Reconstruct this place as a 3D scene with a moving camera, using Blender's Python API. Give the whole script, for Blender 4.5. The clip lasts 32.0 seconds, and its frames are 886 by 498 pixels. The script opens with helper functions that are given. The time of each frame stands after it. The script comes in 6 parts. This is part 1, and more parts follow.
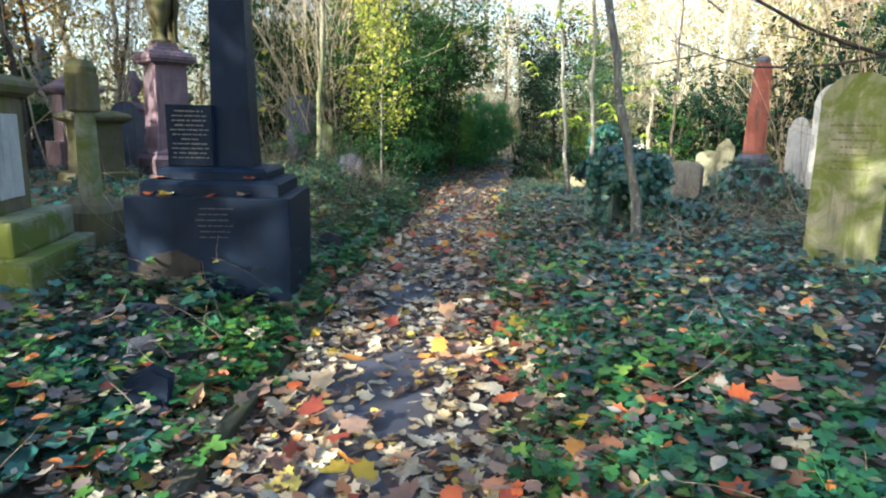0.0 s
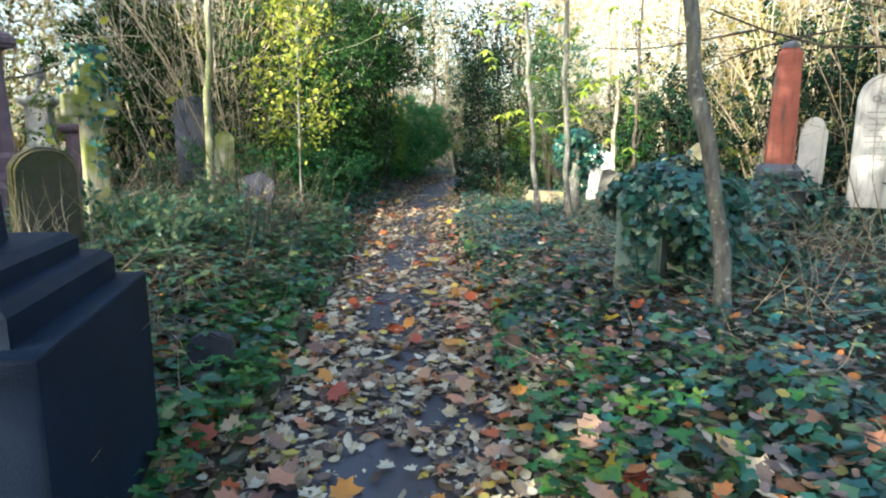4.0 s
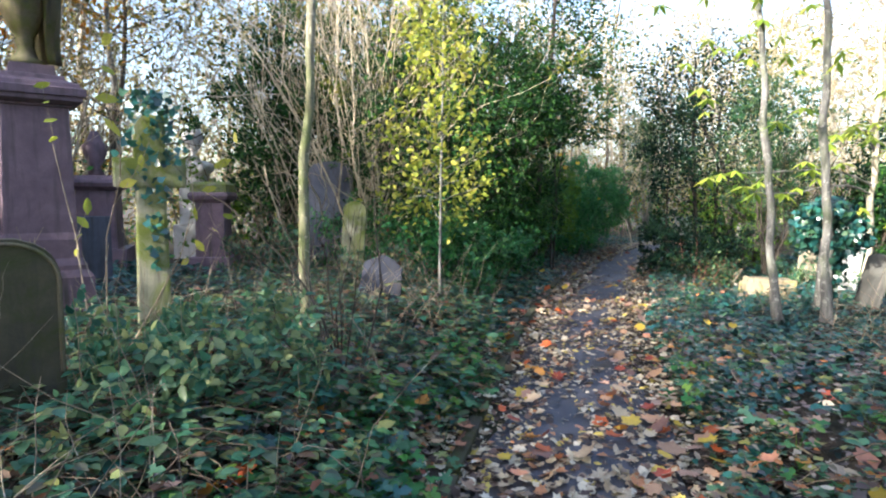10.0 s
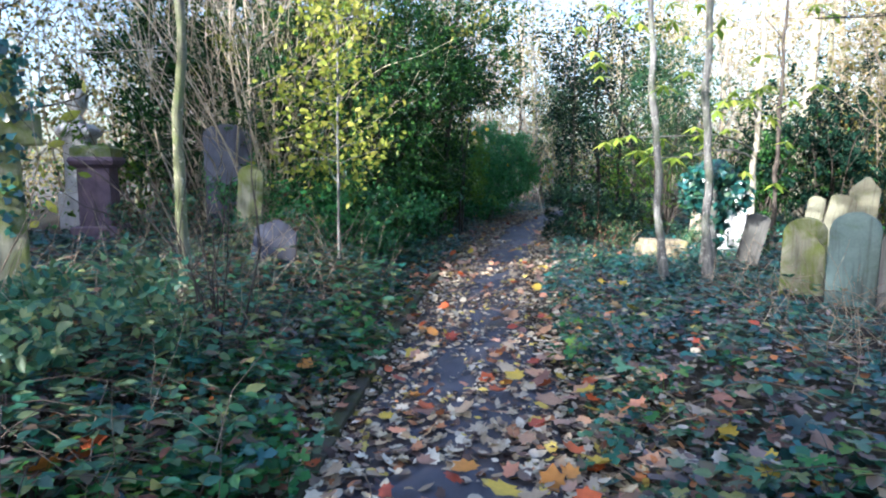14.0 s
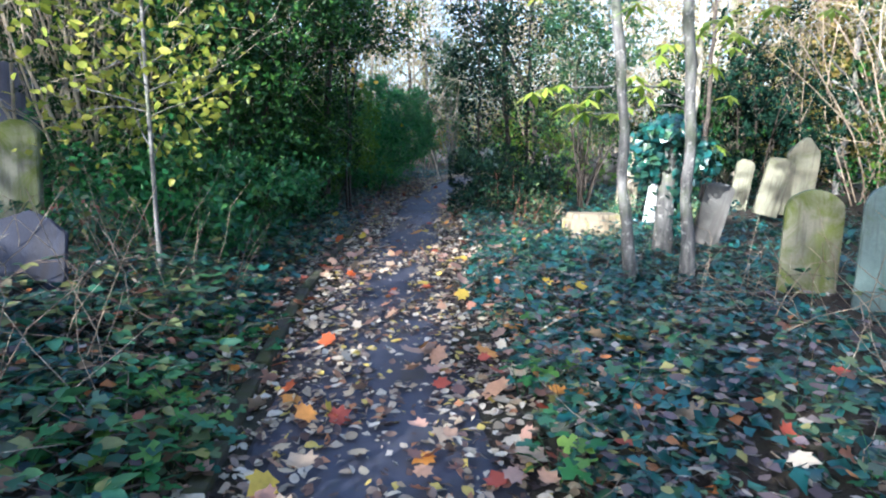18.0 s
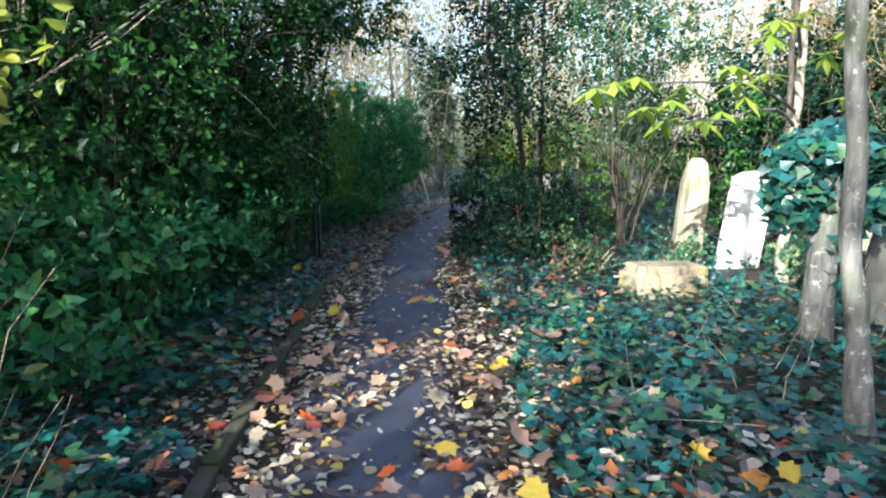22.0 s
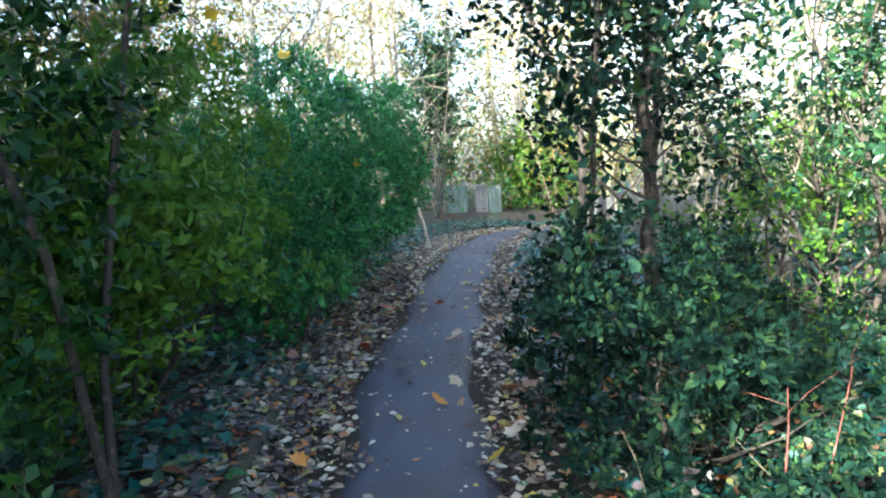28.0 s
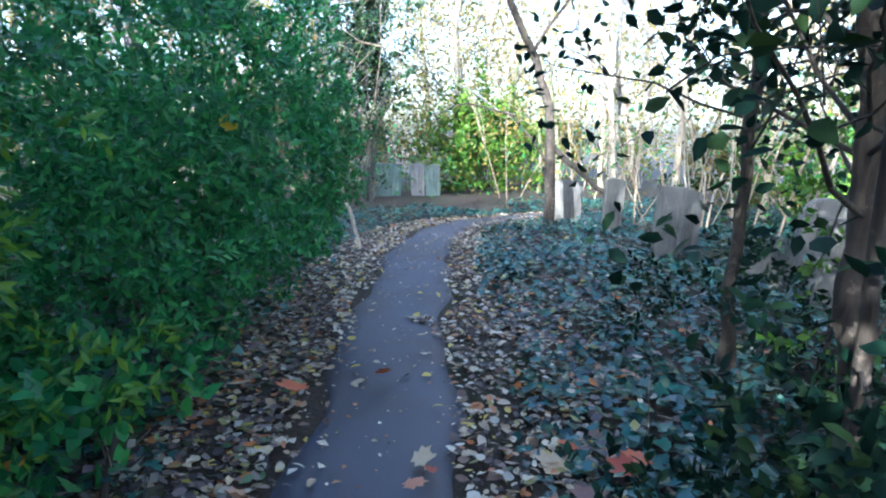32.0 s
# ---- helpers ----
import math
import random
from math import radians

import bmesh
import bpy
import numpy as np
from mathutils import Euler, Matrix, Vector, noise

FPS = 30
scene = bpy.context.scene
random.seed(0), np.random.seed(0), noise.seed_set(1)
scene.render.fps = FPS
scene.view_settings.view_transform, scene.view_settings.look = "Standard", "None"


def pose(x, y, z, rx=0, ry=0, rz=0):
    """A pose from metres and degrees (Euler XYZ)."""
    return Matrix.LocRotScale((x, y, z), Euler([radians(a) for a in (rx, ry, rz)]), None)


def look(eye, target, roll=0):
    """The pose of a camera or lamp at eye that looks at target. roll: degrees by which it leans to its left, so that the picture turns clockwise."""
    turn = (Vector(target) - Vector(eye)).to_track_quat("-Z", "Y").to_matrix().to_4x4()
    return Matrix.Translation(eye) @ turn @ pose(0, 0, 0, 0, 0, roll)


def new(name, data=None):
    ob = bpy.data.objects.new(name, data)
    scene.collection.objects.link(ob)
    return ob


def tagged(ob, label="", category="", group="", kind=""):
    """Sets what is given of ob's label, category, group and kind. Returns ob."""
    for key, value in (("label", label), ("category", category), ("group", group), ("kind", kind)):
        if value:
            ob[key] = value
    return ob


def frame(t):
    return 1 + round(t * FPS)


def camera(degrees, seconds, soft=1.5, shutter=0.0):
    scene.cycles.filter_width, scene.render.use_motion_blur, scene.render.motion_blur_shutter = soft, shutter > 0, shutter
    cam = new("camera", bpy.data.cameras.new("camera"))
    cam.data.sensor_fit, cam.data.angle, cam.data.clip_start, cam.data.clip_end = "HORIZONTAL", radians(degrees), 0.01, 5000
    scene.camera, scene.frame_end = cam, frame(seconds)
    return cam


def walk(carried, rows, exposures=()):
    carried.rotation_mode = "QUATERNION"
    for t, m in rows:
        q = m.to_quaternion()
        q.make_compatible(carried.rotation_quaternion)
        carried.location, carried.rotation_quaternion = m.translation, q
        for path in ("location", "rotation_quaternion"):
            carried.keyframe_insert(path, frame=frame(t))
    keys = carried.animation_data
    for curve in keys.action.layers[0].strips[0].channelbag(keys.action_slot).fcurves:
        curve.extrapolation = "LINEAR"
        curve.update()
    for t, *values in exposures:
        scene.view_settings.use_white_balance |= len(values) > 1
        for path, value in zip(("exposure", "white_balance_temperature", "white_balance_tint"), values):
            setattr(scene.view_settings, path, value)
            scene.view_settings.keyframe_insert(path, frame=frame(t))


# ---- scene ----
cam = camera(71.0, 32.0, soft=2.1)
PATH = [
    (0, (1.691, 0.281, 1.425), (1.25, 2.194, 1.042), 1.2),
    (0.5, (1.513, 0.569, 1.427), (1.165, 2.499, 1.039), 0.8),
    (1, (1.416, 0.844, 1.429), (1.093, 2.778, 1.034), 0.6),
    (1.5, (1.366, 1.215, 1.453), (1.038, 3.145, 1.047), 0.6),
    (2, (1.274, 1.561, 1.434), (0.955, 3.493, 1.025), 1.3),
    (2.5, (1.123, 1.902, 1.465), (0.861, 3.848, 1.089), 1.2),
    (4.5, (0.74, 3.276, 1.46), (0.539, 5.234, 1.103), 0.4),
    (5, (0.697, 3.646, 1.468), (0.459, 5.611, 1.179), 0.5),
    (5.5, (0.67, 3.892, 1.468), (0.452, 5.856, 1.158), 0.6),
    (6, (0.553, 4.222, 1.476), (0.365, 6.183, 1.129), 0.4),
    (6.5, (0.506, 4.434, 1.483), (0.339, 6.394, 1.123), 0.5),
    (7, (0.53, 4.746, 1.486), (0.296, 6.702, 1.14), 0.3),
    (7.5, (0.534, 4.929, 1.504), (0.247, 6.878, 1.156), 0.6),
    (8, (0.437, 5.175, 1.512), (0.183, 7.134, 1.2), 0.4),
    (8.5, (0.342, 5.345, 1.529), (0.059, 7.309, 1.272), -0.8),
    (9, (0.314, 5.418, 1.531), (-0.065, 7.369, 1.303), -0.2),
    (9.5, (0.295, 5.437, 1.552), (-0.244, 7.352, 1.355), 0.1),
    (10, (0.28, 5.412, 1.568), (-0.433, 7.272, 1.394), 0.3),
    (10.5, (0.261, 5.38, 1.572), (-0.59, 7.184, 1.422), 0.7),
    (11, (0.281, 5.386, 1.576), (-0.666, 7.143, 1.454), 0.3),
    (11.5, (0.293, 5.387, 1.589), (-0.665, 7.14, 1.508), 0.1),
    (12, (0.306, 5.387, 1.585), (-0.658, 7.138, 1.51), 0.1),
    (12.5, (0.341, 5.399, 1.575), (-0.569, 7.176, 1.461), 0.2),
    (13, (0.394, 5.447, 1.536), (-0.402, 7.273, 1.35), 0.3),
    (13.5, (0.459, 5.501, 1.532), (-0.206, 7.371, 1.291), 0.0),
    (14, (0.498, 5.555, 1.49), (0.029, 7.48, 1.221), 0.2),
    (14.5, (0.417, 5.693, 1.479), (0.104, 7.647, 1.187), 1.2),
    (15, (0.252, 5.921, 1.472), (0.098, 7.888, 1.143), 1.1),
    (15.5, (0.214, 6.216, 1.431), (0.073, 8.185, 1.11), 1.0),
    (17.5, (0.025, 7.463, 1.42), (-0.067, 9.425, 1.044), 0.7),
    (18, (0.011, 7.794, 1.406), (-0.102, 9.755, 1.028), 0.2),
    (18.5, (-0.081, 8.144, 1.412), (-0.13, 10.114, 1.068), 0.2),
    (19, (-0.083, 8.454, 1.383), (-0.162, 10.42, 1.024), -0.4),
    (19.5, (-0.038, 8.784, 1.384), (-0.175, 10.75, 1.04), 0.3),
    (20, (-0.079, 9.088, 1.344), (-0.212, 11.051, 0.988), 0.9),
    (20.5, (-0.173, 9.422, 1.354), (-0.293, 11.386, 0.993), -0.6),
    (21, (-0.223, 9.825, 1.324), (-0.322, 11.788, 0.953), -1.1),
    (21.5, (-0.273, 10.138, 1.396), (-0.373, 12.1, 1.023), -0.0),
    (22, (-0.402, 10.489, 1.403), (-0.457, 12.462, 1.081), -0.4),
    (22.5, (-0.456, 10.747, 1.414), (-0.474, 12.722, 1.103), -0.6),
    (23, (-0.405, 11.136, 1.414), (-0.469, 13.108, 1.084), -0.6),
    (23.5, (-0.42, 11.426, 1.408), (-0.493, 13.399, 1.089), -0.5),
    (24, (-0.506, 11.762, 1.435), (-0.495, 13.737, 1.118), -0.8),
    (24.5, (-0.498, 12.083, 1.408), (-0.509, 14.058, 1.097), -1.7),
    (25, (-0.461, 12.477, 1.45), (-0.499, 14.454, 1.148), -1.0),
    (25.5, (-0.499, 12.842, 1.437), (-0.544, 14.824, 1.169), -1.0),
    (27.5, (-0.87, 15.486, 1.591), (-0.843, 17.468, 1.321), -1.6),
    (28, (-0.875, 15.898, 1.534), (-0.894, 17.876, 1.24), -1.2),
    (28.5, (-0.86, 16.214, 1.536), (-0.897, 18.188, 1.218), -0.6),
    (29, (-0.909, 16.612, 1.525), (-0.923, 18.589, 1.222), -1.3),
    (29.5, (-0.944, 16.866, 1.554), (-0.924, 18.833, 1.196), -0.5),
    (30, (-0.949, 17.162, 1.627), (-0.908, 19.124, 1.243), 1.7),
    (30.5, (-0.882, 17.47, 1.478), (-0.817, 19.436, 1.117), 1.0),
    (31, (-1.028, 17.945, 1.472), (-0.886, 19.907, 1.109), -0.5),
    (31.5, (-1.03, 18.248, 1.448), (-0.861, 20.21, 1.101), 0.1),
    (32, (-1.028, 18.487, 1.461), (-0.805, 20.44, 1.094), 0.5),]
walk(cam, [(t, look(eye, target, roll)) for t, eye, target, roll in PATH],
     exposures=((0.0, 2.2, 6100, 4), (2.5, 2.35, 6200, 5), (5.0, 2.35, 6250, 2), (8.0, 2.2, 6150, 6), (12.0, 2.35, 5700, 15), (15.0, 2.15, 5250, 13), (19.5, 2.2, 5200, 14), (22.0, 2.1, 5450, 9), (25.0, 2.12, 5850, 4), (28.0, 3.05, 5550, 6), (30.0, 3.27, 5300, 10), (31.0, 3.3, 5150, 10), (32.0, 3.05, 5050, 10)))

# ---- world and sun ----
SUN_DIR = Vector((-0.52, -0.78, 0.38)).normalized()      # towards the sun: low, from behind and one side
world = bpy.data.worlds.new("sky")
scene.world = world
world.use_nodes = True
wn = world.node_tree
sky = wn.nodes.new("ShaderNodeTexSky")
sky.sky_type = "NISHITA"
sky.sun_disc = False
sky.sun_elevation = math.asin(SUN_DIR.z)
sky.sun_rotation = math.atan2(SUN_DIR.x, SUN_DIR.y)
sky.air_density, sky.dust_density, sky.ozone_density = 1.0, 3.0, 1.0
wn.links.new(sky.outputs[0], wn.nodes["Background"].inputs[0])
wn.nodes["Background"].inputs[1].default_value = 0.15
sun = new("sun", bpy.data.lights.new("sun", "SUN"))
sun.data.energy, sun.data.angle, sun.data.color = 4.6, radians(0.6), (1.0, 0.9, 0.74)
sun.matrix_world = look((0, 0, 30), Vector((0, 0, 30)) - SUN_DIR)


# ---- materials ----
def mat_base(name):
    m = bpy.data.materials.new(name)
    m.use_nodes = True
    return m, m.node_tree.nodes, m.node_tree.links, m.node_tree.nodes["Principled BSDF"]


def ramp(nodes, cols, mode="LINEAR"):
    r = nodes.new("ShaderNodeValToRGB")
    r.color_ramp.interpolation = mode
    els = r.color_ramp.elements
    while len(els) < len(cols):
        els.new(0.5)
    for i, c in enumerate(cols):
        els[i].position = i / max(1, len(cols) - (0 if mode == "CONSTANT" else 1))
        els[i].color = (*c, 1)
    return r


def noise_tex(nodes, links, scale, detail=6, rough=0.6, coords="Object", dist=0.0):
    tc = nodes.new("ShaderNodeTexCoord")
    n = nodes.new("ShaderNodeTexNoise")
    n.inputs["Scale"].default_value, n.inputs["Detail"].default_value = scale, detail
    n.inputs["Roughness"].default_value, n.inputs["Distortion"].default_value = rough, dist
    links.new(tc.outputs[coords], n.inputs["Vector"])
    return n


def mix(nodes, links, fac, a, b, kind="MIX"):
    m = nodes.new("ShaderNodeMix")
    m.data_type, m.blend_type = "RGBA", kind
    for sock, v in ((m.inputs["Factor"], fac), (m.inputs["A"], a), (m.inputs["B"], b)):
        if isinstance(v, (int, float)):
            sock.default_value = v
        elif isinstance(v, tuple):
            sock.default_value = (*v, 1)
        else:
            links.new(v, sock)
    return m.outputs["Result"]


def step_map(nodes, links, val, lo, hi):
    mr = nodes.new("ShaderNodeMapRange")
    mr.inputs["From Min"].default_value, mr.inputs["From Max"].default_value = lo, hi
    links.new(val, mr.inputs["Value"])
    return mr.outputs["Result"]


def bump(nodes, links, bsdf, height, strength, dist=0.02):
    b = nodes.new("ShaderNodeBump")
    b.inputs["Strength"].default_value, b.inputs["Distance"].default_value = strength, dist
    links.new(height, b.inputs["Height"])
    links.new(b.outputs["Normal"], bsdf.inputs["Normal"])


def leaf_mat(name, cols, rough=0.5, clear=0.35, tint=(1.0, 1.0, 1.0), mode="LINEAR", spec=0.35, single=False):
    """Leaves: a colour for each leaf, veined a little, that let light through."""
    m, n, l, b = mat_base(name)
    g = n.new("ShaderNodeNewGeometry")
    r = ramp(n, cols, mode)
    src = n.new("ShaderNodeObjectInfo").outputs["Random"] if single else g.outputs["Random Per Island"]
    l.new(src, r.inputs["Fac"])
    nz = noise_tex(n, l, 45, 3)
    k = ramp(n, [(0.62, 0.6, 0.55), (1.15, 1.1, 1.0)])
    l.new(nz.outputs["Fac"], k.inputs["Fac"])
    c = mix(n, l, 1.0, r.outputs["Color"], k.outputs["Color"], "MULTIPLY")
    l.new(c, b.inputs["Base Color"])
    b.inputs["Roughness"].default_value = rough
    b.inputs["Specular IOR Level"].default_value = spec
    if clear > 0:
        t = n.new("ShaderNodeBsdfTranslucent")
        l.new(mix(n, l, 1.0, c, tint, "MULTIPLY"), t.inputs["Color"])
        s = n.new("ShaderNodeMixShader")
        s.inputs[0].default_value = clear
        out = n["Material Output"]
        l.new(b.outputs[0], s.inputs[1])
        l.new(t.outputs[0], s.inputs[2])
        l.new(s.outputs[0], out.inputs["Surface"])
    return m


def stone_mat(name, c1, c2, moss=0.3, moss_col=(0.12, 0.14, 0.03), rough=0.85, grain=60, stain=(0.05, 0.045, 0.04), gloss=0.3, rand=0.0):
    """Weathered stone: mottled grain, run-down stains, algae in patches."""
    m, n, l, b = mat_base(name)
    big = noise_tex(n, l, 3.2, 8, 0.65, dist=0.4)
    r1 = ramp(n, [c1, c2])
    l.new(step_map(n, l, big.outputs["Fac"], 0.3, 0.7), r1.inputs["Fac"])
    fine = noise_tex(n, l, grain, 6, 0.7)
    k = ramp(n, [(0.7, 0.7, 0.7), (1.2, 1.2, 1.2)])
    l.new(fine.outputs["Fac"], k.inputs["Fac"])
    c = mix(n, l, 1.0, r1.outputs["Color"], k.outputs["Color"], "MULTIPLY")
    tc = n.new("ShaderNodeTexCoord")
    mp = n.new("ShaderNodeMapping")
    mp.inputs["Scale"].default_value = (9, 9, 0.9)
    l.new(tc.outputs["Object"], mp.inputs["Vector"])
    st = n.new("ShaderNodeTexNoise")
    st.inputs["Scale"].default_value, st.inputs["Detail"].default_value = 1.6, 6
    l.new(mp.outputs[0], st.inputs["Vector"])
    c = mix(n, l, step_map(n, l, st.outputs["Fac"], 0.52, 0.78), c, stain)
    ms = noise_tex(n, l, 2.3, 9, 0.72, dist=0.8)
    c = mix(n, l, step_map(n, l, ms.outputs["Fac"], 0.72 - 0.42 * moss, 0.88 - 0.42 * moss), c, moss_col)
    l.new(c, b.inputs["Base Color"])
    b.inputs["Roughness"].default_value = rough
    b.inputs["Specular IOR Level"].default_value = gloss
    bump(n, l, b, fine.outputs["Fac"], 0.5, 0.012)
    return m


def bark_mat(name, c1, c2, moss=(0.1, 0.12, 0.03), amount=0.35):
    m, n, l, b = mat_base(name)
    tc = n.new("ShaderNodeTexCoord")
    mp = n.new("ShaderNodeMapping")
    mp.inputs["Scale"].default_value = (1, 1, 0.22)
    l.new(tc.outputs["Object"], mp.inputs["Vector"])
    t = n.new("ShaderNodeTexNoise")
    t.inputs["Scale"].default_value, t.inputs["Detail"].default_value = 34, 7
    l.new(mp.outputs[0], t.inputs["Vector"])
    r = ramp(n, [c1, c2])
    l.new(step_map(n, l, t.outputs["Fac"], 0.3, 0.7), r.inputs["Fac"])
    big = noise_tex(n, l, 2.5, 6, 0.6)
    c = mix(n, l, step_map(n, l, big.outputs["Fac"], 0.75 - amount * 0.5, 0.95 - amount * 0.5), r.outputs["Color"], moss)
    spots = noise_tex(n, l, 19, 5, 0.7)
    c = mix(n, l, step_map(n, l, spots.outputs["Fac"], 0.58, 0.66), c, tuple(min(0.6, v * 1.9) for v in c2))
    scars = noise_tex(n, l, 9, 6, 0.8, dist=1.0)
    c = mix(n, l, step_map(n, l, scars.outputs["Fac"], 0.6, 0.68), c, tuple(v * 0.6 for v in c1))
    l.new(c, b.inputs["Base Color"])
    b.inputs["Roughness"].default_value = 0.9
    bump(n, l, b, t.outputs["Fac"], 0.9, 0.012)
    return m


def soil_mat():
    m, n, l, b = mat_base("soil")
    a = noise_tex(n, l, 1.3, 8, 0.65)
    f = noise_tex(n, l, 38, 7, 0.75)
    r = ramp(n, [(0.012, 0.009, 0.007), (0.045, 0.03, 0.02), (0.1, 0.07, 0.045)])
    l.new(step_map(n, l, f.outputs["Fac"], 0.3, 0.72), r.inputs["Fac"])
    c = mix(n, l, step_map(n, l, a.outputs["Fac"], 0.45, 0.7), r.outputs["Color"], (0.03, 0.04, 0.014))
    l.new(c, b.inputs["Base Color"])
    b.inputs["Roughness"].default_value = 0.95
    bump(n, l, b, f.outputs["Fac"], 0.9, 0.03)
    return m


def asphalt_mat():
    m, n, l, b = mat_base("asphalt")
    a = noise_tex(n, l, 1.1, 7, 0.6)
    f = noise_tex(n, l, 170, 4, 0.7)
    r = ramp(n, [(0.034, 0.035, 0.048), (0.078, 0.08, 0.108)])
    l.new(step_map(n, l, f.outputs["Fac"], 0.25, 0.75), r.inputs["Fac"])
    c = mix(n, l, step_map(n, l, a.outputs["Fac"], 0.48, 0.72), r.outputs["Color"], (0.062, 0.05, 0.042))
    wear = noise_tex(n, l, 7.0, 8, 0.75, dist=1.2)
    c = mix(n, l, step_map(n, l, wear.outputs["Fac"], 0.56, 0.74), c, (0.05, 0.056, 0.034))
    pale = noise_tex(n, l, 23.0, 6, 0.8)
    c = mix(n, l, step_map(n, l, pale.outputs["Fac"], 0.62, 0.8), c, (0.15, 0.145, 0.15))
    l.new(c, b.inputs["Base Color"])
    rr = n.new("ShaderNodeMapRange")
    rr.inputs["To Min"].default_value, rr.inputs["To Max"].default_value = 0.45, 0.8
    l.new(a.outputs["Fac"], rr.inputs["Value"])
    l.new(rr.outputs["Result"], b.inputs["Roughness"])
    bump(n, l, b, f.outputs["Fac"], 0.45, 0.006)
    return m


def plain_mat(name, col, rough=0.7, metal=0.0):
    m, n, l, b = mat_base(name)
    f = noise_tex(n, l, 50, 5)
    k = ramp(n, [tuple(v * 0.75 for v in col), tuple(min(1, v * 1.2) for v in col)])
    l.new(f.outputs["Fac"], k.inputs["Fac"])
    l.new(k.outputs["Color"], b.inputs["Base Color"])
    b.inputs["Roughness"].default_value, b.inputs["Metallic"].default_value = rough, metal
    return m


SOIL, ASPHALT = soil_mat(), asphalt_mat()
IVY = leaf_mat("ivy_leaf", [(0.006, 0.03, 0.03), (0.014, 0.085, 0.088), (0.026, 0.135, 0.14), (0.034, 0.17, 0.13), (0.01, 0.048, 0.058), (0.07, 0.17, 0.075), (0.018, 0.1, 0.118)], 0.28, 0.2, spec=0.7)
HERB = leaf_mat("herb_leaf", [(0.022, 0.11, 0.045), (0.04, 0.18, 0.055), (0.065, 0.24, 0.06), (0.17, 0.3, 0.05)], 0.5, 0.32)
TEAL_HERB = leaf_mat("blue_green_herb_leaf", [(0.02, 0.1, 0.06), (0.035, 0.17, 0.09), (0.05, 0.22, 0.1), (0.1, 0.26, 0.08)], 0.45, 0.3)
BRAMBLE = leaf_mat("bramble_leaf", [(0.02, 0.085, 0.055), (0.042, 0.16, 0.105), (0.078, 0.21, 0.072), (0.03, 0.11, 0.078), (0.27, 0.28, 0.09), (0.055, 0.18, 0.12), (0.2, 0.08, 0.05), (0.038, 0.135, 0.1)], 0.4, 0.25)
PALE_BRAMBLE = leaf_mat("pale_bramble_leaf", [(0.03, 0.12, 0.08), (0.06, 0.2, 0.12), (0.3, 0.36, 0.16), (0.05, 0.17, 0.12), (0.16, 0.29, 0.13)], 0.42, 0.35)
HEDGE = leaf_mat("evergreen_leaf", [(0.02, 0.105, 0.04), (0.036, 0.19, 0.064), (0.06, 0.27, 0.075), (0.1, 0.35, 0.08)], 0.4, 0.35, spec=0.4)
LAUREL = leaf_mat("laurel_leaf", [(0.014, 0.078, 0.032), (0.028, 0.15, 0.052), (0.046, 0.215, 0.066), (0.12, 0.28, 0.075)], 0.36, 0.34, spec=0.5)
# evergreen leaf darkened in its colour to stand for shade in the bushes
SHADED_HEDGE = leaf_mat("shaded_evergreen_leaf", [(0.006, 0.027, 0.008), (0.012, 0.052, 0.014), (0.021, 0.082, 0.018), (0.06, 0.15, 0.022)], 0.45, 0.25, spec=0.22)
# near-black leaf: the shade on the yews is put into this colour
SHADE_LEAF = leaf_mat("shade_dark_yew_leaf", [(0.004, 0.014, 0.01), (0.008, 0.028, 0.019), (0.014, 0.045, 0.028)], 0.7, 0.05, spec=0.06)
HEDGE_OLIVE = leaf_mat("olive_leaf", [(0.055, 0.145, 0.018), (0.105, 0.245, 0.028), (0.19, 0.34, 0.035)], 0.45, 0.4)
OLIVE_SHRUB = leaf_mat("olive_shrub_leaf", [(0.035, 0.08, 0.016), (0.085, 0.135, 0.024), (0.19, 0.23, 0.035), (0.29, 0.28, 0.055), (0.06, 0.1, 0.022)], 0.45, 0.4)
HOLLY = leaf_mat("holly_leaf", [(0.01, 0.038, 0.022), (0.018, 0.064, 0.032), (0.03, 0.1, 0.04), (0.09, 0.16, 0.045)], 0.36, 0.25, spec=0.4)
YELLOW = leaf_mat("yellow_leaf", [(0.24, 0.32, 0.04), (0.36, 0.42, 0.06), (0.46, 0.45, 0.09), (0.31, 0.38, 0.06), (0.18, 0.25, 0.04)], 0.5, 0.5)
# holly leaf with deep shade and backlit darkness put into its colour
SHADE_HOLLY = leaf_mat("shaded_holly_leaf", [(0.004, 0.016, 0.012), (0.008, 0.028, 0.021), (0.013, 0.044, 0.029), (0.04, 0.08, 0.026)], 0.58, 0.15, spec=0.1)
CAUGHT = leaf_mat("clear_yellow_leaf", [(0.75, 0.5, 0.03), (0.8, 0.6, 0.06)], 0.5, 0.4, single=True)
CHESTNUT = leaf_mat("chestnut_leaf", [(0.2, 0.34, 0.04), (0.36, 0.5, 0.06), (0.5, 0.58, 0.1)], 0.5, 0.55)
ORANGE = leaf_mat("orange_leaf", [(0.35, 0.13, 0.015), (0.5, 0.2, 0.02), (0.45, 0.28, 0.03), (0.25, 0.1, 0.02)], 0.55, 0.5)
WOODLEAF = leaf_mat("wood_leaf", [(0.03, 0.05, 0.015), (0.07, 0.10, 0.02), (0.16, 0.17, 0.03), (0.22, 0.15, 0.05), (0.3, 0.26, 0.06), (0.05, 0.08, 0.02)], 0.5, 0.4)
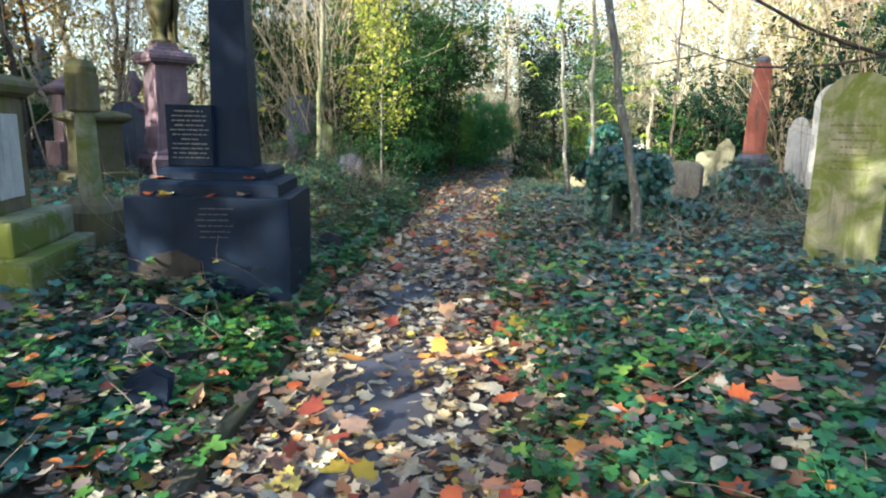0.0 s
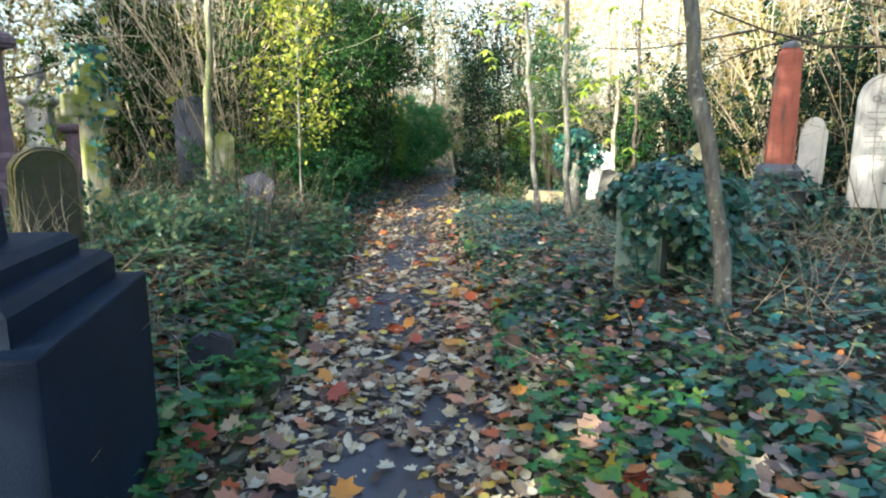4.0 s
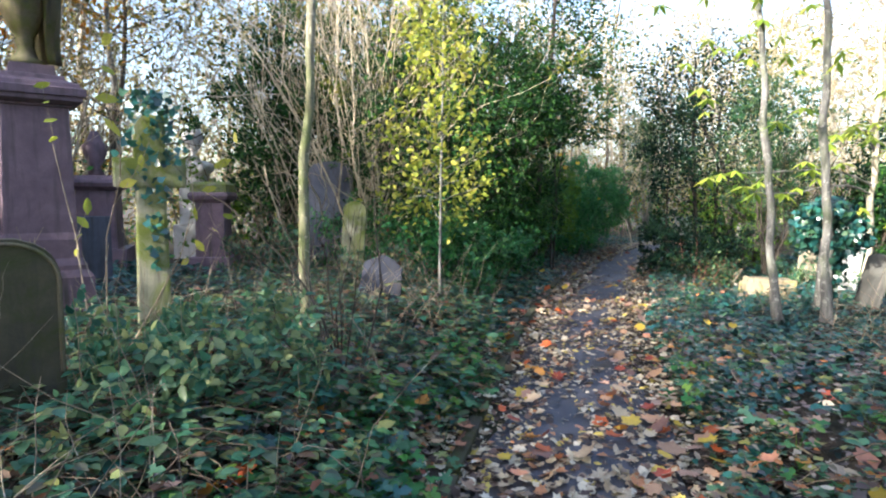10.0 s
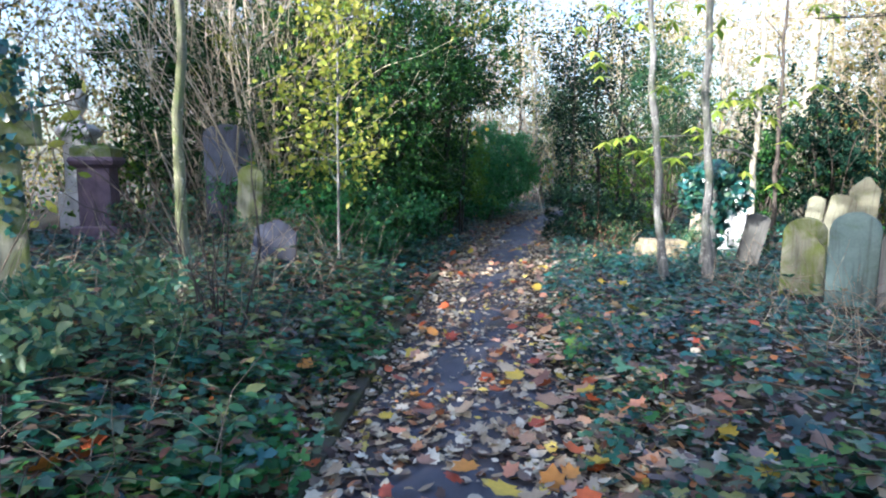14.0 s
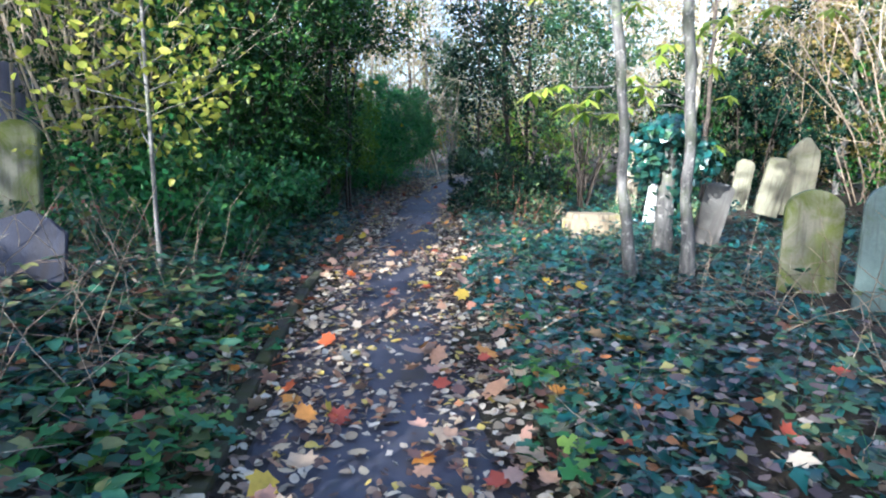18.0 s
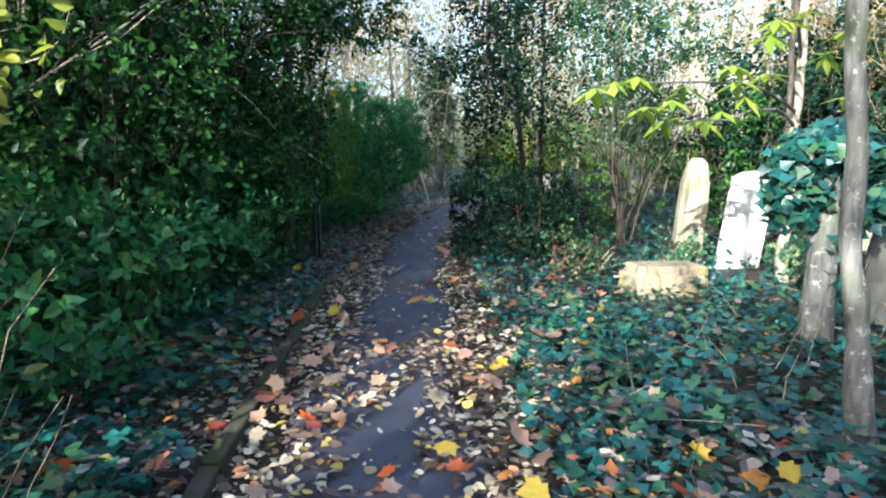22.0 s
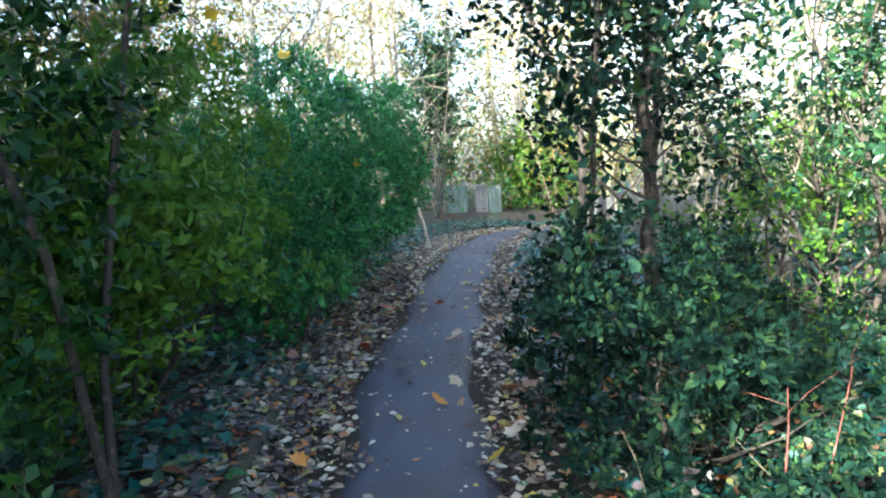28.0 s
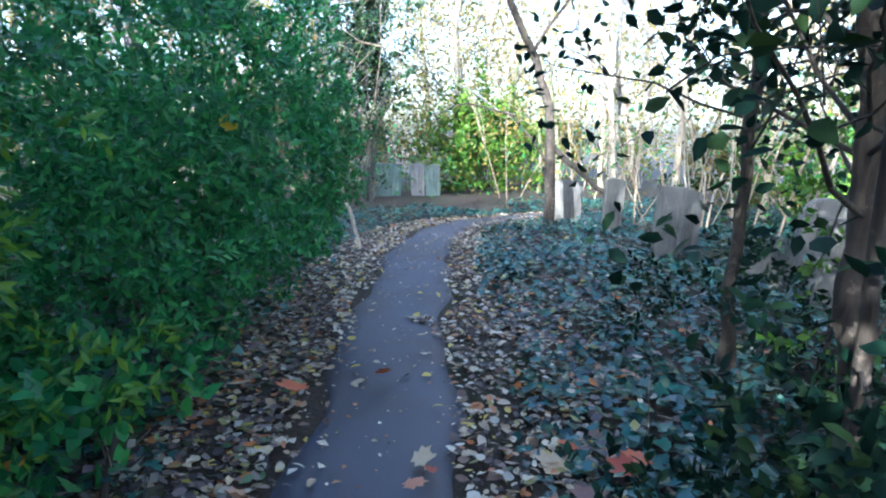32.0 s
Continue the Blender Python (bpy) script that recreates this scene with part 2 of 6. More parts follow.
# wood leaf brightened: sunlight on the far trees is in this colour
FAR_LEAF = leaf_mat("sunlit_far_leaf", [(0.16, 0.19, 0.05), (0.3, 0.3, 0.1), (0.42, 0.37, 0.16), (0.3, 0.22, 0.1), (0.46, 0.42, 0.2), (0.22, 0.25, 0.08)], 0.6, 0.5, spec=0.1)
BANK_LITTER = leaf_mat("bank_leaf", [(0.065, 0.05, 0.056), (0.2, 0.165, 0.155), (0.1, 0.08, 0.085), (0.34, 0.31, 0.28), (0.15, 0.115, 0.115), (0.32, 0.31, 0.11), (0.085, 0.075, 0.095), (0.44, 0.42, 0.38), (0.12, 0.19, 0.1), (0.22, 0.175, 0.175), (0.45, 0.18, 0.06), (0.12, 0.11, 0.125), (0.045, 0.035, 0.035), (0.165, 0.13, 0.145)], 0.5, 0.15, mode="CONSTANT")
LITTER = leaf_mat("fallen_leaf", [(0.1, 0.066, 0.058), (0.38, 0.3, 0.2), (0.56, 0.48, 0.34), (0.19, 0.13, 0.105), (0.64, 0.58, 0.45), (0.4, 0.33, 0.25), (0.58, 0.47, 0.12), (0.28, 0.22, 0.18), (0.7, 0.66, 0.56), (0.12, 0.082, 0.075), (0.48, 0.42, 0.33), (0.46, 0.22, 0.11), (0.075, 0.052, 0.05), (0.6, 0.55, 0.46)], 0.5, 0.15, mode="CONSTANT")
MAPLE_COLS = [(0.5, 0.12, 0.04), (0.5, 0.3, 0.19), (0.6, 0.44, 0.06), (0.52, 0.4, 0.28), (0.36, 0.08, 0.05), (0.54, 0.26, 0.17), (0.64, 0.57, 0.45), (0.36, 0.24, 0.17), (0.5, 0.31, 0.24), (0.22, 0.12, 0.1), (0.62, 0.28, 0.06), (0.54, 0.45, 0.32), (0.42, 0.28, 0.22), (0.3, 0.18, 0.14)]
MAPLE = leaf_mat("fallen_maple", MAPLE_COLS, 0.5, 0.15, mode="CONSTANT")
MAPLE_ONE = leaf_mat("single_maple", MAPLE_COLS, 0.5, 0.15, mode="CONSTANT", single=True)
BARK_PALE = bark_mat("pale_bark", (0.06, 0.06, 0.058), (0.19, 0.185, 0.168), (0.11, 0.13, 0.07), 0.5)
BARK_MOSS = bark_mat("mossy_bark", (0.09, 0.085, 0.06), (0.3, 0.28, 0.2), (0.14, 0.17, 0.06), 0.7)
# sun on the trunks is put in by this paler bark colour
BARK_SUN = bark_mat("sunlit_bark", (0.2, 0.18, 0.13), (0.46, 0.41, 0.31), (0.16, 0.18, 0.07), 0.4)
BARK_DARK = bark_mat("dark_bark", (0.022, 0.018, 0.014), (0.075, 0.06, 0.045), amount=0.2)
TWIG = bark_mat("twig_bark", (0.16, 0.12, 0.08), (0.4, 0.32, 0.23), amount=0.1)
CANE = bark_mat("bramble_cane", (0.05, 0.04, 0.03), (0.14, 0.1, 0.07), amount=0.3)
TWIG_PALE = bark_mat("pale_twig", (0.28, 0.23, 0.15), (0.55, 0.47, 0.33), amount=0.05)
# blue in the base colour stands in for sky reflected by the polish
BLACK_GRANITE = stone_mat("black_granite", (0.003, 0.009, 0.022), (0.009, 0.021, 0.05), 0.05, (0.02, 0.025, 0.02), 0.45, 140, (0.01, 0.018, 0.036), 0.1)
BROWNISH_GRANITE = stone_mat("brownish_granite", (0.016, 0.016, 0.018), (0.045, 0.04, 0.034), 0.2, (0.05, 0.055, 0.03))
# mossy stone with the deep shadow around it darkened into its colour
SHADED_MOSS_STONE = stone_mat("shaded_mossy_stone", (0.05, 0.047, 0.032), (0.11, 0.1, 0.062), 0.6, (0.055, 0.066, 0.018))
SANDSTONE = stone_mat("sandstone", (0.2, 0.17, 0.12), (0.34, 0.3, 0.22), 0.5)
RED_GRANITE = stone_mat("red_granite", (0.1, 0.068, 0.088), (0.21, 0.145, 0.18), 0.2, rough=0.55, grain=120)
RED_STONE = stone_mat("red_stone", (0.17, 0.05, 0.036), (0.33, 0.105, 0.075), 0.3, (0.11, 0.1, 0.08), rough=0.75)
PALE_STONE = stone_mat("pale_stone", (0.16, 0.16, 0.11), (0.31, 0.3, 0.21), 0.5, (0.13, 0.15, 0.045))
MARBLE = stone_mat("marble", (0.36, 0.37, 0.37), (0.58, 0.58, 0.56), 0.2, (0.2, 0.21, 0.14), stain=(0.16, 0.16, 0.155))
# marble whitened to stand for sunlight that misses the monument
SUNLIT_MARBLE = stone_mat("sunlit_marble", (0.62, 0.62, 0.62), (0.78, 0.78, 0.77), 0.05, (0.4, 0.4, 0.36), stain=(0.42, 0.42, 0.42))
GREEN_STONE = stone_mat("algae_stone", (0.22, 0.22, 0.15), (0.36, 0.35, 0.26), 0.75, (0.13, 0.16, 0.03))
BROWN_STONE = stone_mat("brown_stone", (0.11, 0.092, 0.058), (0.2, 0.17, 0.105), 0.6, (0.1, 0.11, 0.025))
GREY_STONE = stone_mat("grey_stone", (0.2, 0.2, 0.2), (0.33, 0.33, 0.32), 0.25)
BLUE_STONE = stone_mat("slate", (0.06, 0.068, 0.09), (0.12, 0.13, 0.165), 0.15)
# grey stone toned down: shade on the gravestones is put into the colour
SHADE_DULLED_STONE = stone_mat("shade_dulled_stone", (0.1, 0.1, 0.09), (0.2, 0.195, 0.175), 0.35, (0.1, 0.1, 0.05))
DARK_SLATE = stone_mat("dark_slate", (0.03, 0.034, 0.05), (0.07, 0.075, 0.1), 0.3, (0.05, 0.07, 0.03))
AQUA_STONE = stone_mat("aqua_stone", (0.11, 0.165, 0.15), (0.21, 0.285, 0.26), 0.45, (0.085, 0.14, 0.07))
LICHEN_STONE = stone_mat("lichen_stone", (0.3, 0.24, 0.15), (0.45, 0.38, 0.26), 0.5, (0.2, 0.21, 0.04))
INK = plain_mat("worn_lettering", (0.15, 0.155, 0.15), 0.85)
INK_DARK = plain_mat("dark_lettering", (0.09, 0.09, 0.085), 0.8)
LEAD = plain_mat("lead", (0.05, 0.055, 0.07), 0.7)


# ---- building helpers ----
rng = np.random.default_rng(7)


def np_mesh(name, verts, tris, smooth=False):
    me = bpy.data.meshes.new(name)
    verts, tris = np.asarray(verts, np.float32), np.asarray(tris, np.int32)
    k = tris.shape[1]
    me.vertices.add(len(verts))
    me.vertices.foreach_set("co", verts.ravel())
    me.loops.add(tris.size)
    me.loops.foreach_set("vertex_index", tris.ravel())
    me.polygons.add(len(tris))
    me.polygons.foreach_set("loop_start", np.arange(len(tris), dtype=np.int32) * k)
    if smooth:
        me.polygons.foreach_set("use_smooth", np.ones(len(tris), bool))
    me.update(calc_edges=True)
    return me


def np_part(name, verts, tris, material, parent=None, label="", smooth=False):
    ob = new(name, np_mesh(name, verts, tris, smooth))
    ob.data.materials.append(material)
    if parent is not None:
        ob.parent = parent
    return tagged(ob, label)


def part(name, bm, material, parent=None, label="", smooth=False):
    me = bpy.data.meshes.new(name)
    bm.normal_update()
    bm.to_mesh(me)
    bm.free()
    me.materials.append(material)
    if smooth:
        for p in me.polygons:
            p.use_smooth = True
    ob = new(name, me)
    if parent is not None:
        ob.parent = parent
    return tagged(ob, label)


def thing(name, label, category, x=0.0, y=0.0, z=0.0, rz=0.0, rx=0.0, ry=0.0, group=""):
    ob = new(name)
    ob.matrix_basis = pose(x, y, z, rx, ry, rz)
    return tagged(ob, label, category, group)


def box_bm(sx, sy, sz, cx=0.0, cy=0.0, z0=0.0, bev=0.01, taper=1.0, seg=2):
    """A block standing on z0, narrowed towards its top by taper, with rounded edges."""
    bm = bmesh.new()
    vs = []
    for z, k in ((z0, 1.0), (z0 + sz, taper)):
        for a, b in ((-1, -1), (1, -1), (1, 1), (-1, 1)):
            vs.append(bm.verts.new((cx + a * sx / 2 * k, cy + b * sy / 2 * k, z)))
    for f in ((3, 2, 1, 0), (4, 5, 6, 7), (0, 1, 5, 4), (1, 2, 6, 5), (2, 3, 7, 6), (3, 0, 4, 7)):
        bm.faces.new([vs[i] for i in f])
    if bev > 0:
        bmesh.ops.bevel(bm, geom=bm.edges[:], offset=bev, segments=seg, affect="EDGES", profile=0.6)
    return bm


def stack_bm(rows, square=True, sides=4, cx=0.0, cy=0.0, turn=0.0, aspect=1.0):
    """Mouldings: rings of half width r at height z, joined from bottom to top."""
    bm = bmesh.new()
    rings = []
    for r, z in rows:
        ring = []
        for i in range(sides):
            a = 2 * math.pi * (i + (0.5 if square else 0)) / sides + turn
            k = r * (math.sqrt(2) if square else 1)
            ring.append(bm.verts.new((cx + k * math.cos(a), cy + aspect * k * math.sin(a), z)))
        rings.append(ring)
    for a, b in zip(rings, rings[1:]):
        for i in range(sides):
            bm.faces.new((a[i], a[(i + 1) % sides], b[(i + 1) % sides], b[i]))
    bm.faces.new(rings[0][::-1])
    bm.faces.new(rings[-1])
    return bm


def outline(kind, w, h):
    """Half-turn outlines of gravestone tops, in x and z."""
    a = w / 2
    if kind == "round":
        top = [(a * math.cos(t), h - a * 0.85 + a * 0.85 * math.sin(t)) for t in np.linspace(0, math.pi, 17)]
    elif kind == "flatround":
        top = [(a * math.cos(t), h - a * 0.45 + a * 0.45 * math.sin(t)) for t in np.linspace(0, math.pi, 15)]
    elif kind == "gothic":
        half = [(a * (1 - (i / 8) ** 1.9), h - 1.2 * a + 1.2 * a * math.sin(i / 8 * math.pi / 2) ** 1.1) for i in range(9)]
        top = half + [(-x, z) for x, z in half[-2::-1]]
    elif kind == "shoulder":
        s = a * 0.78
        top = [(a, h * 0.8), (a, h * 0.84), (a * 0.93, h * 0.865), (s, h * 0.87)]
        top += [(s * math.cos(t), h * 0.87 + (h * 0.13) * math.sin(t)) for t in np.linspace(0.15, math.pi - 0.15, 11)]
        top += [(-s, h * 0.87), (-a * 0.93, h * 0.865), (-a, h * 0.84), (-a, h * 0.8)]
    elif kind == "chamfer":
        top = [(a, h * 0.93), (a * 0.55, h * 0.985), (0.0, h), (-a * 0.55, h * 0.985), (-a, h * 0.93)]
    elif kind == "point":
        top = [(a, h * 0.78), (a * 0.86, h * 0.84), (a * 0.45, h * 0.93), (a * 0.12, h), (-a * 0.12, h), (-a * 0.45, h * 0.93), (-a * 0.86, h * 0.84), (-a, h * 0.78)]
    else:
        top = [(a, h), (-a, h)]
    return [(a, 0.0), (a, h * 0.35)] + top + [(-a, h * 0.35), (-a, 0.0)]


def slab_bm(pts, t, bev=0.012, worn=0.003, seed=0):
    r = random.Random(seed)
    bm = bmesh.new()
    pts = [(x + r.uniform(-worn, worn), z + (r.uniform(-worn, worn) if z > 0 else 0)) for x, z in pts]
    front = [bm.verts.new((x, -t / 2, z)) for x, z in pts]
    back = [bm.verts.new((x, t / 2, z)) for x, z in pts]
    bm.faces.new(front)
    bm.faces.new(back[::-1])
    n = len(pts)
    for i in range(n):
        bm.faces.new((front[(i + 1) % n], front[i], back[i], back[(i + 1) % n]))
    bmesh.ops.recalc_face_normals(bm, faces=bm.faces[:])
    edges = [e for e in bm.edges if abs(e.verts[0].co.y - e.verts[1].co.y) < 1e-6]
    bmesh.ops.bevel(bm, geom=edges, offset=bev, segments=2, affect="EDGES")
    return bm


def bars(parent, rows, y, material, name="inscription"):
    """Lines of worn lettering that cannot be read: rows of x, z, width, height, each set a little proud."""
    r = random.Random(len(rows) * 7 + int(abs(y) * 1000))
    for x, z, w, h in rows:
        at = x - w / 2
        while at < x + w / 2 - 0.01:
            n = min(r.uniform(0.018, 0.07), x + w / 2 - at)
            m = Matrix.Translation((at + n / 2, y, z + h / 2)) @ Matrix.Diagonal((n, 0.004, h * r.uniform(0.7, 1.0), 1))
            bm = bmesh.new()
            bmesh.ops.create_cube(bm, size=1.0, matrix=m)
            part(name, bm, material, parent)
            at += n + r.uniform(0.006, 0.014)


def gravestone(name, label, kind, w, h, t, x, y, z, material, rz=0.0, rx=0.0, ry=0.0, lines=0, ink=None, base=None, worn=0.003, group=""):
    g = thing(name, label, "gravestone", x, y, z, rz, rx, ry, group)
    part("slab", slab_bm(outline(kind, w, h), t, 0.014, worn, int(abs(x * 97 + y * 31))), material, g)
    if base:
        part("plinth", box_bm(base[0], base[1], base[2], 0, 0, -0.05, 0.015), material, g)
    r = random.Random(int(abs(x * 13 + y * 7)))
    rows = []
    for i in range(lines):
        rows.append((r.uniform(-0.01, 0.01), h * 0.74 - i * 0.062, w * r.uniform(0.35, 0.7), 0.018))
    if rows:
        bars(g, rows, -t / 2 - 0.001, ink or INK_DARK)
    return g


def tubes(lines, sides=5):
    """Tapered tubes along lines of points, joined: verts and quads."""
    vs, fs, n0 = [], [], 0
    ang = np.linspace(0, 2 * np.pi, sides, endpoint=False)
    ca, sa = np.cos(ang), np.sin(ang)
    for pts, rad in lines:
        p = np.asarray(pts, float)
        d = np.gradient(p, axis=0)
        d /= np.linalg.norm(d, axis=1, keepdims=True) + 1e-9
        ref = np.array([0.3, 0.95, 0.1]) if abs(d[0, 2]) > 0.5 else np.array([0.0, 0.1, 1.0])
        a = np.cross(d, ref)
        a /= np.linalg.norm(a, axis=1, keepdims=True) + 1e-9
        b = np.cross(d, a)
        r = np.asarray(rad, float)[:, None, None]
        ring = p[:, None, :] + r * (ca[None, :, None] * a[:, None, :] + sa[None, :, None] * b[:, None, :])
        vs.append(ring.reshape(-1, 3))
        k = len(p)
        i = np.arange(k - 1)[:, None] * sides
        j = np.arange(sides)[None, :]
        j2 = (j + 1) % sides
        f = np.stack([i + j, i + j2, i + sides + j2, i + sides + j], -1).reshape(-1, 4) + n0
        fs.append(f)
        n0 += k * sides
    return np.concatenate(vs), np.concatenate(fs)


def grow(r, lines, tips, p, d, length, rad, depth, wob=0.18, up=0.12, kids=3, segs=5, spread=0.7, shrink=0.62):
    """A limb and the limbs on it, as lines with radii; the tips take leaves."""
    p, d = np.array(p, float), np.array(d, float)
    d /= np.linalg.norm(d)
    pts, rads = [p.copy()], [rad]
    for i in range(segs):
        d = d + r.normal(0, wob, 3) + np.array([0, 0, up])
        d /= np.linalg.norm(d)
        p = p + d * length / segs
        pts.append(p.copy())
        rads.append(rad * (1 - 0.75 * (i + 1) / segs))
    lines.append((pts, rads))
    if depth <= 0:
        tips.extend(pts[1:])
        return
    for _ in range(kids):
        s = r.uniform(0.25, 1.0)
        i = min(segs, int(s * segs) + 1)
        q = np.array(pts[i - 1]) + (np.array(pts[i]) - np.array(pts[i - 1])) * r.uniform(0, 1)
        nd = (np.array(pts[i]) - np.array(pts[i - 1]))
        nd = nd / np.linalg.norm(nd) + r.normal(0, spread, 3)
        grow(r, lines, tips, q, nd, length * shrink * r.uniform(0.7, 1.2), rads[i - 1] * 0.55, depth - 1, wob, up, kids, max(3, segs - 1), spread, shrink)


# leaf shapes: points in the leaf's plane with a little fold or curl, and triangles
def leaf_shape(kind, fold=0.18, curl=0.0):
    if kind == "ivy":
        half = [(0, -0.5), (0.48, -0.22), (0.22, 0.12), (0.0, 0.6)]
    elif kind == "oval":
        half = [(0, -0.5), (0.24, -0.12), (0.17, 0.28), (0, 0.5)]
    elif kind == "elm":
        half = [(0, -0.5), (0.19, -0.3), (0.26, -0.02), (0.17, 0.28), (0, 0.5)]
    elif kind == "lobed":
        half = [(0, -0.36), (0.26, -0.48), (0.4, -0.2), (0.5, 0.02), (0.3, 0.18), (0, 0.6)]
    elif kind == "kite":
        half = [(0, -0.5), (0.27, -0.02), (0, 0.5)]
    elif kind == "lance":
        half = [(0, -0.5), (0.15, -0.05), (0, 0.5)]
    elif kind == "avens":
        half = [(0, -0.5), (0.08, -0.16), (0.46, -0.3), (0.52, 0.02), (0.2, 0.08), (0.3, 0.36), (0, 0.6)]
    elif kind == "herb":
        half = [(0, -0.5), (0.3, -0.25), (0.22, -0.05), (0.3, 0.1), (0.12, 0.2), (0, 0.55)]
    else:
        half = [(0, -0.42), (0.26, -0.46), (0.24, -0.28), (0.5, -0.2), (0.4, -0.02), (0.5, 0.22), (0.28, 0.2), (0.16, 0.34), (0, 0.55)]
    n = len(half)
    vs = [(x, y, abs(x) * fold + curl * (y * y + x * x)) for x, y in half]
    vs += [(-x, y, abs(x) * fold + curl * (y * y * 0.6 + x * x)) for x, y in half[1:-1]]
    mid = (0.0, 0.0, -0.02)
    vs.append(mid)
    m = len(vs) - 1
    ringi = list(range(n)) + list(range(len(vs) - 2, n - 1, -1))
    tris = [(m, ringi[i], ringi[(i + 1) % len(ringi)]) for i in range(len(ringi))]
    return np.array(vs, float), np.array(tris, int)


def scatter(pts, nrm, size, shape, spin=None, stretch=1.0):
    """One leaf at each point, facing along nrm and turned at random: verts and triangles."""
    tv, tt = shape
    n = len(pts)
    nrm = nrm / (np.linalg.norm(nrm, axis=1, keepdims=True) + 1e-9)
    ref = rng.normal(size=(n, 3)) if spin is None else spin
    a = np.cross(nrm, ref)
    a /= np.linalg.norm(a, axis=1, keepdims=True) + 1e-9
    b = np.cross(nrm, a)
    s = np.broadcast_to(np.asarray(size, float), (n,))[:, None, None]
    v = pts[:, None, :] + s * (tv[None, :, 0:1] * a[:, None, :] * stretch + tv[None, :, 1:2] * b[:, None, :] + tv[None, :, 2:3] * nrm[:, None, :])
    f = tt[None] + (np.arange(n) * len(tv))[:, None, None]
    return v.reshape(-1, 3), f.reshape(-1, 3)


def place(p, along, nrm, size, shape, stretch=1.0):
    """One leaf at each point, its length along one direction and its face along another."""
    tv, tt = shape
    n = len(p)
    b = along / (np.linalg.norm(along, axis=1, keepdims=True) + 1e-9)
    a = np.cross(b, nrm)
    a /= np.linalg.norm(a, axis=1, keepdims=True) + 1e-9
    c = np.cross(a, b)
    s = np.broadcast_to(np.asarray(size, float), (n,))[:, None, None]
    k = np.broadcast_to(np.asarray(stretch, float), (n,))[:, None, None]
    v = p[:, None, :] + s * (tv[None, :, 0:1] * a[:, None, :] * k + tv[None, :, 1:2] * b[:, None, :] + tv[None, :, 2:3] * c[:, None, :])
    f = tt[None] + (np.arange(n) * len(tv))[:, None, None]
    return v.reshape(-1, 3), f.reshape(-1, 3)


def shoots(r, base, axis, count, length, size, shape, wide=1.0, ok=None):
    """Leafy shoots: leaves set spirally along each axis, closing towards its tip."""
    m = len(base)
    axis = axis / (np.linalg.norm(axis, axis=1, keepdims=True) + 1e-9)
    u = np.cross(axis, r.normal(size=(m, 3)))
    u /= np.linalg.norm(u, axis=1, keepdims=True) + 1e-9
    w = np.cross(axis, u)
    length = np.broadcast_to(np.asarray(length, float), (m,))[:, None]
    ps, al, nm, sz = [], [], [], []
    for j in range(count):
        t = (j + 0.7) / count
        ang = (j * 2.4 + r.uniform(-0.4, 0.4, m))[:, None]
        d = (u * np.cos(ang) + w * np.sin(ang)) * wide * (1.15 - 0.75 * t) + axis * (0.25 + 0.75 * t) + r.normal(0, 0.14, (m, 3))
        d /= np.linalg.norm(d, axis=1, keepdims=True)
        q = r.uniform(size[0], size[1], m) * (1.1 - 0.35 * t)
        ps.append(base + axis * length * t + d * q[:, None] * 0.5)
        al.append(d)
        nm.append(axis + r.normal(0, 0.25, (m, 3)) + [0, 0, 0.25])
        sz.append(q)
    ps, al, nm, sz = np.concatenate(ps), np.concatenate(al), np.concatenate(nm), np.concatenate(sz)
    if ok is not None:
        k = ok(ps)
        ps, al, nm, sz = ps[k], al[k], nm[k], sz[k]
    return place(ps, al, nm, sz, shape)


def joined(lots):
    vs, fs, n0 = [], [], 0
    for v, f in lots:
        vs.append(v)
        fs.append(f + n0)
        n0 += len(v)
    return np.concatenate(vs), np.concatenate(fs)


S_THIN = (np.array([(0, -0.5, 0), (0.16, 0.02, 0.07), (0, 0.5, 0), (-0.16, 0.02, 0.07)]), np.array([(0, 1, 2), (0, 2, 3)]))
S_DIA = (np.array([(0, -0.5, 0), (0.27, 0.0, 0.08), (0, 0.5, 0), (-0.27, 0.0, 0.08)]), np.array([(0, 1, 2), (0, 2, 3)]))
S_SLIM = (np.array([(0, -0.5, 0), (0.19, 0.02, 0.08), (0, 0.5, 0), (-0.19, 0.02, 0.08)]), np.array([(0, 1, 2), (0, 2, 3)]))
S_IVY4 = (np.array([(0, -0.5, 0), (0.48, -0.12, 0.09), (0.0, 0.55, 0), (-0.48, -0.12, 0.09), (0, -0.1, -0.03)]), np.array([(4, 0, 1), (4, 1, 2), (4, 2, 3), (4, 3, 0)]))
S_IVY, S_OVAL, S_LANCE, S_HERB = leaf_shape("ivy", 0.15), leaf_shape("oval", 0.2), leaf_shape("lance", 0.25), leaf_shape("herb", 0.2)
S_FALLEN = [leaf_shape("oval", 0.1, 0.35), leaf_shape("kite", 0.25, -0.3), leaf_shape("kite", 0.15, 0.4)]
S_ELM = [leaf_shape("elm", 0.12, 0.4), leaf_shape("elm", 0.3, -0.35), leaf_shape("oval", 0.2, 0.5)]
S_BRAMBLE = (np.array([(0, -0.5, 0), (0.3, -0.22, 0.07), (0.24, 0.16, 0.06), (0, 0.55, -0.04), (-0.24, 0.16, 0.06), (-0.3, -0.22, 0.07)]), np.array([(0, 1, 2), (0, 2, 3), (0, 3, 4), (0, 4, 5)]))
S_AVENS = leaf_shape("avens", 0.22, -0.2)
S_LOBED = leaf_shape("lobed", 0.14, 0.1)
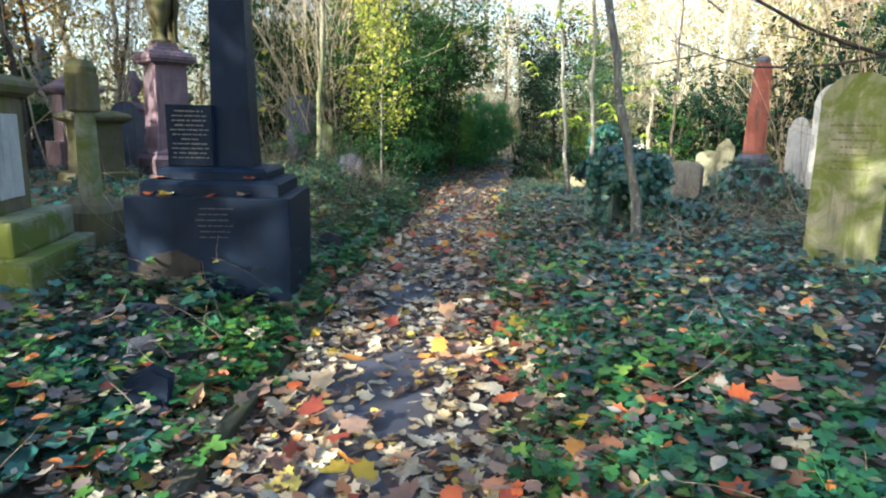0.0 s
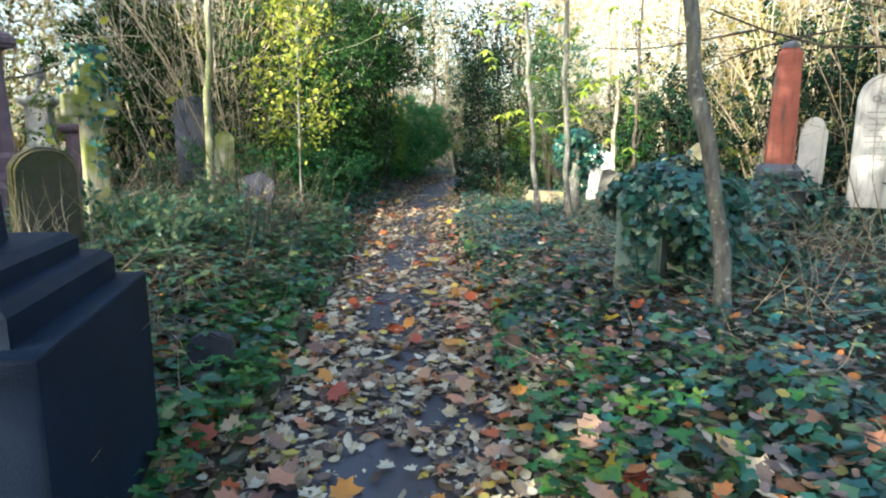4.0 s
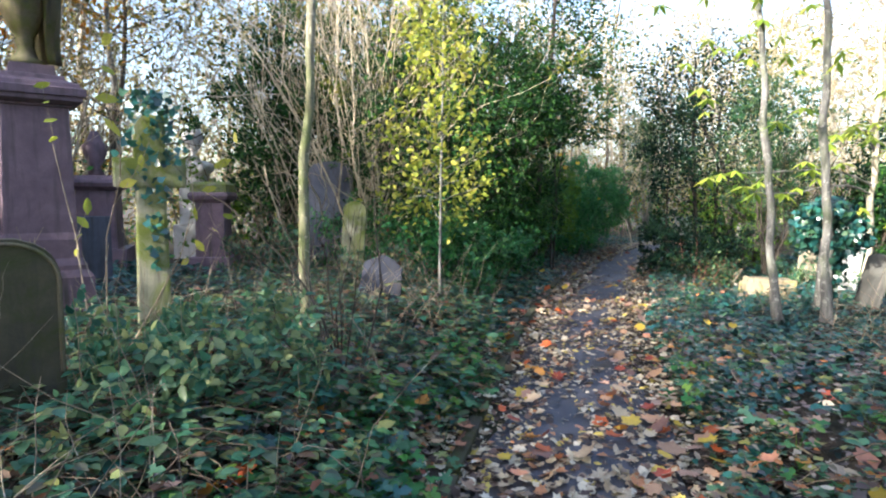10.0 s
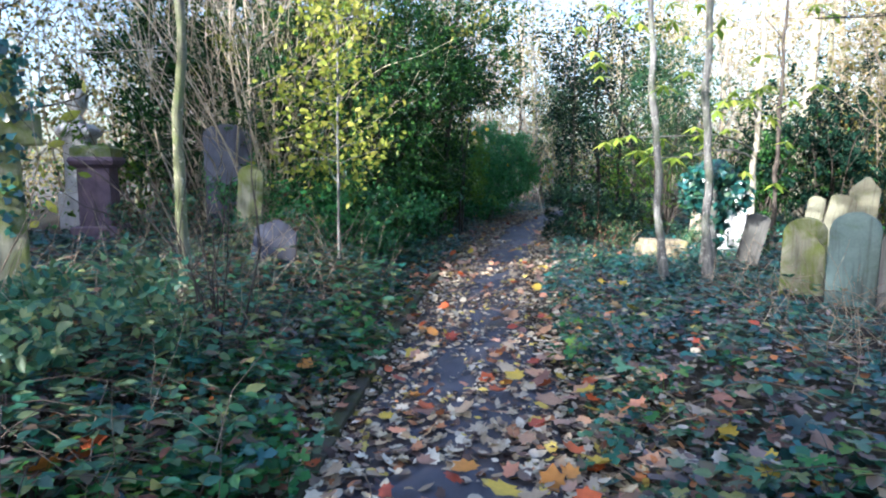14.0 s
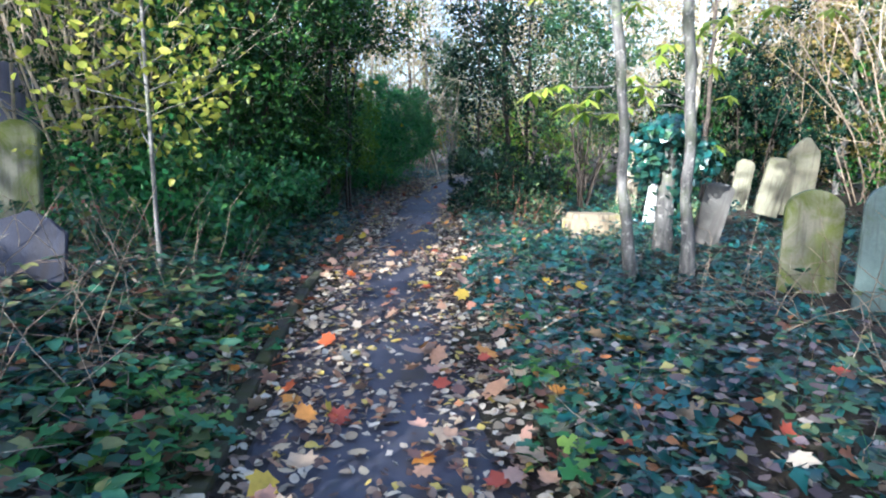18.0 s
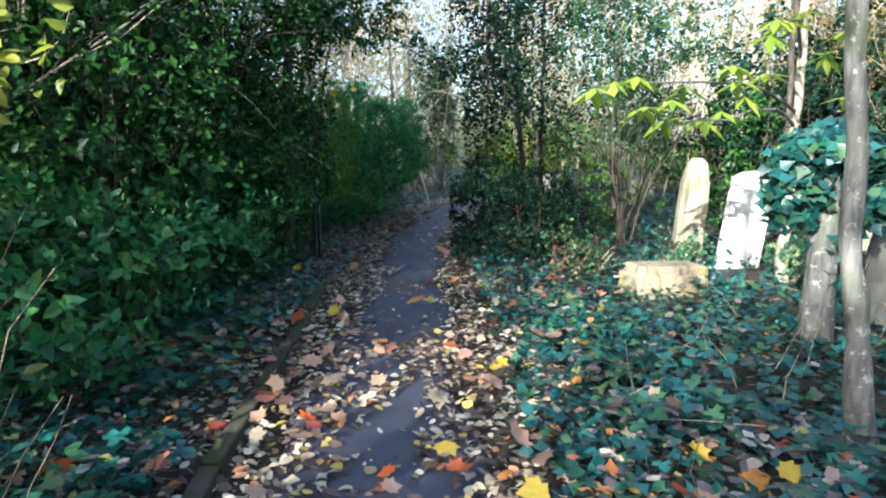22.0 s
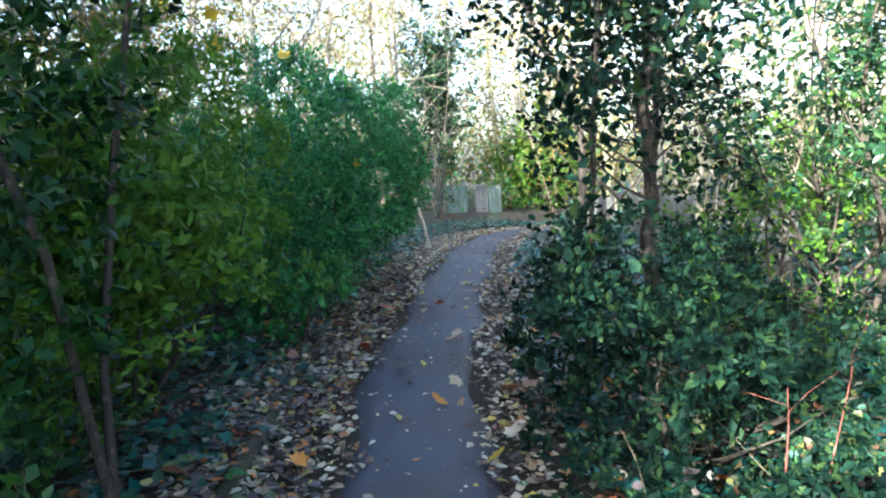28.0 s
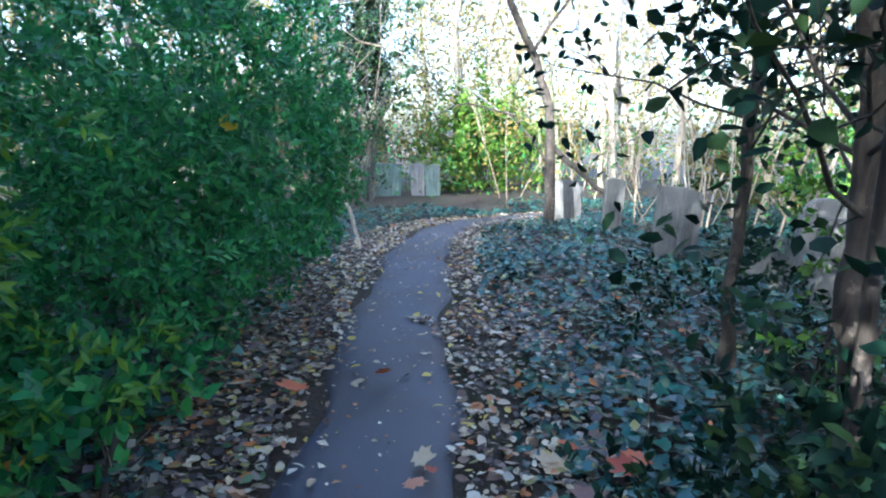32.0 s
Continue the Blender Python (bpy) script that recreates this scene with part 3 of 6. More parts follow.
S_MAPLE = [leaf_shape("maple", 0.08, 0.25), leaf_shape("maple", 0.2, 0.45), leaf_shape("maple", 0.05, -0.3)]


# ---- ground and path ----
CENTRE = ((-8, 2.6), (0, 1.35), (2.3, 0.9), (3.3, 0.7), (4.7, 0.43), (7, 0.05), (8, -0.08), (10.4, -0.45), (11.3, -0.58), (13, -0.8), (15, -0.92),
          (17.3, -1.0), (19.5, -1.08), (20.8, -1.07), (23, -0.87), (26, -0.48), (27.5, -0.2), (28.6, 0.2), (29.5, 0.9), (30.4, 2.2), (31, 4.0), (31.5, 9.0))
CY, CX = np.array([c[0] for c in CENTRE]), np.array([c[1] for c in CENTRE])


def centre(y):
    return np.interp(y, CY, CX)


def smooth(a, b, v):
    k = np.clip((v - a) / (b - a), 0, 1)
    return k * k * (3 - 2 * k)


def wavy(x, y):
    return (np.sin(x * 1.7 + 1.3 * np.sin(y * 0.9)) * np.sin(y * 1.3 + 0.7 * np.sin(x * 1.1)) + 0.5 * np.sin(x * 4.1 + y * 2.3) * np.sin(y * 3.7 - x * 1.9))


def ground(x, y):
    """The height of the ground: the path lies in a shallow hollow between low banks."""
    x, y = np.asarray(x, float), np.asarray(y, float)
    off = x - centre(y)
    right = np.interp(y, (0, 8, 11, 15, 17, 20, 26), (0.26, 0.24, 0.14, 0.0, -0.08, 0.0, 0.0))
    left = np.interp(y, (0, 5, 9, 12, 15, 22, 27), (0.2, 0.22, 0.36, 0.3, 0.12, 0.12, 0.0))
    d = np.abs(off) - 0.66
    bank = np.where(off > 0, right, left) * smooth(0.0, 1.3, d)
    far = np.where(off > 0, 0.12, 0.2) * smooth(1.5, 5, d) * smooth(16, 8, y)
    h = bank + far + 0.035 * wavy(x, y) * smooth(0.0, 0.8, d) - 0.03 * smooth(0.3, -0.2, d)
    return h - 0.022 * np.clip(y - 25, 0, 30)


def near_path(x, y):
    return np.abs(x - centre(y))


gx = np.concatenate([[-900, -300, -120, -60, -36, -24, -17, -13], np.arange(-10, 10.01, 0.25), [13, 17, 24, 36, 60, 120, 300, 900]])
gy = np.concatenate([[-900, -300, -120, -60, -36, -20, -12], np.arange(-8, 34.01, 0.25), [36, 39, 44, 52, 64, 90, 140, 300, 900]])
mx, my = np.meshgrid(gx, gy, indexing="ij")
gv = np.stack([mx, my, ground(mx, my)], -1).reshape(-1, 3)
ni, nj = len(gx), len(gy)
gi = (np.arange(ni - 1)[:, None] * nj + np.arange(nj - 1)[None]).ravel()
gf = np.stack([gi, gi + nj, gi + nj + 1, gi + 1], -1)
tagged(np_part("ground", gv, gf, SOIL, smooth=True), "dark leaf-mould soil of an overgrown churchyard", "ground", kind="structure")

py = np.concatenate([np.arange(-6, 28.6, 0.2), np.arange(28.6, 31.3, 0.08)])
pc = centre(py)
tang = np.gradient(np.stack([pc, py], -1), axis=0)
tang /= np.linalg.norm(tang, axis=1, keepdims=True)
side = np.stack([tang[:, 1], -tang[:, 0]], -1)
offs = np.array([-0.62, -0.56, -0.4, -0.2, 0.0, 0.2, 0.4, 0.56, 0.62])
rise = np.array([-0.05, -0.006, 0.004, 0.012, 0.015, 0.012, 0.004, -0.006, -0.05])
wob = 0.05 * np.sin(py * 2.1) + 0.03 * np.sin(py * 5.3)
pv = np.zeros((len(py), len(offs), 3))
for j, o in enumerate(offs):
    oo = o * np.interp(py, (9, 17), (1.0, 0.64)) + (wob if abs(o) > 0.5 else 0)
    pv[:, j, 0], pv[:, j, 1] = pc + side[:, 0] * oo, py + side[:, 1] * oo
    pv[:, j, 2] = rise[j] - 0.022 * np.clip(pv[:, j, 1] - 25, 0, 30)
pi = (np.arange(len(py) - 1)[:, None] * len(offs) + np.arange(len(offs) - 1)[None]).ravel()
pf = np.stack([pi, pi + 1, pi + len(offs) + 1, pi + len(offs)], -1)
tagged(np_part("path", pv.reshape(-1, 3), pf, ASPHALT, smooth=True), "narrow worn asphalt footpath half buried in leaves", "path", kind="structure")


def clear_walk(p, wide=0.72, high=2.4):
    """True where foliage may hang: not across the trodden line below head height."""
    p = np.asarray(p, float)
    return (near_path(p[:, 0], p[:, 1]) > wide) | (p[:, 2] > high) | (p[:, 1] > 31)

# ---- monuments beside the first stretch ----
def black_obelisk():
    g = thing("obelisk_monument", "polished black granite obelisk on a stepped plinth with faded lettering", "monument", -1.0, 4.53, 0.1, 17.2)
    part("die", box_bm(1.12, 1.0, 0.78, 0, 0, 0.04, 0.012), BLACK_GRANITE, g)
    part("footing", box_bm(1.16, 1.04, 0.2, 0, 0, -0.12, 0.02), BROWN_STONE, g, "mossy footing stone")
    part("step", stack_bm([(0.47, 0.82), (0.47, 0.9), (0.44, 0.93)], aspect=0.9), BLACK_GRANITE, g)
    part("step", stack_bm([(0.38, 0.93), (0.38, 0.985), (0.35, 1.01)], aspect=0.9), BLACK_GRANITE, g)
    part("shaft", stack_bm([(0.15, 1.01), (0.135, 1.5), (0.095, 3.6), (0.0, 3.78)], cx=0.09), BLACK_GRANITE, g)
    p = part("tablet", slab_bm([(0.165, 0.0), (0.165, 0.44), (-0.165, 0.44), (-0.165, 0.0)], 0.09), BLACK_GRANITE, g, "upright inscribed tablet")
    p.location = (-0.19, -0.14, 1.01)
    r = random.Random(3)
    bars(p, [(0.0, 0.39 - i * 0.033, r.choice((0.26, 0.2, 0.27, 0.12, 0.24)), 0.01) for i in range(11)], -0.047, INK, "lettering")
    bars(g, [(0.05 + r.uniform(-0.02, 0.02), 0.74 - i * 0.04, r.choice((0.26, 0.2, 0.16, 0.24)), 0.009) for i in range(6)], -0.502, LEAD, "lettering")
    # thin irregular patch, browner than the granite, low on the front face
    part("face_patch", slab_bm([(0.24, 0.0), (0.23, 0.2), (0.2, 0.36), (0.06, 0.4), (-0.1, 0.37), (-0.22, 0.3), (-0.24, 0.0)], 0.014, 0.003, 0.02, 9), BROWNISH_GRANITE, g, "irregular brownish patch on the front face").location = (-0.28, -0.502, 0.04)
    return g


black_obelisk()


def chest_tomb():
    g = thing("pedestal_tomb", "mossy sandstone pedestal tomb with pale inset panels on two steps", "tomb", -2.7, 3.75, 0.36, 24)
    part("step", box_bm(1.5, 1.3, 0.5, 0, 0, -0.34, 0.03), GREEN_STONE, g)
    part("step", box_bm(1.22, 1.04, 0.24, 0, 0, 0.16, 0.03), GREEN_STONE, g)
    part("die", box_bm(0.78, 0.66, 0.82, 0, 0, 0.40, 0.015), BROWN_STONE, g)
    part("panel", box_bm(0.52, 0.02, 0.6, 0, -0.335, 0.5, 0.008), MARBLE, g, "pale blue-white marble panel")
    p = part("panel", box_bm(0.42, 0.02, 0.6, 0, 0, 0.5, 0.008), MARBLE, g)
    p.matrix_basis = pose(0.392, 0, 0, 0, 0, 90)
    part("cornice", stack_bm([(0.4, 1.22), (0.45, 1.25), (0.47, 1.3), (0.46, 1.33), (0.36, 1.38)], aspect=0.85), BROWN_STONE, g)
    part("upper_block", box_bm(0.56, 0.46, 0.3, 0, 0, 1.38, 0.015), BROWN_STONE, g)
    part("gable", stack_bm([(0.34, 1.68), (0.34, 1.74), (0.03, 1.98)], aspect=0.85), BROWN_STONE, g, "gabled cap")


chest_tomb()


def cross_shaft():
    g = thing("broken_cross", "lichen-brown stone cross shaft on a square base", "cross", -2.42, 4.74, 0.25, 12)
    part("base", stack_bm([(0.21, -0.1), (0.21, 0.42), (0.17, 0.48), (0.11, 0.54)]), BROWN_STONE, g)
    part("shaft", box_bm(0.15, 0.13, 0.74, 0, 0, 0.52, 0.02, 0.85), GREEN_STONE, g)
    part("head", box_bm(0.21, 0.16, 0.32, 0, 0, 1.24, 0.025), BROWN_STONE, g)
    part("cap", stack_bm([(0.08, 1.55), (0.09, 1.6), (0.06, 1.66)]), BROWN_STONE, g)


cross_shaft()


def urn_pedestal():
    g = thing("urn_monument", "pink granite pedestal with a draped stone urn on top", "monument", -4.95, 9.2, 0.35, 58)
    part("base", box_bm(0.86, 0.86, 0.34, 0, 0, -0.1, 0.02), RED_GRANITE, g)
    part("base_moulding", stack_bm([(0.37, 0.24), (0.37, 0.5), (0.33, 0.56), (0.33, 0.6), (0.29, 0.66), (0.29, 0.82), (0.27, 0.88)]), RED_GRANITE, g)
    part("die", box_bm(0.53, 0.53, 1.1, 0, 0, 0.86, 0.012, 0.92), RED_GRANITE, g)
    part("cornice", stack_bm([(0.245, 1.93), (0.265, 1.94), (0.262, 1.952), (0.285, 1.962), (0.325, 1.975), (0.34, 1.985), (0.34, 2.015), (0.365, 2.025), (0.365, 2.085), (0.33, 2.095), (0.32, 2.13), (0.23, 2.165), (0.22, 2.2), (0.17, 2.21), (0.16, 2.29)]), RED_GRANITE, g)
    prof = [(0.15, 2.28), (0.15, 2.33), (0.1, 2.35), (0.07, 2.4), (0.055, 2.46), (0.075, 2.49), (0.06, 2.52), (0.1, 2.58), (0.15, 2.7), (0.19, 2.83), (0.205, 2.93), (0.19, 2.97), (0.215, 2.985), (0.215, 3.01), (0.18, 3.05), (0.12, 3.1), (0.07, 3.13), (0.06, 3.17), (0.075, 3.2), (0.05, 3.24), (0.0, 3.27)]
    bm = stack_bm(prof[:-1] + [(0.012, 3.27)], False, 32, cx=-0.03)
    for v in bm.verts:
        if 2.54 < v.co.z < 2.92:
            k = 1 + 0.045 * (1 if round(math.atan2(v.co.y, v.co.x + 0.03) / (math.pi / 16)) % 2 else -1)
            v.co.x, v.co.y = -0.03 + (v.co.x + 0.03) * k, v.co.y * k
    part("urn", bm, BROWN_STONE, g, "weathered brown stone urn with a fluted bowl", True)
    # the cloth hangs from the lid down one side of the bowl to the pedestal
    bm, rows = bmesh.new(), []
    for i in range(15):
        u = i / 14
        z = 3.13 - 0.85 * u
        rr = 0.09 + 0.16 * min(1.0, u * 4) ** 0.6 + 0.02 * math.sin(u * 6)
        rows.append([])
        for j in range(29):
            a = math.radians(-62 + 160 * j / 28)
            k = rr * (1 + 0.09 * math.sin(j * 1.35 + u * 1.6) + 0.05 * math.sin(j * 0.6 - u * 5))
            rows[-1].append(bm.verts.new((-0.03 + k * math.cos(a), k * math.sin(a), z + 0.03 * math.cos(a * 1.3))))
    for a, b in zip(rows, rows[1:]):
        for j in range(28):
            bm.faces.new((a[j], b[j], b[j + 1], a[j + 1]))
    bmesh.ops.solidify(bm, geom=bm.faces[:], thickness=0.03)
    part("drapery", bm, BROWN_STONE, g, "carved cloth falling over the urn", True)


urn_pedestal()


def small_pedestal(name, label, x, y, z, rz, s, material, top, slim=1.0):
    g = thing(name, label, "monument", x, y, z, rz)
    part("base", box_bm(0.8 * s * slim, 0.8 * s * slim, 0.4 * s + 0.6, 0, 0, -0.8, 0.02), material, g)
    part("die", box_bm(0.56 * s * slim, 0.56 * s * slim, 0.8 * s, 0, 0, 0.38 * s - 0.2, 0.012, 0.96), material, g)
    z0 = 1.18 * s - 0.2
    part("cornice", stack_bm([(0.28 * s * slim, z0), (0.36 * s * slim, z0 + 0.05 * s), (0.38 * s * slim, z0 + 0.1 * s), (0.36 * s * slim, z0 + 0.14 * s), (0.24 * s * slim, z0 + 0.2 * s)]), material, g)
    if top == "pyramid":
        part("cap", stack_bm([(0.34 * s * slim, z0 + 0.14 * s), (0.22 * s * slim, z0 + 0.24 * s), (0.06 * s * slim, z0 + 0.36 * s)]), material, g)
    elif top == "block":
        part("cap", stack_bm([(0.34 * s * slim, z0 + 0.14 * s), (0.34 * s * slim, z0 + 0.26 * s), (0.26 * s * slim, z0 + 0.3 * s)]), GREEN_STONE, g, "mossy capping slab")
    elif top == "urn":
        part("urn", stack_bm([(0.12 * s, z0 + 0.2 * s), (0.06 * s * slim, z0 + 0.3 * s), (0.14 * s, z0 + 0.48 * s), (0.16 * s, z0 + 0.6 * s), (0.1 * s, z0 + 0.68 * s), (0.04 * s, z0 + 0.8 * s)], False, 14), material, g, "", True)
    return g


small_pedestal("urn_pedestal", "dark red granite pedestal with a small urn, behind the larger one", -8.3, 12.6, 0.45, 40, 1.15, RED_GRANITE, "urn")
small_pedestal("stub_pedestal", "squat red granite pedestal under a mossy slab", -6.9, 13.6, 0.3, 25, 1.12, RED_GRANITE, "block", 0.74)
small_pedestal("capped_pedestal", "dark red pedestal with a pyramid cap", -6.6, 9.08, 0.9, 60, 0.95, RED_GRANITE, "pyramid")
small_pedestal("box_tomb", "mossy brown box tomb", -5.6, 8.35, 0.5, 60, 0.92, SHADED_MOSS_STONE, "none", 1.2)
w = small_pedestal("white_monument", "white marble pedestal with an urn", -10.05, 16.6, 0.5, 20, 1.45, SUNLIT_MARBLE, "urn", 0.62)
gravestone("gravestone", "slate-blue shouldered gravestone among the monuments", "shoulder", 0.56, 1.34, 0.12, -6.2, 9.75, 0.42, BLUE_STONE, 45)
small_pedestal("statue_pedestal", "slate-grey pedestal under a weathered statue", -9.6, 11.5, 0.6, 50, 1.0, BLUE_STONE, "block")
bm = stack_bm([(0.17, 0.0), (0.18, 0.06), (0.15, 0.12), (0.17, 0.3), (0.15, 0.55), (0.13, 0.7), (0.16, 0.82), (0.15, 0.92), (0.07, 0.99), (0.06, 1.03), (0.085, 1.1), (0.085, 1.18), (0.05, 1.25)], False, 16, aspect=0.75)
for v in bm.verts:
    v.co.x *= 1 + 0.12 * math.sin(math.atan2(v.co.y, v.co.x) * 6 + v.co.z * 4) * (v.co.z < 0.8)
st = part("statue", bm, GREY_STONE, None, "", True)
st.matrix_basis = pose(-9.6, 11.5, 0.6 + 1.18 - 0.2 + 0.3, 0, 0, 50)
tagged(st, "weathered pale grey draped stone figure on a pedestal", "statue")
gravestone("gravestone", "broad blue-grey gravestone behind the box tomb", "flat", 0.62, 1.0, 0.2, -6.04, 10.46, 0.3, BLUE_STONE, 55)
g = gravestone("gravestone", "mossy round-topped gravestone, darkened as in shade, in the brambles", "round", 0.48, 1.08, 0.14, -2.86, 7.5, 0.26, SHADED_MOSS_STONE, 57)
rim = [p for p in outline("round", 0.48, 1.08) if p[1] > 0.1]
v, f = tubes([([(x * 0.93, -0.071, 0.03 + z * 0.95) for x, z in rim], [0.012] * len(rim))], 5)
np_part("border", v, f, BROWN_STONE, g, "paler mossy rim", True)


def ivy_cross():
    g = thing("stone_cross", "mossy stone cross with ivy over its head", "cross", -3.5, 9.05, 0.35, 46)
    part("shaft", box_bm(0.25, 0.2, 1.5, 0, 0, -0.1, 0.02, 0.82), GREEN_STONE, g)
    part("arm", box_bm(0.5, 0.19, 0.22, 0, 0, 1.26, 0.018), GREEN_STONE, g)
    part("head", box_bm(0.22, 0.18, 0.34, 0, 0, 1.46, 0.018), GREEN_STONE, g)
    r = np.random.default_rng(5)
    n = 240
    z = 1.95 - 1.3 * r.random(n) ** 1.6
    wide = np.interp(z, (0.6, 1.1, 1.4, 1.7, 1.95), (0.03, 0.05, 0.11, 0.13, 0.07))
    p = np.stack([r.normal(0.03, 1, n) * wide + 0.03, r.choice([-0.13, -0.13, 0.12], n) + r.normal(0, 0.04, n), z], -1)
    v, f = scatter(p, p * [0.4, 6, 0] + r.normal(0, 0.5, (n, 3)), r.uniform(0.045, 0.085, n), S_IVY)
    tagged(np_part("ivy", v, f, IVY, g, "dark ivy"), kind="stuff")


ivy_cross()
gravestone("gravestone", "moss-yellowed narrow round-topped gravestone", "round", 0.31, 0.98, 0.16, -3.9, 12.85, 0.5, GREEN_STONE, 25, 0, 3)
gravestone("gravestone", "grey broken slab leaning back in the ivy", "point", 0.42, 0.6, 0.1, -2.62, 11.1, 0.36, DARK_SLATE, 30, -18, 9, worn=0.02)
# slate colour stands in for the shade on this grey stone
gravestone("gravestone", "slate-grey gravestone half hidden by stems", "flatround", 0.7, 1.6, 0.15, -5.1, 14.3, 0.5, BLUE_STONE, 20)
gravestone("footstone", "small dark pointed footstone at the path edge", "point", 0.22, 0.27, 0.14, -0.86, 6.12, 0.08, DARK_SLATE, 20, -6, worn=0.012)
gravestone("footstone", "small blue-black block of stone in the herbs", "point", 0.2, 0.27, 0.15, -0.26, 2.62, 0.03, BLACK_GRANITE, 30, -14, 4, worn=0.012)


def rubble(x, y, size, seed):
    """A rough lump of broken stone."""
    bm = box_bm(size, size * 0.75, size * 0.6, 0, 0, -size * 0.15, size * 0.12, 0.8)
    for v in bm.verts:
        v.co += Vector((1, 1, 0.7)) * size * 0.18 * noise.noise(v.co * (3.0 / size) + Vector((seed, seed, 0)))
    g = part("rubble_stone", bm, DARK_SLATE)
    g.matrix_basis = pose(x, y, float(ground(x, y)) + 0.02, seed * 13 % 25 - 12, seed * 7 % 20 - 10, seed * 47)
    tagged(g, "rough dark lump of broken stone beside the plinth", "stone", "broken stones by the plinth")


for k, (x, y, size) in enumerate(((-0.67, 3.12, 0.2), (-0.88, 3.2, 0.17), (-0.55, 3.28, 0.22), (-0.95, 3.5, 0.2), (-0.74, 3.38, 0.24), (-1.1, 3.3, 0.16))):
    rubble(x, y, size, k + 1)

# the other side of the path
gravestone("gravestone", "tall green-stained gravestone with an arched top", "round", 0.57, 1.74, 0.14, 3.93, 6.43, 0.22, GREEN_STONE, -30, 0, 0, 7, BROWN_STONE, (0.66, 0.3, 0.15))
g = gravestone("gravestone", "white gothic gravestone with carved tracery, raised border and lettering", "gothic", 0.5, 1.6, 0.12, 5.25, 11.05, 0.6, MARBLE, -20)
rim = [p for p in outline("gothic", 0.5, 1.6) if p[1] > 0.2]
v, f = tubes([([(x * 0.88, -0.066, 0.09 + z * 0.93) for x, z in rim], [0.013] * len(rim))], 5)
np_part("border", v, f, MARBLE, g, "raised border round the face", True)
for cx, cz, rr0 in ((0.0, 1.4, 0.036), (-0.07, 1.31, 0.036), (0.07, 1.31, 0.036), (0.0, 1.28, 0.028)):
    ring = [(cx + rr0 * math.cos(a), -0.064, cz + rr0 * math.sin(a)) for a in np.linspace(0, 2 * math.pi, 13)]
    v, f = tubes([(ring, [0.007] * 13)], 5)
    np_part("tracery", v, f, GREY_STONE, g, "grey weathered tracery", True)
bars(g, [(0.0, 1.14, 0.3, 0.022)] + [(0.0, 1.07 - k * 0.07, (0.26, 0.32, 0.2, 0.3, 0.28, 0.16, 0.3, 0.24)[k], 0.016) for k in range(8)], -0.062, GREY_STONE, "lettering")
gravestone("gravestone", "narrow white gravestone with shouldered top", "shoulder", 0.36, 1.3, 0.12, 5.38, 12.96, 0.45, MARBLE, -20)
g = thing("red_memorial", "tall red sandstone slab standing on a dark plinth", "monument", 4.3, 11.45, 0.35, -15)
part("slab", stack_bm([(0.165, 0.76), (0.15, 1.5), (0.13, 2.14), (0.09, 2.2)], aspect=0.6), RED_STONE, g)
part("cap", stack_bm([(0.1, 2.2), (0.1, 2.24), (0.05, 2.3)], aspect=0.7), BLUE_STONE, g, "dark broken cap")
part("plinth", stack_bm([(0.3, -0.1), (0.3, 0.5), (0.24, 0.56), (0.24, 0.7), (0.19, 0.76)]), BLUE_STONE, g, "dark overgrown plinth")
gravestone("gravestone", "pale blue-green round-topped gravestone", "round", 0.42, 1.1, 0.12, 2.96, 12.3, -0.05, AQUA_STONE, -26, 0, 0, 0)
gravestone("gravestone", "brown moss-stained gravestone with low arched top", "flatround", 0.58, 1.0, 0.16, 3.33, 11.85, -0.05, SHADE_DULLED_STONE, -28)
gravestone("gravestone", "dark green-stained gravestone behind the pale one", "round", 0.42, 0.86, 0.14, 2.72, 12.95, 0.08, GREEN_STONE, -20)
gravestone("gravestone", "sunlit pale pointed gravestone", "point", 0.46, 1.25, 0.14, 5.1, 18.1, 0.05, PALE_STONE, -12, 0, 4, worn=0.012)
gravestone("gravestone", "pale weathered gravestone leaning on its neighbour", "flatround", 0.38, 0.95, 0.12, 4.66, 18.15, 0.05, PALE_STONE, -12, 0, 12)
gravestone("gravestone", "small pale round gravestone", "round", 0.3, 0.95, 0.12, 4.72, 19.4, -0.05, PALE_STONE, -10, 0, 6)
gravestone("gravestone", "thin grey gravestone leaning to one side", "flatround", 0.3, 0.72, 0.1, 2.6, 15.0, 0.12, SHADE_DULLED_STONE, -15, 0, 12)
gravestone("gravestone", "white sunlit gravestone with clipped corners, leaning", "chamfer", 0.47, 1.42, 0.12, 2.85, 17.86, -0.3, MARBLE, -6, 0, 7)
g = thing("stump_obelisk", "lichen-covered broken obelisk stone", "monument", 2.44, 18.3, 0.0, -10, 0, 4)
part("shaft", stack_bm([(0.17, -0.25), (0.16, 0.55), (0.15, 0.95), (0.13, 1.06), (0.105, 1.2), (0.05, 1.26)], aspect=0.8), SANDSTONE, g)
g = thing("fallen_stone", "low fallen block of pale sandstone with yellow lichen", "stone", 1.62, 16.62, -0.04, 14, 0, 2)
bm = box_bm(0.82, 0.45, 0.36, 0, 0, -0.14, 0.06, 0.94, 3)
for v in bm.verts:
    v.co += Vector((0.02, 0.02, 0.02)) * noise.noise(v.co * 4)
part("block", bm, LICHEN_STONE, g)
part("upper_block", box_bm(0.74, 0.36, 0.1, 0.02, 0.0, 0.19, 0.025, 0.95), LICHEN_STONE, g, "worn upper ledge of the block")
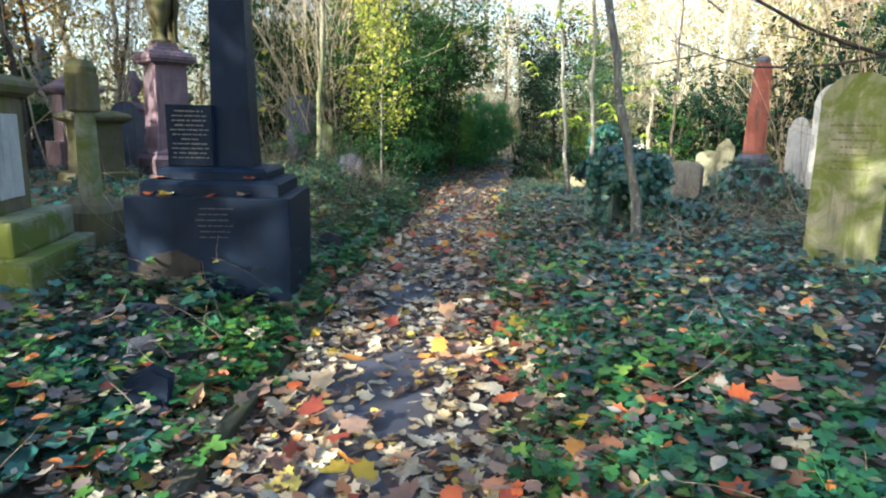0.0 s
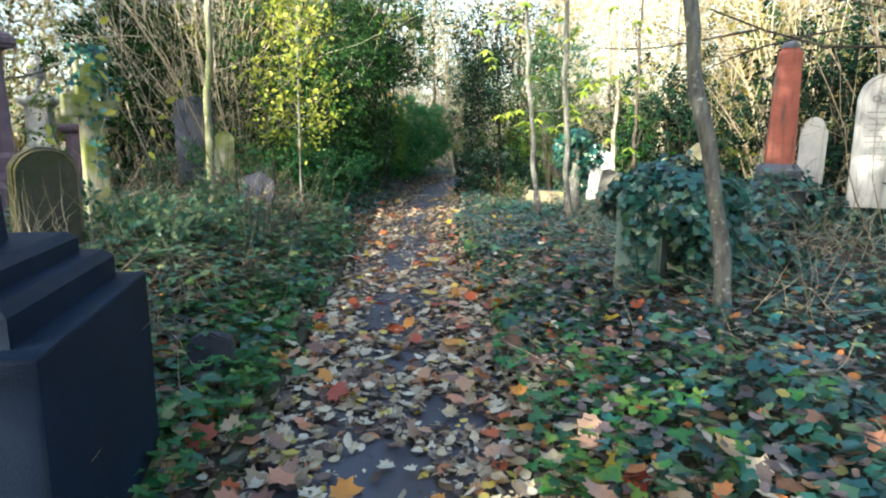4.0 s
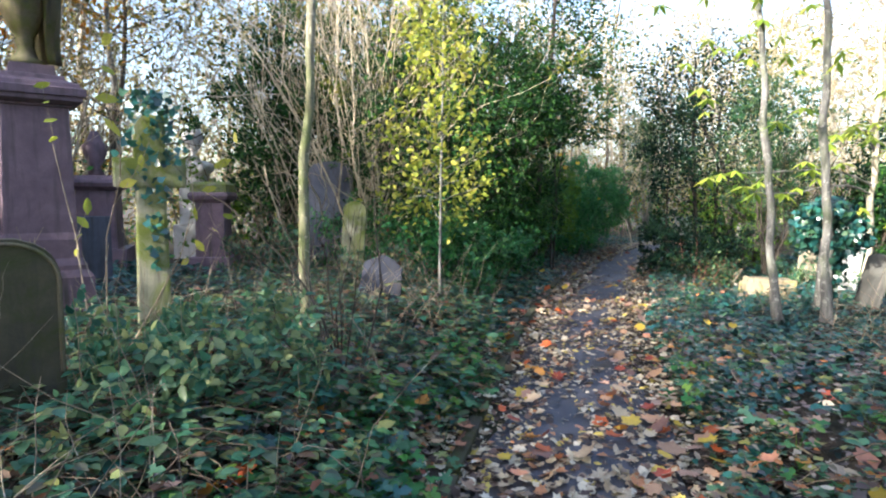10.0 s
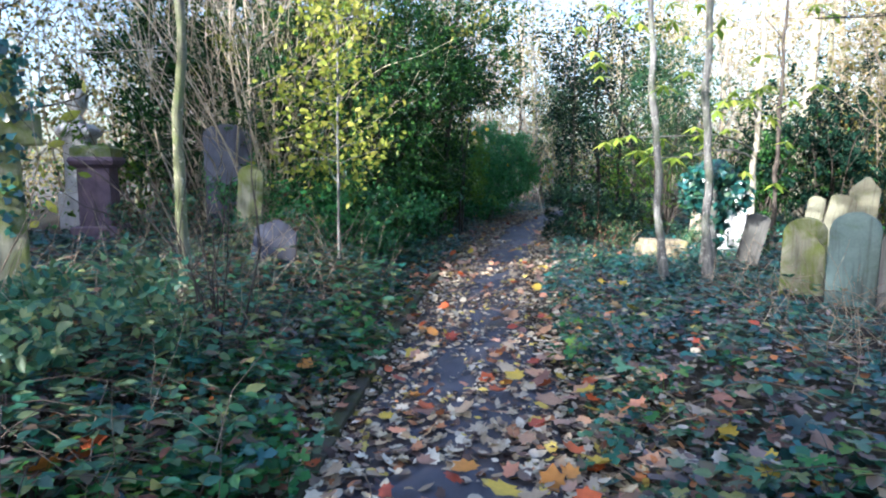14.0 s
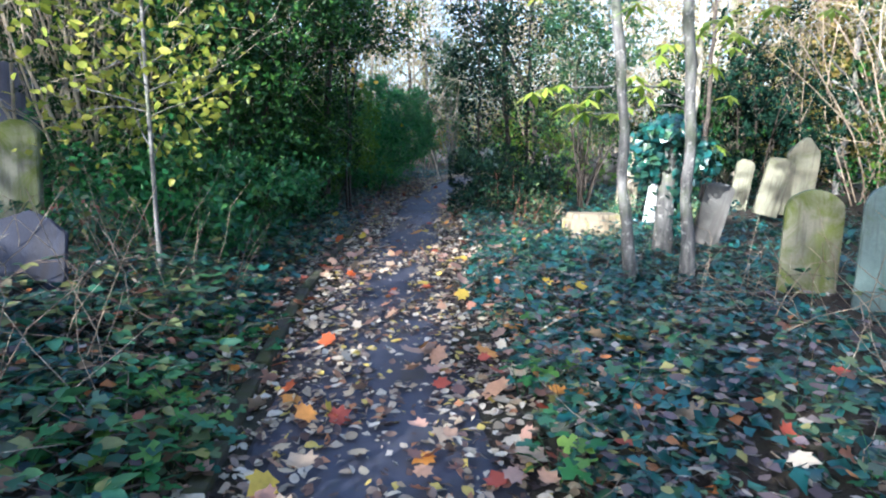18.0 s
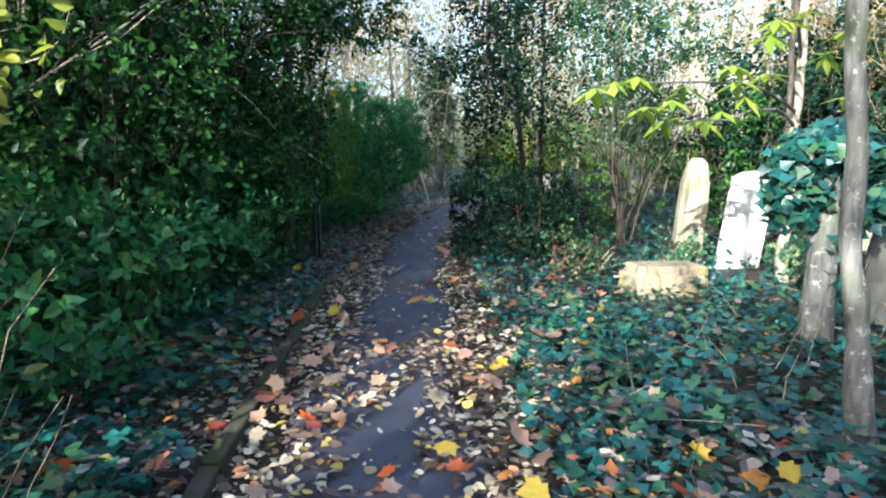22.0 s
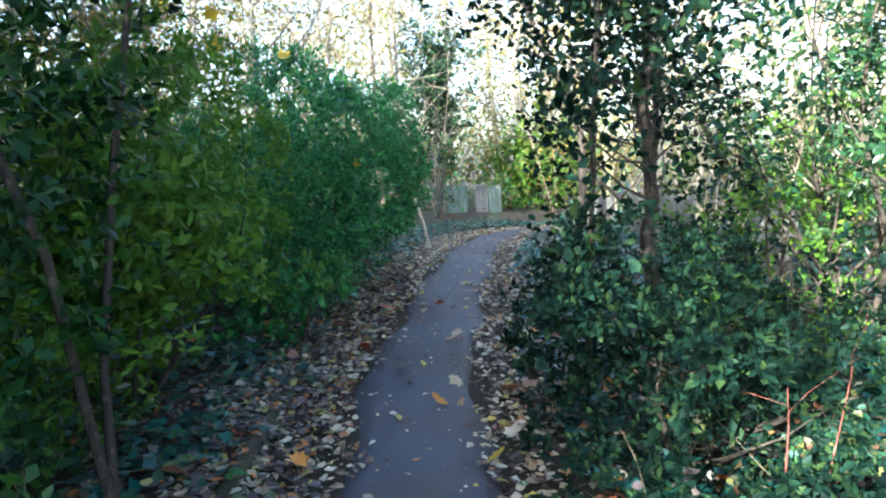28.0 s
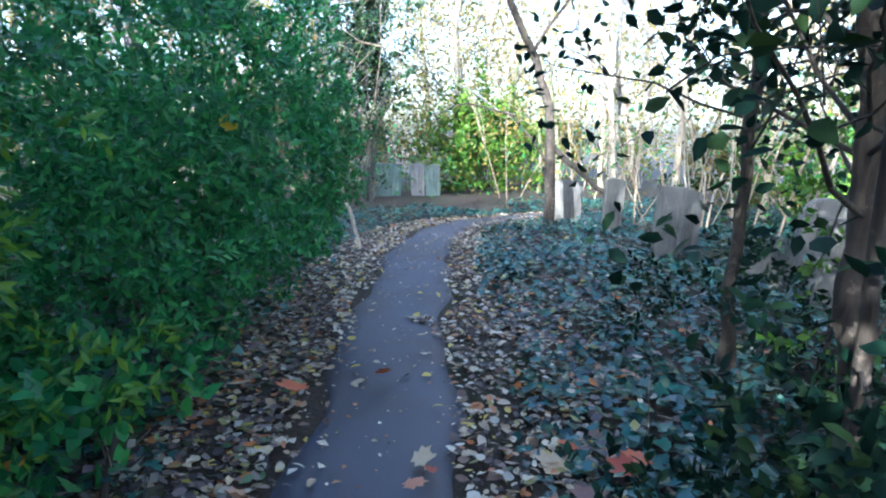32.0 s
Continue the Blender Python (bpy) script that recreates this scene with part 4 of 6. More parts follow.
# bluish shade on these far stones comes from the stone colours chosen
for i, (x, w, h, k) in enumerate(((-0.62, 0.7, 0.95, "flat"), (0.2, 0.36, 0.95, "flat"), (0.62, 0.4, 0.92, "flat"))):
    gravestone("gravestone", "weathered gravestone with bluish shade in its colour where the path bends", k, w, h, 0.16, x, 35.4, -0.3, AQUA_STONE if i != 1 else GREY_STONE, 0, 0, 2 - i * 2, worn=0.02)
for x, y, w, h, k in ((2.35, 29.2, 0.58, 0.85, "flat"), (2.68, 27.8, 0.3, 0.9, "flatround"), (2.5, 25.6, 0.32, 0.95, "flat"), (2.85, 25.9, 0.4, 0.9, "flatround"), (2.72, 24.0, 0.46, 0.62, "round"), (2.95, 23.3, 0.44, 0.85, "flat"), (3.6, 24.4, 0.5, 0.9, "shoulder")):
    gravestone("gravestone", "pale blue-grey gravestone beyond the holly", k, w, h, 0.14, x, y, float(ground(x, y)) - 0.08, SHADE_DULLED_STONE, -10, 0, 3)


# ---- trees ----
S_KITE = leaf_shape("kite", 0.2)


def stuff_part(name, v, f, material, g, label="", smooth=False):
    return tagged(np_part(name, v, f, material, g, label, smooth), kind="stuff")


def tree(name, label, base, lean, height, rad, bark, seed, limbs=6, reach=1.4, low=0.35, depth=1, leaves=None, per_tip=1, size=(0.06, 0.1), shape=None, droop=0.0, up=0.1, kids=3, rad_top=0.35, sides=8, split=True, spread_leaf=0.09, sway=1.0, thin=0.5):
    """A tree: tapered trunk, limbs that branch, leaves at the ends of the limbs."""
    r = np.random.default_rng(seed)
    bx, by = base
    z0 = float(ground(bx, by)) - 0.08
    n = 11
    s = np.linspace(0, 1, n)
    jog = 0.014 * height / 6 * sway
    pts = np.stack([bx + lean[0] * s * height + np.cumsum(r.normal(0, jog, n)), by + lean[1] * s * height + np.cumsum(r.normal(0, jog, n)), z0 + s * height], -1)
    pts[0, :2] = (bx, by)
    rads = rad * (1 - (1 - rad_top) * s) * (1 + 0.05 * np.sin(np.arange(n) * 2.1 + seed))
    rads[0] *= 1.4
    g = thing(name, label, "tree", bx, by, z0)
    off = np.array([bx, by, z0])
    if split:
        fine = np.linspace(0, 1, 41)
        bend = np.stack([np.interp(fine, s, pts[:, i]) for i in range(3)], -1)
        bend[1:, :2] += 0.35 * rad * np.stack([np.sin(fine[1:] * 29 + seed) + 0.6 * np.sin(fine[1:] * 61 + seed * 2), np.cos(fine[1:] * 25 + seed)], -1)
        v, f = tubes([(bend - off, np.interp(fine, s, rads) * (1 + 0.07 * r.normal(size=41)))], 10)
    else:
        v, f = tubes([(pts - off, rads)], sides)
    np_part("trunk", v, f, bark, g, smooth=True)
    every, tips = [], []
    for _ in range(limbs):
        u = r.uniform(low, 1.0)
        i = min(n - 2, int(u * (n - 1)))
        q = pts[i] + (pts[i + 1] - pts[i]) * r.uniform(0, 1) - off
        a = r.uniform(0, 2 * math.pi)
        lines = []
        grow(r, lines, tips, q, (math.cos(a), math.sin(a), r.uniform(0.1, 0.9)), reach * (1.25 - 0.6 * u) * r.uniform(0.7, 1.2), rads[i] * thin, depth, up=up - droop, kids=kids)
        lines = [ln for ln in lines if clear_walk(np.array(ln[0]) + off, 0.6).all()]
        if not lines:
            continue
        if split:
            v, f = tubes(lines, 5)
            np_part("branch", v, f, bark, g)
        every += lines
    if every and not split:
        v, f = tubes(every, 3)
        stuff_part("limb_mass", v, f, bark, g)
    if leaves is not None and tips:
        t = np.repeat(np.array(tips), per_tip, 0)
        t = t + r.normal(0, spread_leaf, t.shape)
        t = t[clear_walk(t + off)]
        v, f = scatter(t, r.normal(0, 0.7, t.shape) + [0, 0, 0.7], r.uniform(size[0], size[1], len(t)), shape or S_OVAL)
        stuff_part("crown", v, f, leaves, g)
    return g


def palm_leaves(places, size, seed):
    r = np.random.default_rng(seed)
    tv, tt = S_LANCE[0] * [1.15, 1.1, 1], S_LANCE[1]
    vs, fs, n0 = [], [], 0
    for q in places:
        k = int(r.integers(5, 8))
        lean = r.normal(0, 0.3, 2)
        for j in range(k):
            t = 2 * math.pi * j / k + r.uniform(-0.2, 0.2)
            d = np.array([math.cos(t), math.sin(t), -0.6 + lean[0] * math.cos(t) + lean[1] * math.sin(t)])
            d /= np.linalg.norm(d)
            sd = np.cross(d, (0, 0, 1.0))
            sd /= np.linalg.norm(sd)
            up = np.cross(sd, d)
            s = size * r.uniform(0.7, 1.15)
            c = np.array(q) + d * s * 0.52
            vs.append(c + s * (tv[:, 0:1] * sd + tv[:, 1:2] * d + tv[:, 2:3] * up))
            fs.append(tt + n0)
            n0 += len(tv)
    return np.concatenate(vs), np.concatenate(fs)


def limb_to(g, pts, r0, r1, bark, name="branch"):
    p = np.array(pts, float) - np.array(g.matrix_basis.translation)
    q = [p[0]]
    for a, b in zip(p, p[1:]):
        q += [a + (b - a) * 0.5 + rng.normal(0, 0.02, 3), b]
    v, f = tubes([(q, np.linspace(r0, r1, len(q)))], 5)
    return np_part(name, v, f, bark, g, smooth=True)


tree("tree", "slim grey-barked young tree leaning over the graves", (2.27, 6.95), (-0.205, 0.02), 7.0, 0.053, BARK_PALE, 11, 6, 1.4, 0.5, 1, sway=0.5)
tree("tree", "slim moss-green young tree on the bank", (-2.56, 9.64), (0.015, 0.02), 8.0, 0.046, BARK_MOSS, 12, 9, 1.8, 0.4, 2)
tC = tree("tree", "slender pale sapling with a few chestnut leaves", (1.33, 13.05), (-0.1, 0.0), 6.5, 0.049, BARK_PALE, 13, 6, 1.2, 0.45, 1, sway=0.6)
tD = tree("tree", "straight pale sapling beside its twin", (1.78, 13.03), (-0.035, 0.0), 7.0, 0.052, BARK_PALE, 14, 6, 1.2, 0.45, 1, sway=0.5)
tree("tree", "thin sapling with yellow-green autumn leaves", (-2.35, 12.2), (0.0, 0.02), 5.5, 0.018, BARK_PALE, 15, 52, 0.58, 0.16, 1, YELLOW, 4, (0.05, 0.1), S_BRAMBLE, 0.14, split=False, sway=0.5, spread_leaf=0.13)
tF = tree("tree", "thin pale sapling with drooping chestnut leaves", (3.12, 17.25), (0.0, 0.0), 6.0, 0.055, BARK_SUN, 16, 4, 1.2, 0.5, 1, sway=0.4)
tree("tree", "thin dark sapling behind the white gravestone", (3.9, 18.9), (0.0, 0.0), 6.0, 0.05, BARK_DARK, 17, 5, 1.2, 0.5, 1, sway=0.4)
for a, pts in enumerate((((3.12, 17.25, 1.75), (2.5, 16.9, 2.0), (1.7, 16.1, 1.95), (0.7, 15.45, 1.85)), ((3.12, 17.25, 1.6), (2.7, 16.8, 1.75), (1.9, 16.0, 1.62), (1.35, 15.75, 1.6)), ((3.12, 17.25, 2.3), (2.9, 16.9, 2.6), (2.4, 16.3, 2.5)))):
    limb_to(tF, pts, 0.022, 0.006, BARK_PALE)
o = np.array(tF.matrix_basis.translation)
pal = [(0.62, 15.35, 1.84), (0.8, 15.5, 1.9), (1.1, 15.7, 1.72), (1.3, 15.8, 1.62), (1.5, 15.95, 1.9), (1.7, 16.0, 1.62), (1.9, 16.15, 1.7), (2.1, 16.3, 1.98), (2.4, 16.3, 2.5), (2.6, 16.6, 2.55), (2.3, 16.2, 2.35), (2.9, 17.0, 2.6), (3.0, 17.3, 1.4), (3.5, 17.3, 1.2), (3.6, 17.2, 1.9)]
pal += [(1.0, 15.6, 1.95), (1.35, 15.8, 1.78), (2.0, 16.2, 2.1), (2.2, 16.4, 1.85), (2.6, 16.9, 2.1), (3.1, 17.2, 2.75), (3.3, 17.1, 2.3), (3.7, 17.5, 2.6)]
v, f = palm_leaves(np.array(pal) - o, 0.25, 61)
stuff_part("crown", v, f, CHESTNUT, tF, "large yellow-green chestnut leaves")
for g, zs, seed in ((tC, (2.4, 4.8), 62), (tD, (2.2, 4.8), 63)):
    r = np.random.default_rng(seed)
    o = np.array(g.matrix_basis.translation)
    pl = np.stack([r.normal(-0.25, 0.55, 22), r.normal(0.1, 0.5, 22), r.uniform(zs[0], zs[1], 22)], -1)
    v, f = palm_leaves(pl, 0.18, seed)
    stuff_part("crown", v, f, CHESTNUT, g, "scattered large chestnut leaves")

# unseen evergreen crown added high over the hedge to keep skylight off it
tree("shade_tree", "unseen evergreen oak added to shade the hedge", (-4.6, 16.8), (0.0, 0.0), 9.0, 0.17, BARK_DARK, 445, 24, 3.0, 0.62, 1, HOLLY, 9, (0.16, 0.3), S_DIA, 0.0, 0.03, 3, 0.3, 6, False, 0.5)

# leaning pair of trunks with long bare limbs, beyond the white gravestones
g = thing("tree", "leaning brown tree with long bare limbs", "tree", 6.6, 10.2, 0.4)
for pts, r0, r1, nm in ((((6.6, 10.2, 0.3), (6.4, 10.1, 1.6), (6.0, 9.9, 2.9), (5.3, 9.7, 4.4), (4.8, 9.6, 6.0)), 0.13, 0.05, "trunk"), (((6.7, 10.3, 0.3), (6.75, 10.3, 1.8), (6.5, 10.3, 3.2), (6.2, 10.3, 5.2)), 0.11, 0.05, "trunk"),
                        (((6.1, 9.95, 2.5), (5.2, 9.5, 2.45), (4.2, 9.2, 2.75), (3.0, 8.8, 3.3)), 0.04, 0.012, "branch"), (((5.4, 9.6, 2.45), (4.6, 9.2, 2.3), (3.6, 9.0, 2.25), (2.6, 9.1, 2.6)), 0.025, 0.008, "branch")):
    limb_to(g, pts, r0, r1, BARK_DARK, nm)
rr = np.random.default_rng(64)
for q in ((4.9, 9.4, 2.5), (4.2, 9.2, 2.7), (3.7, 9.0, 2.4), (3.2, 9.0, 2.9), (3.0, 9.0, 2.4), (5.6, 9.6, 3.6)):
    lines = []
    grow(rr, lines, [], np.array(q) - (6.6, 10.2, 0.4), (-1, rr.normal(0, 0.5), rr.normal(0.0, 0.4)), 1.5, 0.012, 1, 0.15, 0.0, 4, 5, 0.5, 0.6)
    v, f = tubes(lines, 4)
    np_part("twig", v, f, BARK_DARK, g)


def coppice(name, label, base, count, height, spread, bark, seed, rad=0.025, depth=1, kids=4, foot=0.5):
    r = np.random.default_rng(seed)
    bx, by = base
    z0 = float(ground(bx, by)) - 0.05
    g = thing(name, label, "shrub", bx, by, z0)
    tips = []
    for _ in range(count):
        a, d = r.uniform(0, 6.28), r.uniform(0, foot)
        lines = []
        grow(r, lines, tips, (d * math.cos(a), d * math.sin(a), 0), (spread * math.cos(a) * r.uniform(0.2, 1), spread * math.sin(a) * r.uniform(0.2, 1), 1), height * r.uniform(0.6, 1.1), rad * r.uniform(0.5, 1.2), depth, 0.17, 0.05, kids, 7, 0.5, 0.5)
        v, f = tubes(lines, 4)
        np_part("stem", v, f, bark, g)
    return g, np.array(tips)


coppice("bare_shrub", "tall thicket of bare pale stems", (-4.4, 14.7), 34, 5.2, 0.5, TWIG_PALE, 21, 0.024, kids=6)
coppice("bare_shrub", "tall thicket of bare pale stems", (-5.6, 15.6), 34, 5.8, 0.55, TWIG_PALE, 22, 0.024, kids=6, foot=0.8)
coppice("bare_shrub", "tall thicket of bare pale stems", (-7.2, 16.6), 22, 5.8, 0.5, TWIG_PALE, 24, 0.024, kids=6, foot=0.8)
for k, (x, y, n, h, m) in enumerate(((-9.3, 17.6, 14, 6.0, TWIG), (-8.2, 20.5, 12, 6.5, TWIG), (-11.0, 14.6, 14, 6.0, TWIG), (-10.6, 20.0, 12, 7.0, TWIG), (6.8, 16.8, 11, 6.5, TWIG_PALE), (8.0, 20.4, 11, 7.0, TWIG), (5.4, 24.0, 11, 7.0, TWIG_PALE), (7.4, 12.8, 10, 6.0, TWIG), (4.2, 27.8, 9, 7.0, TWIG_PALE))):
    coppice("bare_shrub", "tall bare many-stemmed shrub thick with fine twigs", (x, y), n, h, 0.55, m, 620 + k, 0.02, 2, 4, 0.9)
coppice("bare_shrub", "thicket of bare grey stems behind the cross", (-8.3, 12.2), 18, 4.2, 0.5, TWIG, 23)
coppice("bare_shrub", "arching bare shrub with pale lit twigs", (-3.9, 18.2), 16, 5.5, 0.55, TWIG_PALE, 25, 0.022)
coppice("bare_shrub", "dry bare stems in front of the mossy stone", (-2.3, 6.6), 12, 0.85, 0.75, TWIG_PALE, 26, 0.007)
coppice("bare_shrub", "dry dark stems on the bank", (-1.75, 8.9), 9, 1.7, 0.3, BARK_DARK, 27, 0.012, foot=0.2)


def bush(name, label, centre_at, radii, count, leaves, size, shape, seed, lobes=0.28, stems=14, bark=None, skin=0.45, category="bush", gap_at=0.45):
    """An evergreen bush: stems from the base, leaves thick towards an uneven skin, with gaps."""
    r = np.random.default_rng(seed)
    cx, cy, cz = centre_at
    z0 = float(ground(cx, cy))
    g = thing(name, label, category, cx, cy, z0)
    nc = max(50, count // 38)
    d = r.normal(size=(nc, 3))
    d /= np.linalg.norm(d, axis=1, keepdims=True)
    ph = r.uniform(0, 6.28, 8)
    k = 1 + lobes * (np.sin(d[:, 0] * 4 + ph[0]) * np.sin(d[:, 1] * 5 + ph[1]) + 0.7 * np.sin(d[:, 2] * 7 + ph[2]) * np.sin(d[:, 0] * 9 + ph[3]) + 0.5 * np.sin(d[:, 1] * 13 + ph[4]) * np.sin(d[:, 2] * 15 + ph[5]))
    rad = (1 - skin * r.random(nc) ** 1.6) * k
    c = d * rad[:, None] * np.array(radii)
    # sprays of leaves that point out and up from the ends of the twigs
    w = r.integers(0, nc, count)
    out = d[w] + [0, 0, 0.45]
    along = r.random((count, 1)) ** 0.7
    wide = 1.5 * size[1]
    p = c[w] + out * (along - 0.6) * wide * 2.0 + r.normal(0, 1, (count, 3)) * wide * (1.15 - 0.8 * along) * 0.55 + [0, 0, cz - z0]
    gap = np.sin(p[:, 0] * 5.1 + ph[6]) * np.sin(p[:, 1] * 4.7 + ph[7]) * np.sin(p[:, 2] * 5.7 + ph[0])
    keep = (p[:, 2] > 0.03) & (gap < gap_at) & clear_walk(p + [cx, cy, z0])
    p, d = p[keep], d[w][keep]
    n = d + r.normal(0, 0.55, p.shape) + [0, 0, 0.35]
    v, f = scatter(p, n, r.uniform(size[0], size[1], len(p)), shape)
    stuff_part("foliage", v, f, leaves, g)
    lines, tips = [], []
    for _ in range(stems):
        a = r.uniform(0, 6.28)
        e = np.array([math.cos(a) * radii[0] * r.uniform(0.2, 0.9), math.sin(a) * radii[1] * r.uniform(0.2, 0.9), (cz - z0) + radii[2] * r.uniform(0.0, 0.7)])
        grow(r, lines, tips, (e[0] * 0.15, e[1] * 0.15, -0.05), e, float(np.linalg.norm(e)), 0.025, 1, 0.1, 0.03, 3, 5, 0.6, 0.5)
    lines = [ln for ln in lines if clear_walk(np.array(ln[0]) + [cx, cy, z0], 0.6).all()]
    if lines:
        v, f = tubes(lines, 3)
        stuff_part("limb_mass", v, f, bark or BARK_DARK, g)
    return g


def leafy_bush(name, label, centre_at, radii, clumps, per, leaves, size, shape, seed, lump=0.3, lobes=0.2, core=4000, count=8, category="bush", stems=8, wide=1.25, droop=0.0, open_leaf=1.0):
    """A bush of clumped leafy shoots over inner leaves added to block light, with hollows between the clumps."""
    r = np.random.default_rng(seed)
    cx, cy, cz = centre_at
    z0 = float(ground(cx, cy))
    g = thing(name, label, category, cx, cy, z0)
    off, rad = np.array([cx, cy, z0]), np.array(radii)
    d = r.normal(size=(clumps, 3))
    d[:, 2] = d[:, 2] * 0.9 + 0.15
    d /= np.linalg.norm(d, axis=1, keepdims=True)
    ph = r.uniform(0, 6.28, 6)
    k = 1 + lobes * (np.sin(d[:, 0] * 4 + ph[0]) * np.sin(d[:, 1] * 5 + ph[1]) + 0.8 * np.sin(d[:, 2] * 7 + ph[2]) * np.sin(d[:, 0] * 8 + ph[3]) + r.normal(0, 0.35, clumps))
    c = d * k[:, None] * rad * 0.9 + [0, 0, cz - z0]
    big = lump * r.uniform(0.55, 1.3, clumps)
    i = np.repeat(np.arange(clumps), per)
    e = r.normal(size=(len(i), 3)) * 0.8 + d[i] * 1.1 + [0, 0, 0.35 - droop]
    e /= np.linalg.norm(e, axis=1, keepdims=True)
    base = c[i] + e * (big[i] * r.uniform(0.25, 1.0, len(i)))[:, None] * [1.15, 1.15, 0.75]

    def ok(p):
        q = p + off
        low = np.where(q[:, 1] > 20.3, np.where(q[:, 2] < 0.45, 1.0, np.where(q[:, 2] < 0.8, 0.55, 0.28)), np.where(q[:, 2] < 0.75, wide, min(wide, 0.85)))
        return (p[:, 2] > 0.02) & ((near_path(q[:, 0], q[:, 1]) > low) | (q[:, 2] > 2.5))

    lots = [shoots(r, base, e + r.normal(0, 0.25, e.shape) - [0, 0, droop * 0.6], count, r.uniform(1.0, 1.9, len(i)) * size[1], size, shape, open_leaf, ok)]
    # leaves added inside only to stop light, so the hollows go dark
    q = r.normal(size=(core, 3))
    q /= np.linalg.norm(q, axis=1, keepdims=True)
    q = q * rad * 0.74 * r.uniform(0.35, 1.0, (core, 1)) + [0, 0, cz - z0]
    q = q[ok(q)]
    v, f = joined(lots)
    stuff_part("foliage", v, f, leaves, g)
    v, f = scatter(q, r.normal(size=q.shape), r.uniform(0.8, 1.25, len(q)) * size[1], S_DIA)
    stuff_part("inner_occluder", v, f, leaves, g)
    lines = []
    for _ in range(stems):
        a = r.uniform(0, 6.28)
        t = np.array([math.cos(a) * rad[0] * r.uniform(0.2, 0.8), math.sin(a) * rad[1] * r.uniform(0.2, 0.8), (cz - z0) + rad[2] * r.uniform(0.0, 0.6)])
        grow(r, lines, [], (t[0] * 0.15, t[1] * 0.15, -0.05), t, float(np.linalg.norm(t)), 0.025, 1, 0.1, 0.03, 3, 5, 0.6, 0.5)
    lines = [ln for ln in lines if clear_walk(np.array(ln[0]) + off, 0.9).all()]
    if lines:
        v, f = tubes(lines, 3)
        stuff_part("limb_mass", v, f, BARK_DARK, g)
    return g


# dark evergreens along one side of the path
leafy_bush("evergreen_bush", "dark green evergreen bush overhanging the path", (-3.4, 15.4, 1.9), (1.75, 1.95, 2.5), 230, 15, SHADED_HEDGE, (0.05, 0.088), S_DIA, 31, 0.42, 0.22, 5000, 7)
leafy_bush("evergreen_bush", "dark evergreen behind the squat pedestal", (-7.0, 15.8, 2.7), (1.3, 1.3, 2.0), 110, 10, SHADED_HEDGE, (0.08, 0.13), S_DIA, 78, 0.4, 0.35, 1500, 7)
bush("tall_shrub", "loose tall shrub with small olive leaves over the evergreens", (-3.9, 16.0, 4.0), (2.1, 2.3, 1.9), 9500, OLIVE_SHRUB, (0.06, 0.11), S_DIA, 77, 0.45, 24, BARK_DARK, 1.0, "shrub", 0.25)
leafy_bush("evergreen_bush", "dark evergreen boughs hanging out over the path", (-2.15, 18.2, 3.35), (0.95, 1.15, 1.05), 110, 11, SHADED_HEDGE, (0.05, 0.088), S_DIA, 80, 0.3, 0.3, 900, 7, stems=3)
leafy_bush("evergreen_bush", "dense dark evergreen bush", (-3.6, 17.4, 1.8), (1.7, 1.7, 2.4), 200, 15, SHADED_HEDGE, (0.05, 0.088), S_DIA, 32, 0.4, 0.22, 5000, 7)
leafy_bush("evergreen_bush", "rounded glossy evergreen bush beside the path", (-2.45, 22.9, 1.1), (1.4, 2.1, 1.35), 320, 18, HEDGE, (0.045, 0.08), S_SLIM, 33, 0.27, 0.16, 7000, 9, stems=4)
leafy_bush("evergreen_bush", "tall evergreen behind the bushes", (-6.2, 19.0, 2.9), (2.2, 3.0, 3.0), 170, 12, SHADED_HEDGE, (0.1, 0.17), S_DIA, 34, 0.6, 0.25, 4000, 6)
leafy_bush("evergreen_bush", "olive green bush with layered drooping sprays", (-2.8, 19.4, 1.0), (1.15, 1.1, 1.1), 160, 15, HEDGE_OLIVE, (0.05, 0.085), S_THIN, 35, 0.34, 0.24, 5000, 9, stems=5, wide=1.5, droop=0.45)
leafy_bush("laurel_bush", "leafy low bush under the evergreens", (-2.75, 14.2, 0.5), (0.95, 0.95, 0.62), 90, 9, LAUREL, (0.055, 0.095), S_BRAMBLE, 36, 0.26, 0.2, 900, 6, stems=4)
leafy_bush("laurel_bush", "low dark leafy bush by the path", (-2.75, 16.7, 0.45), (0.85, 1.1, 0.75), 90, 9, LAUREL, (0.055, 0.095), S_BRAMBLE, 37, 0.26, 0.2, 900, 6, stems=4)
leafy_bush("laurel_bush", "small pale-leaved seedling bush at the hedge foot", (-2.1, 20.75, 0.28), (0.4, 0.45, 0.3), 22, 7, HEDGE, (0.06, 0.1), S_BRAMBLE, 40, 0.14, 0.2, 120, 7, stems=2)
bush("tall_shrub", "tall pale-leaved shrub behind the evergreens", (-4.8, 23.5, 2.6), (1.6, 2.0, 2.0), 4000, WOODLEAF, (0.07, 0.13), S_DIA, 38, 0.4, 30, TWIG, 1.0, "shrub")
bush("tall_shrub", "tall grey-green shrub beyond the bend of the path", (-1.15, 33.8, 3.6), (1.0, 1.0, 2.7), 9000, HOLLY, (0.08, 0.15), S_DIA, 39, 0.4, 14, BARK_PALE, 1.0, "shrub")
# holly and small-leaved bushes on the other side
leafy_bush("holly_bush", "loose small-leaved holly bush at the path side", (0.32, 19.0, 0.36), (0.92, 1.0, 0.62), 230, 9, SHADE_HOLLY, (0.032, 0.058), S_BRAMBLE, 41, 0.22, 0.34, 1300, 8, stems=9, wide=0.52)
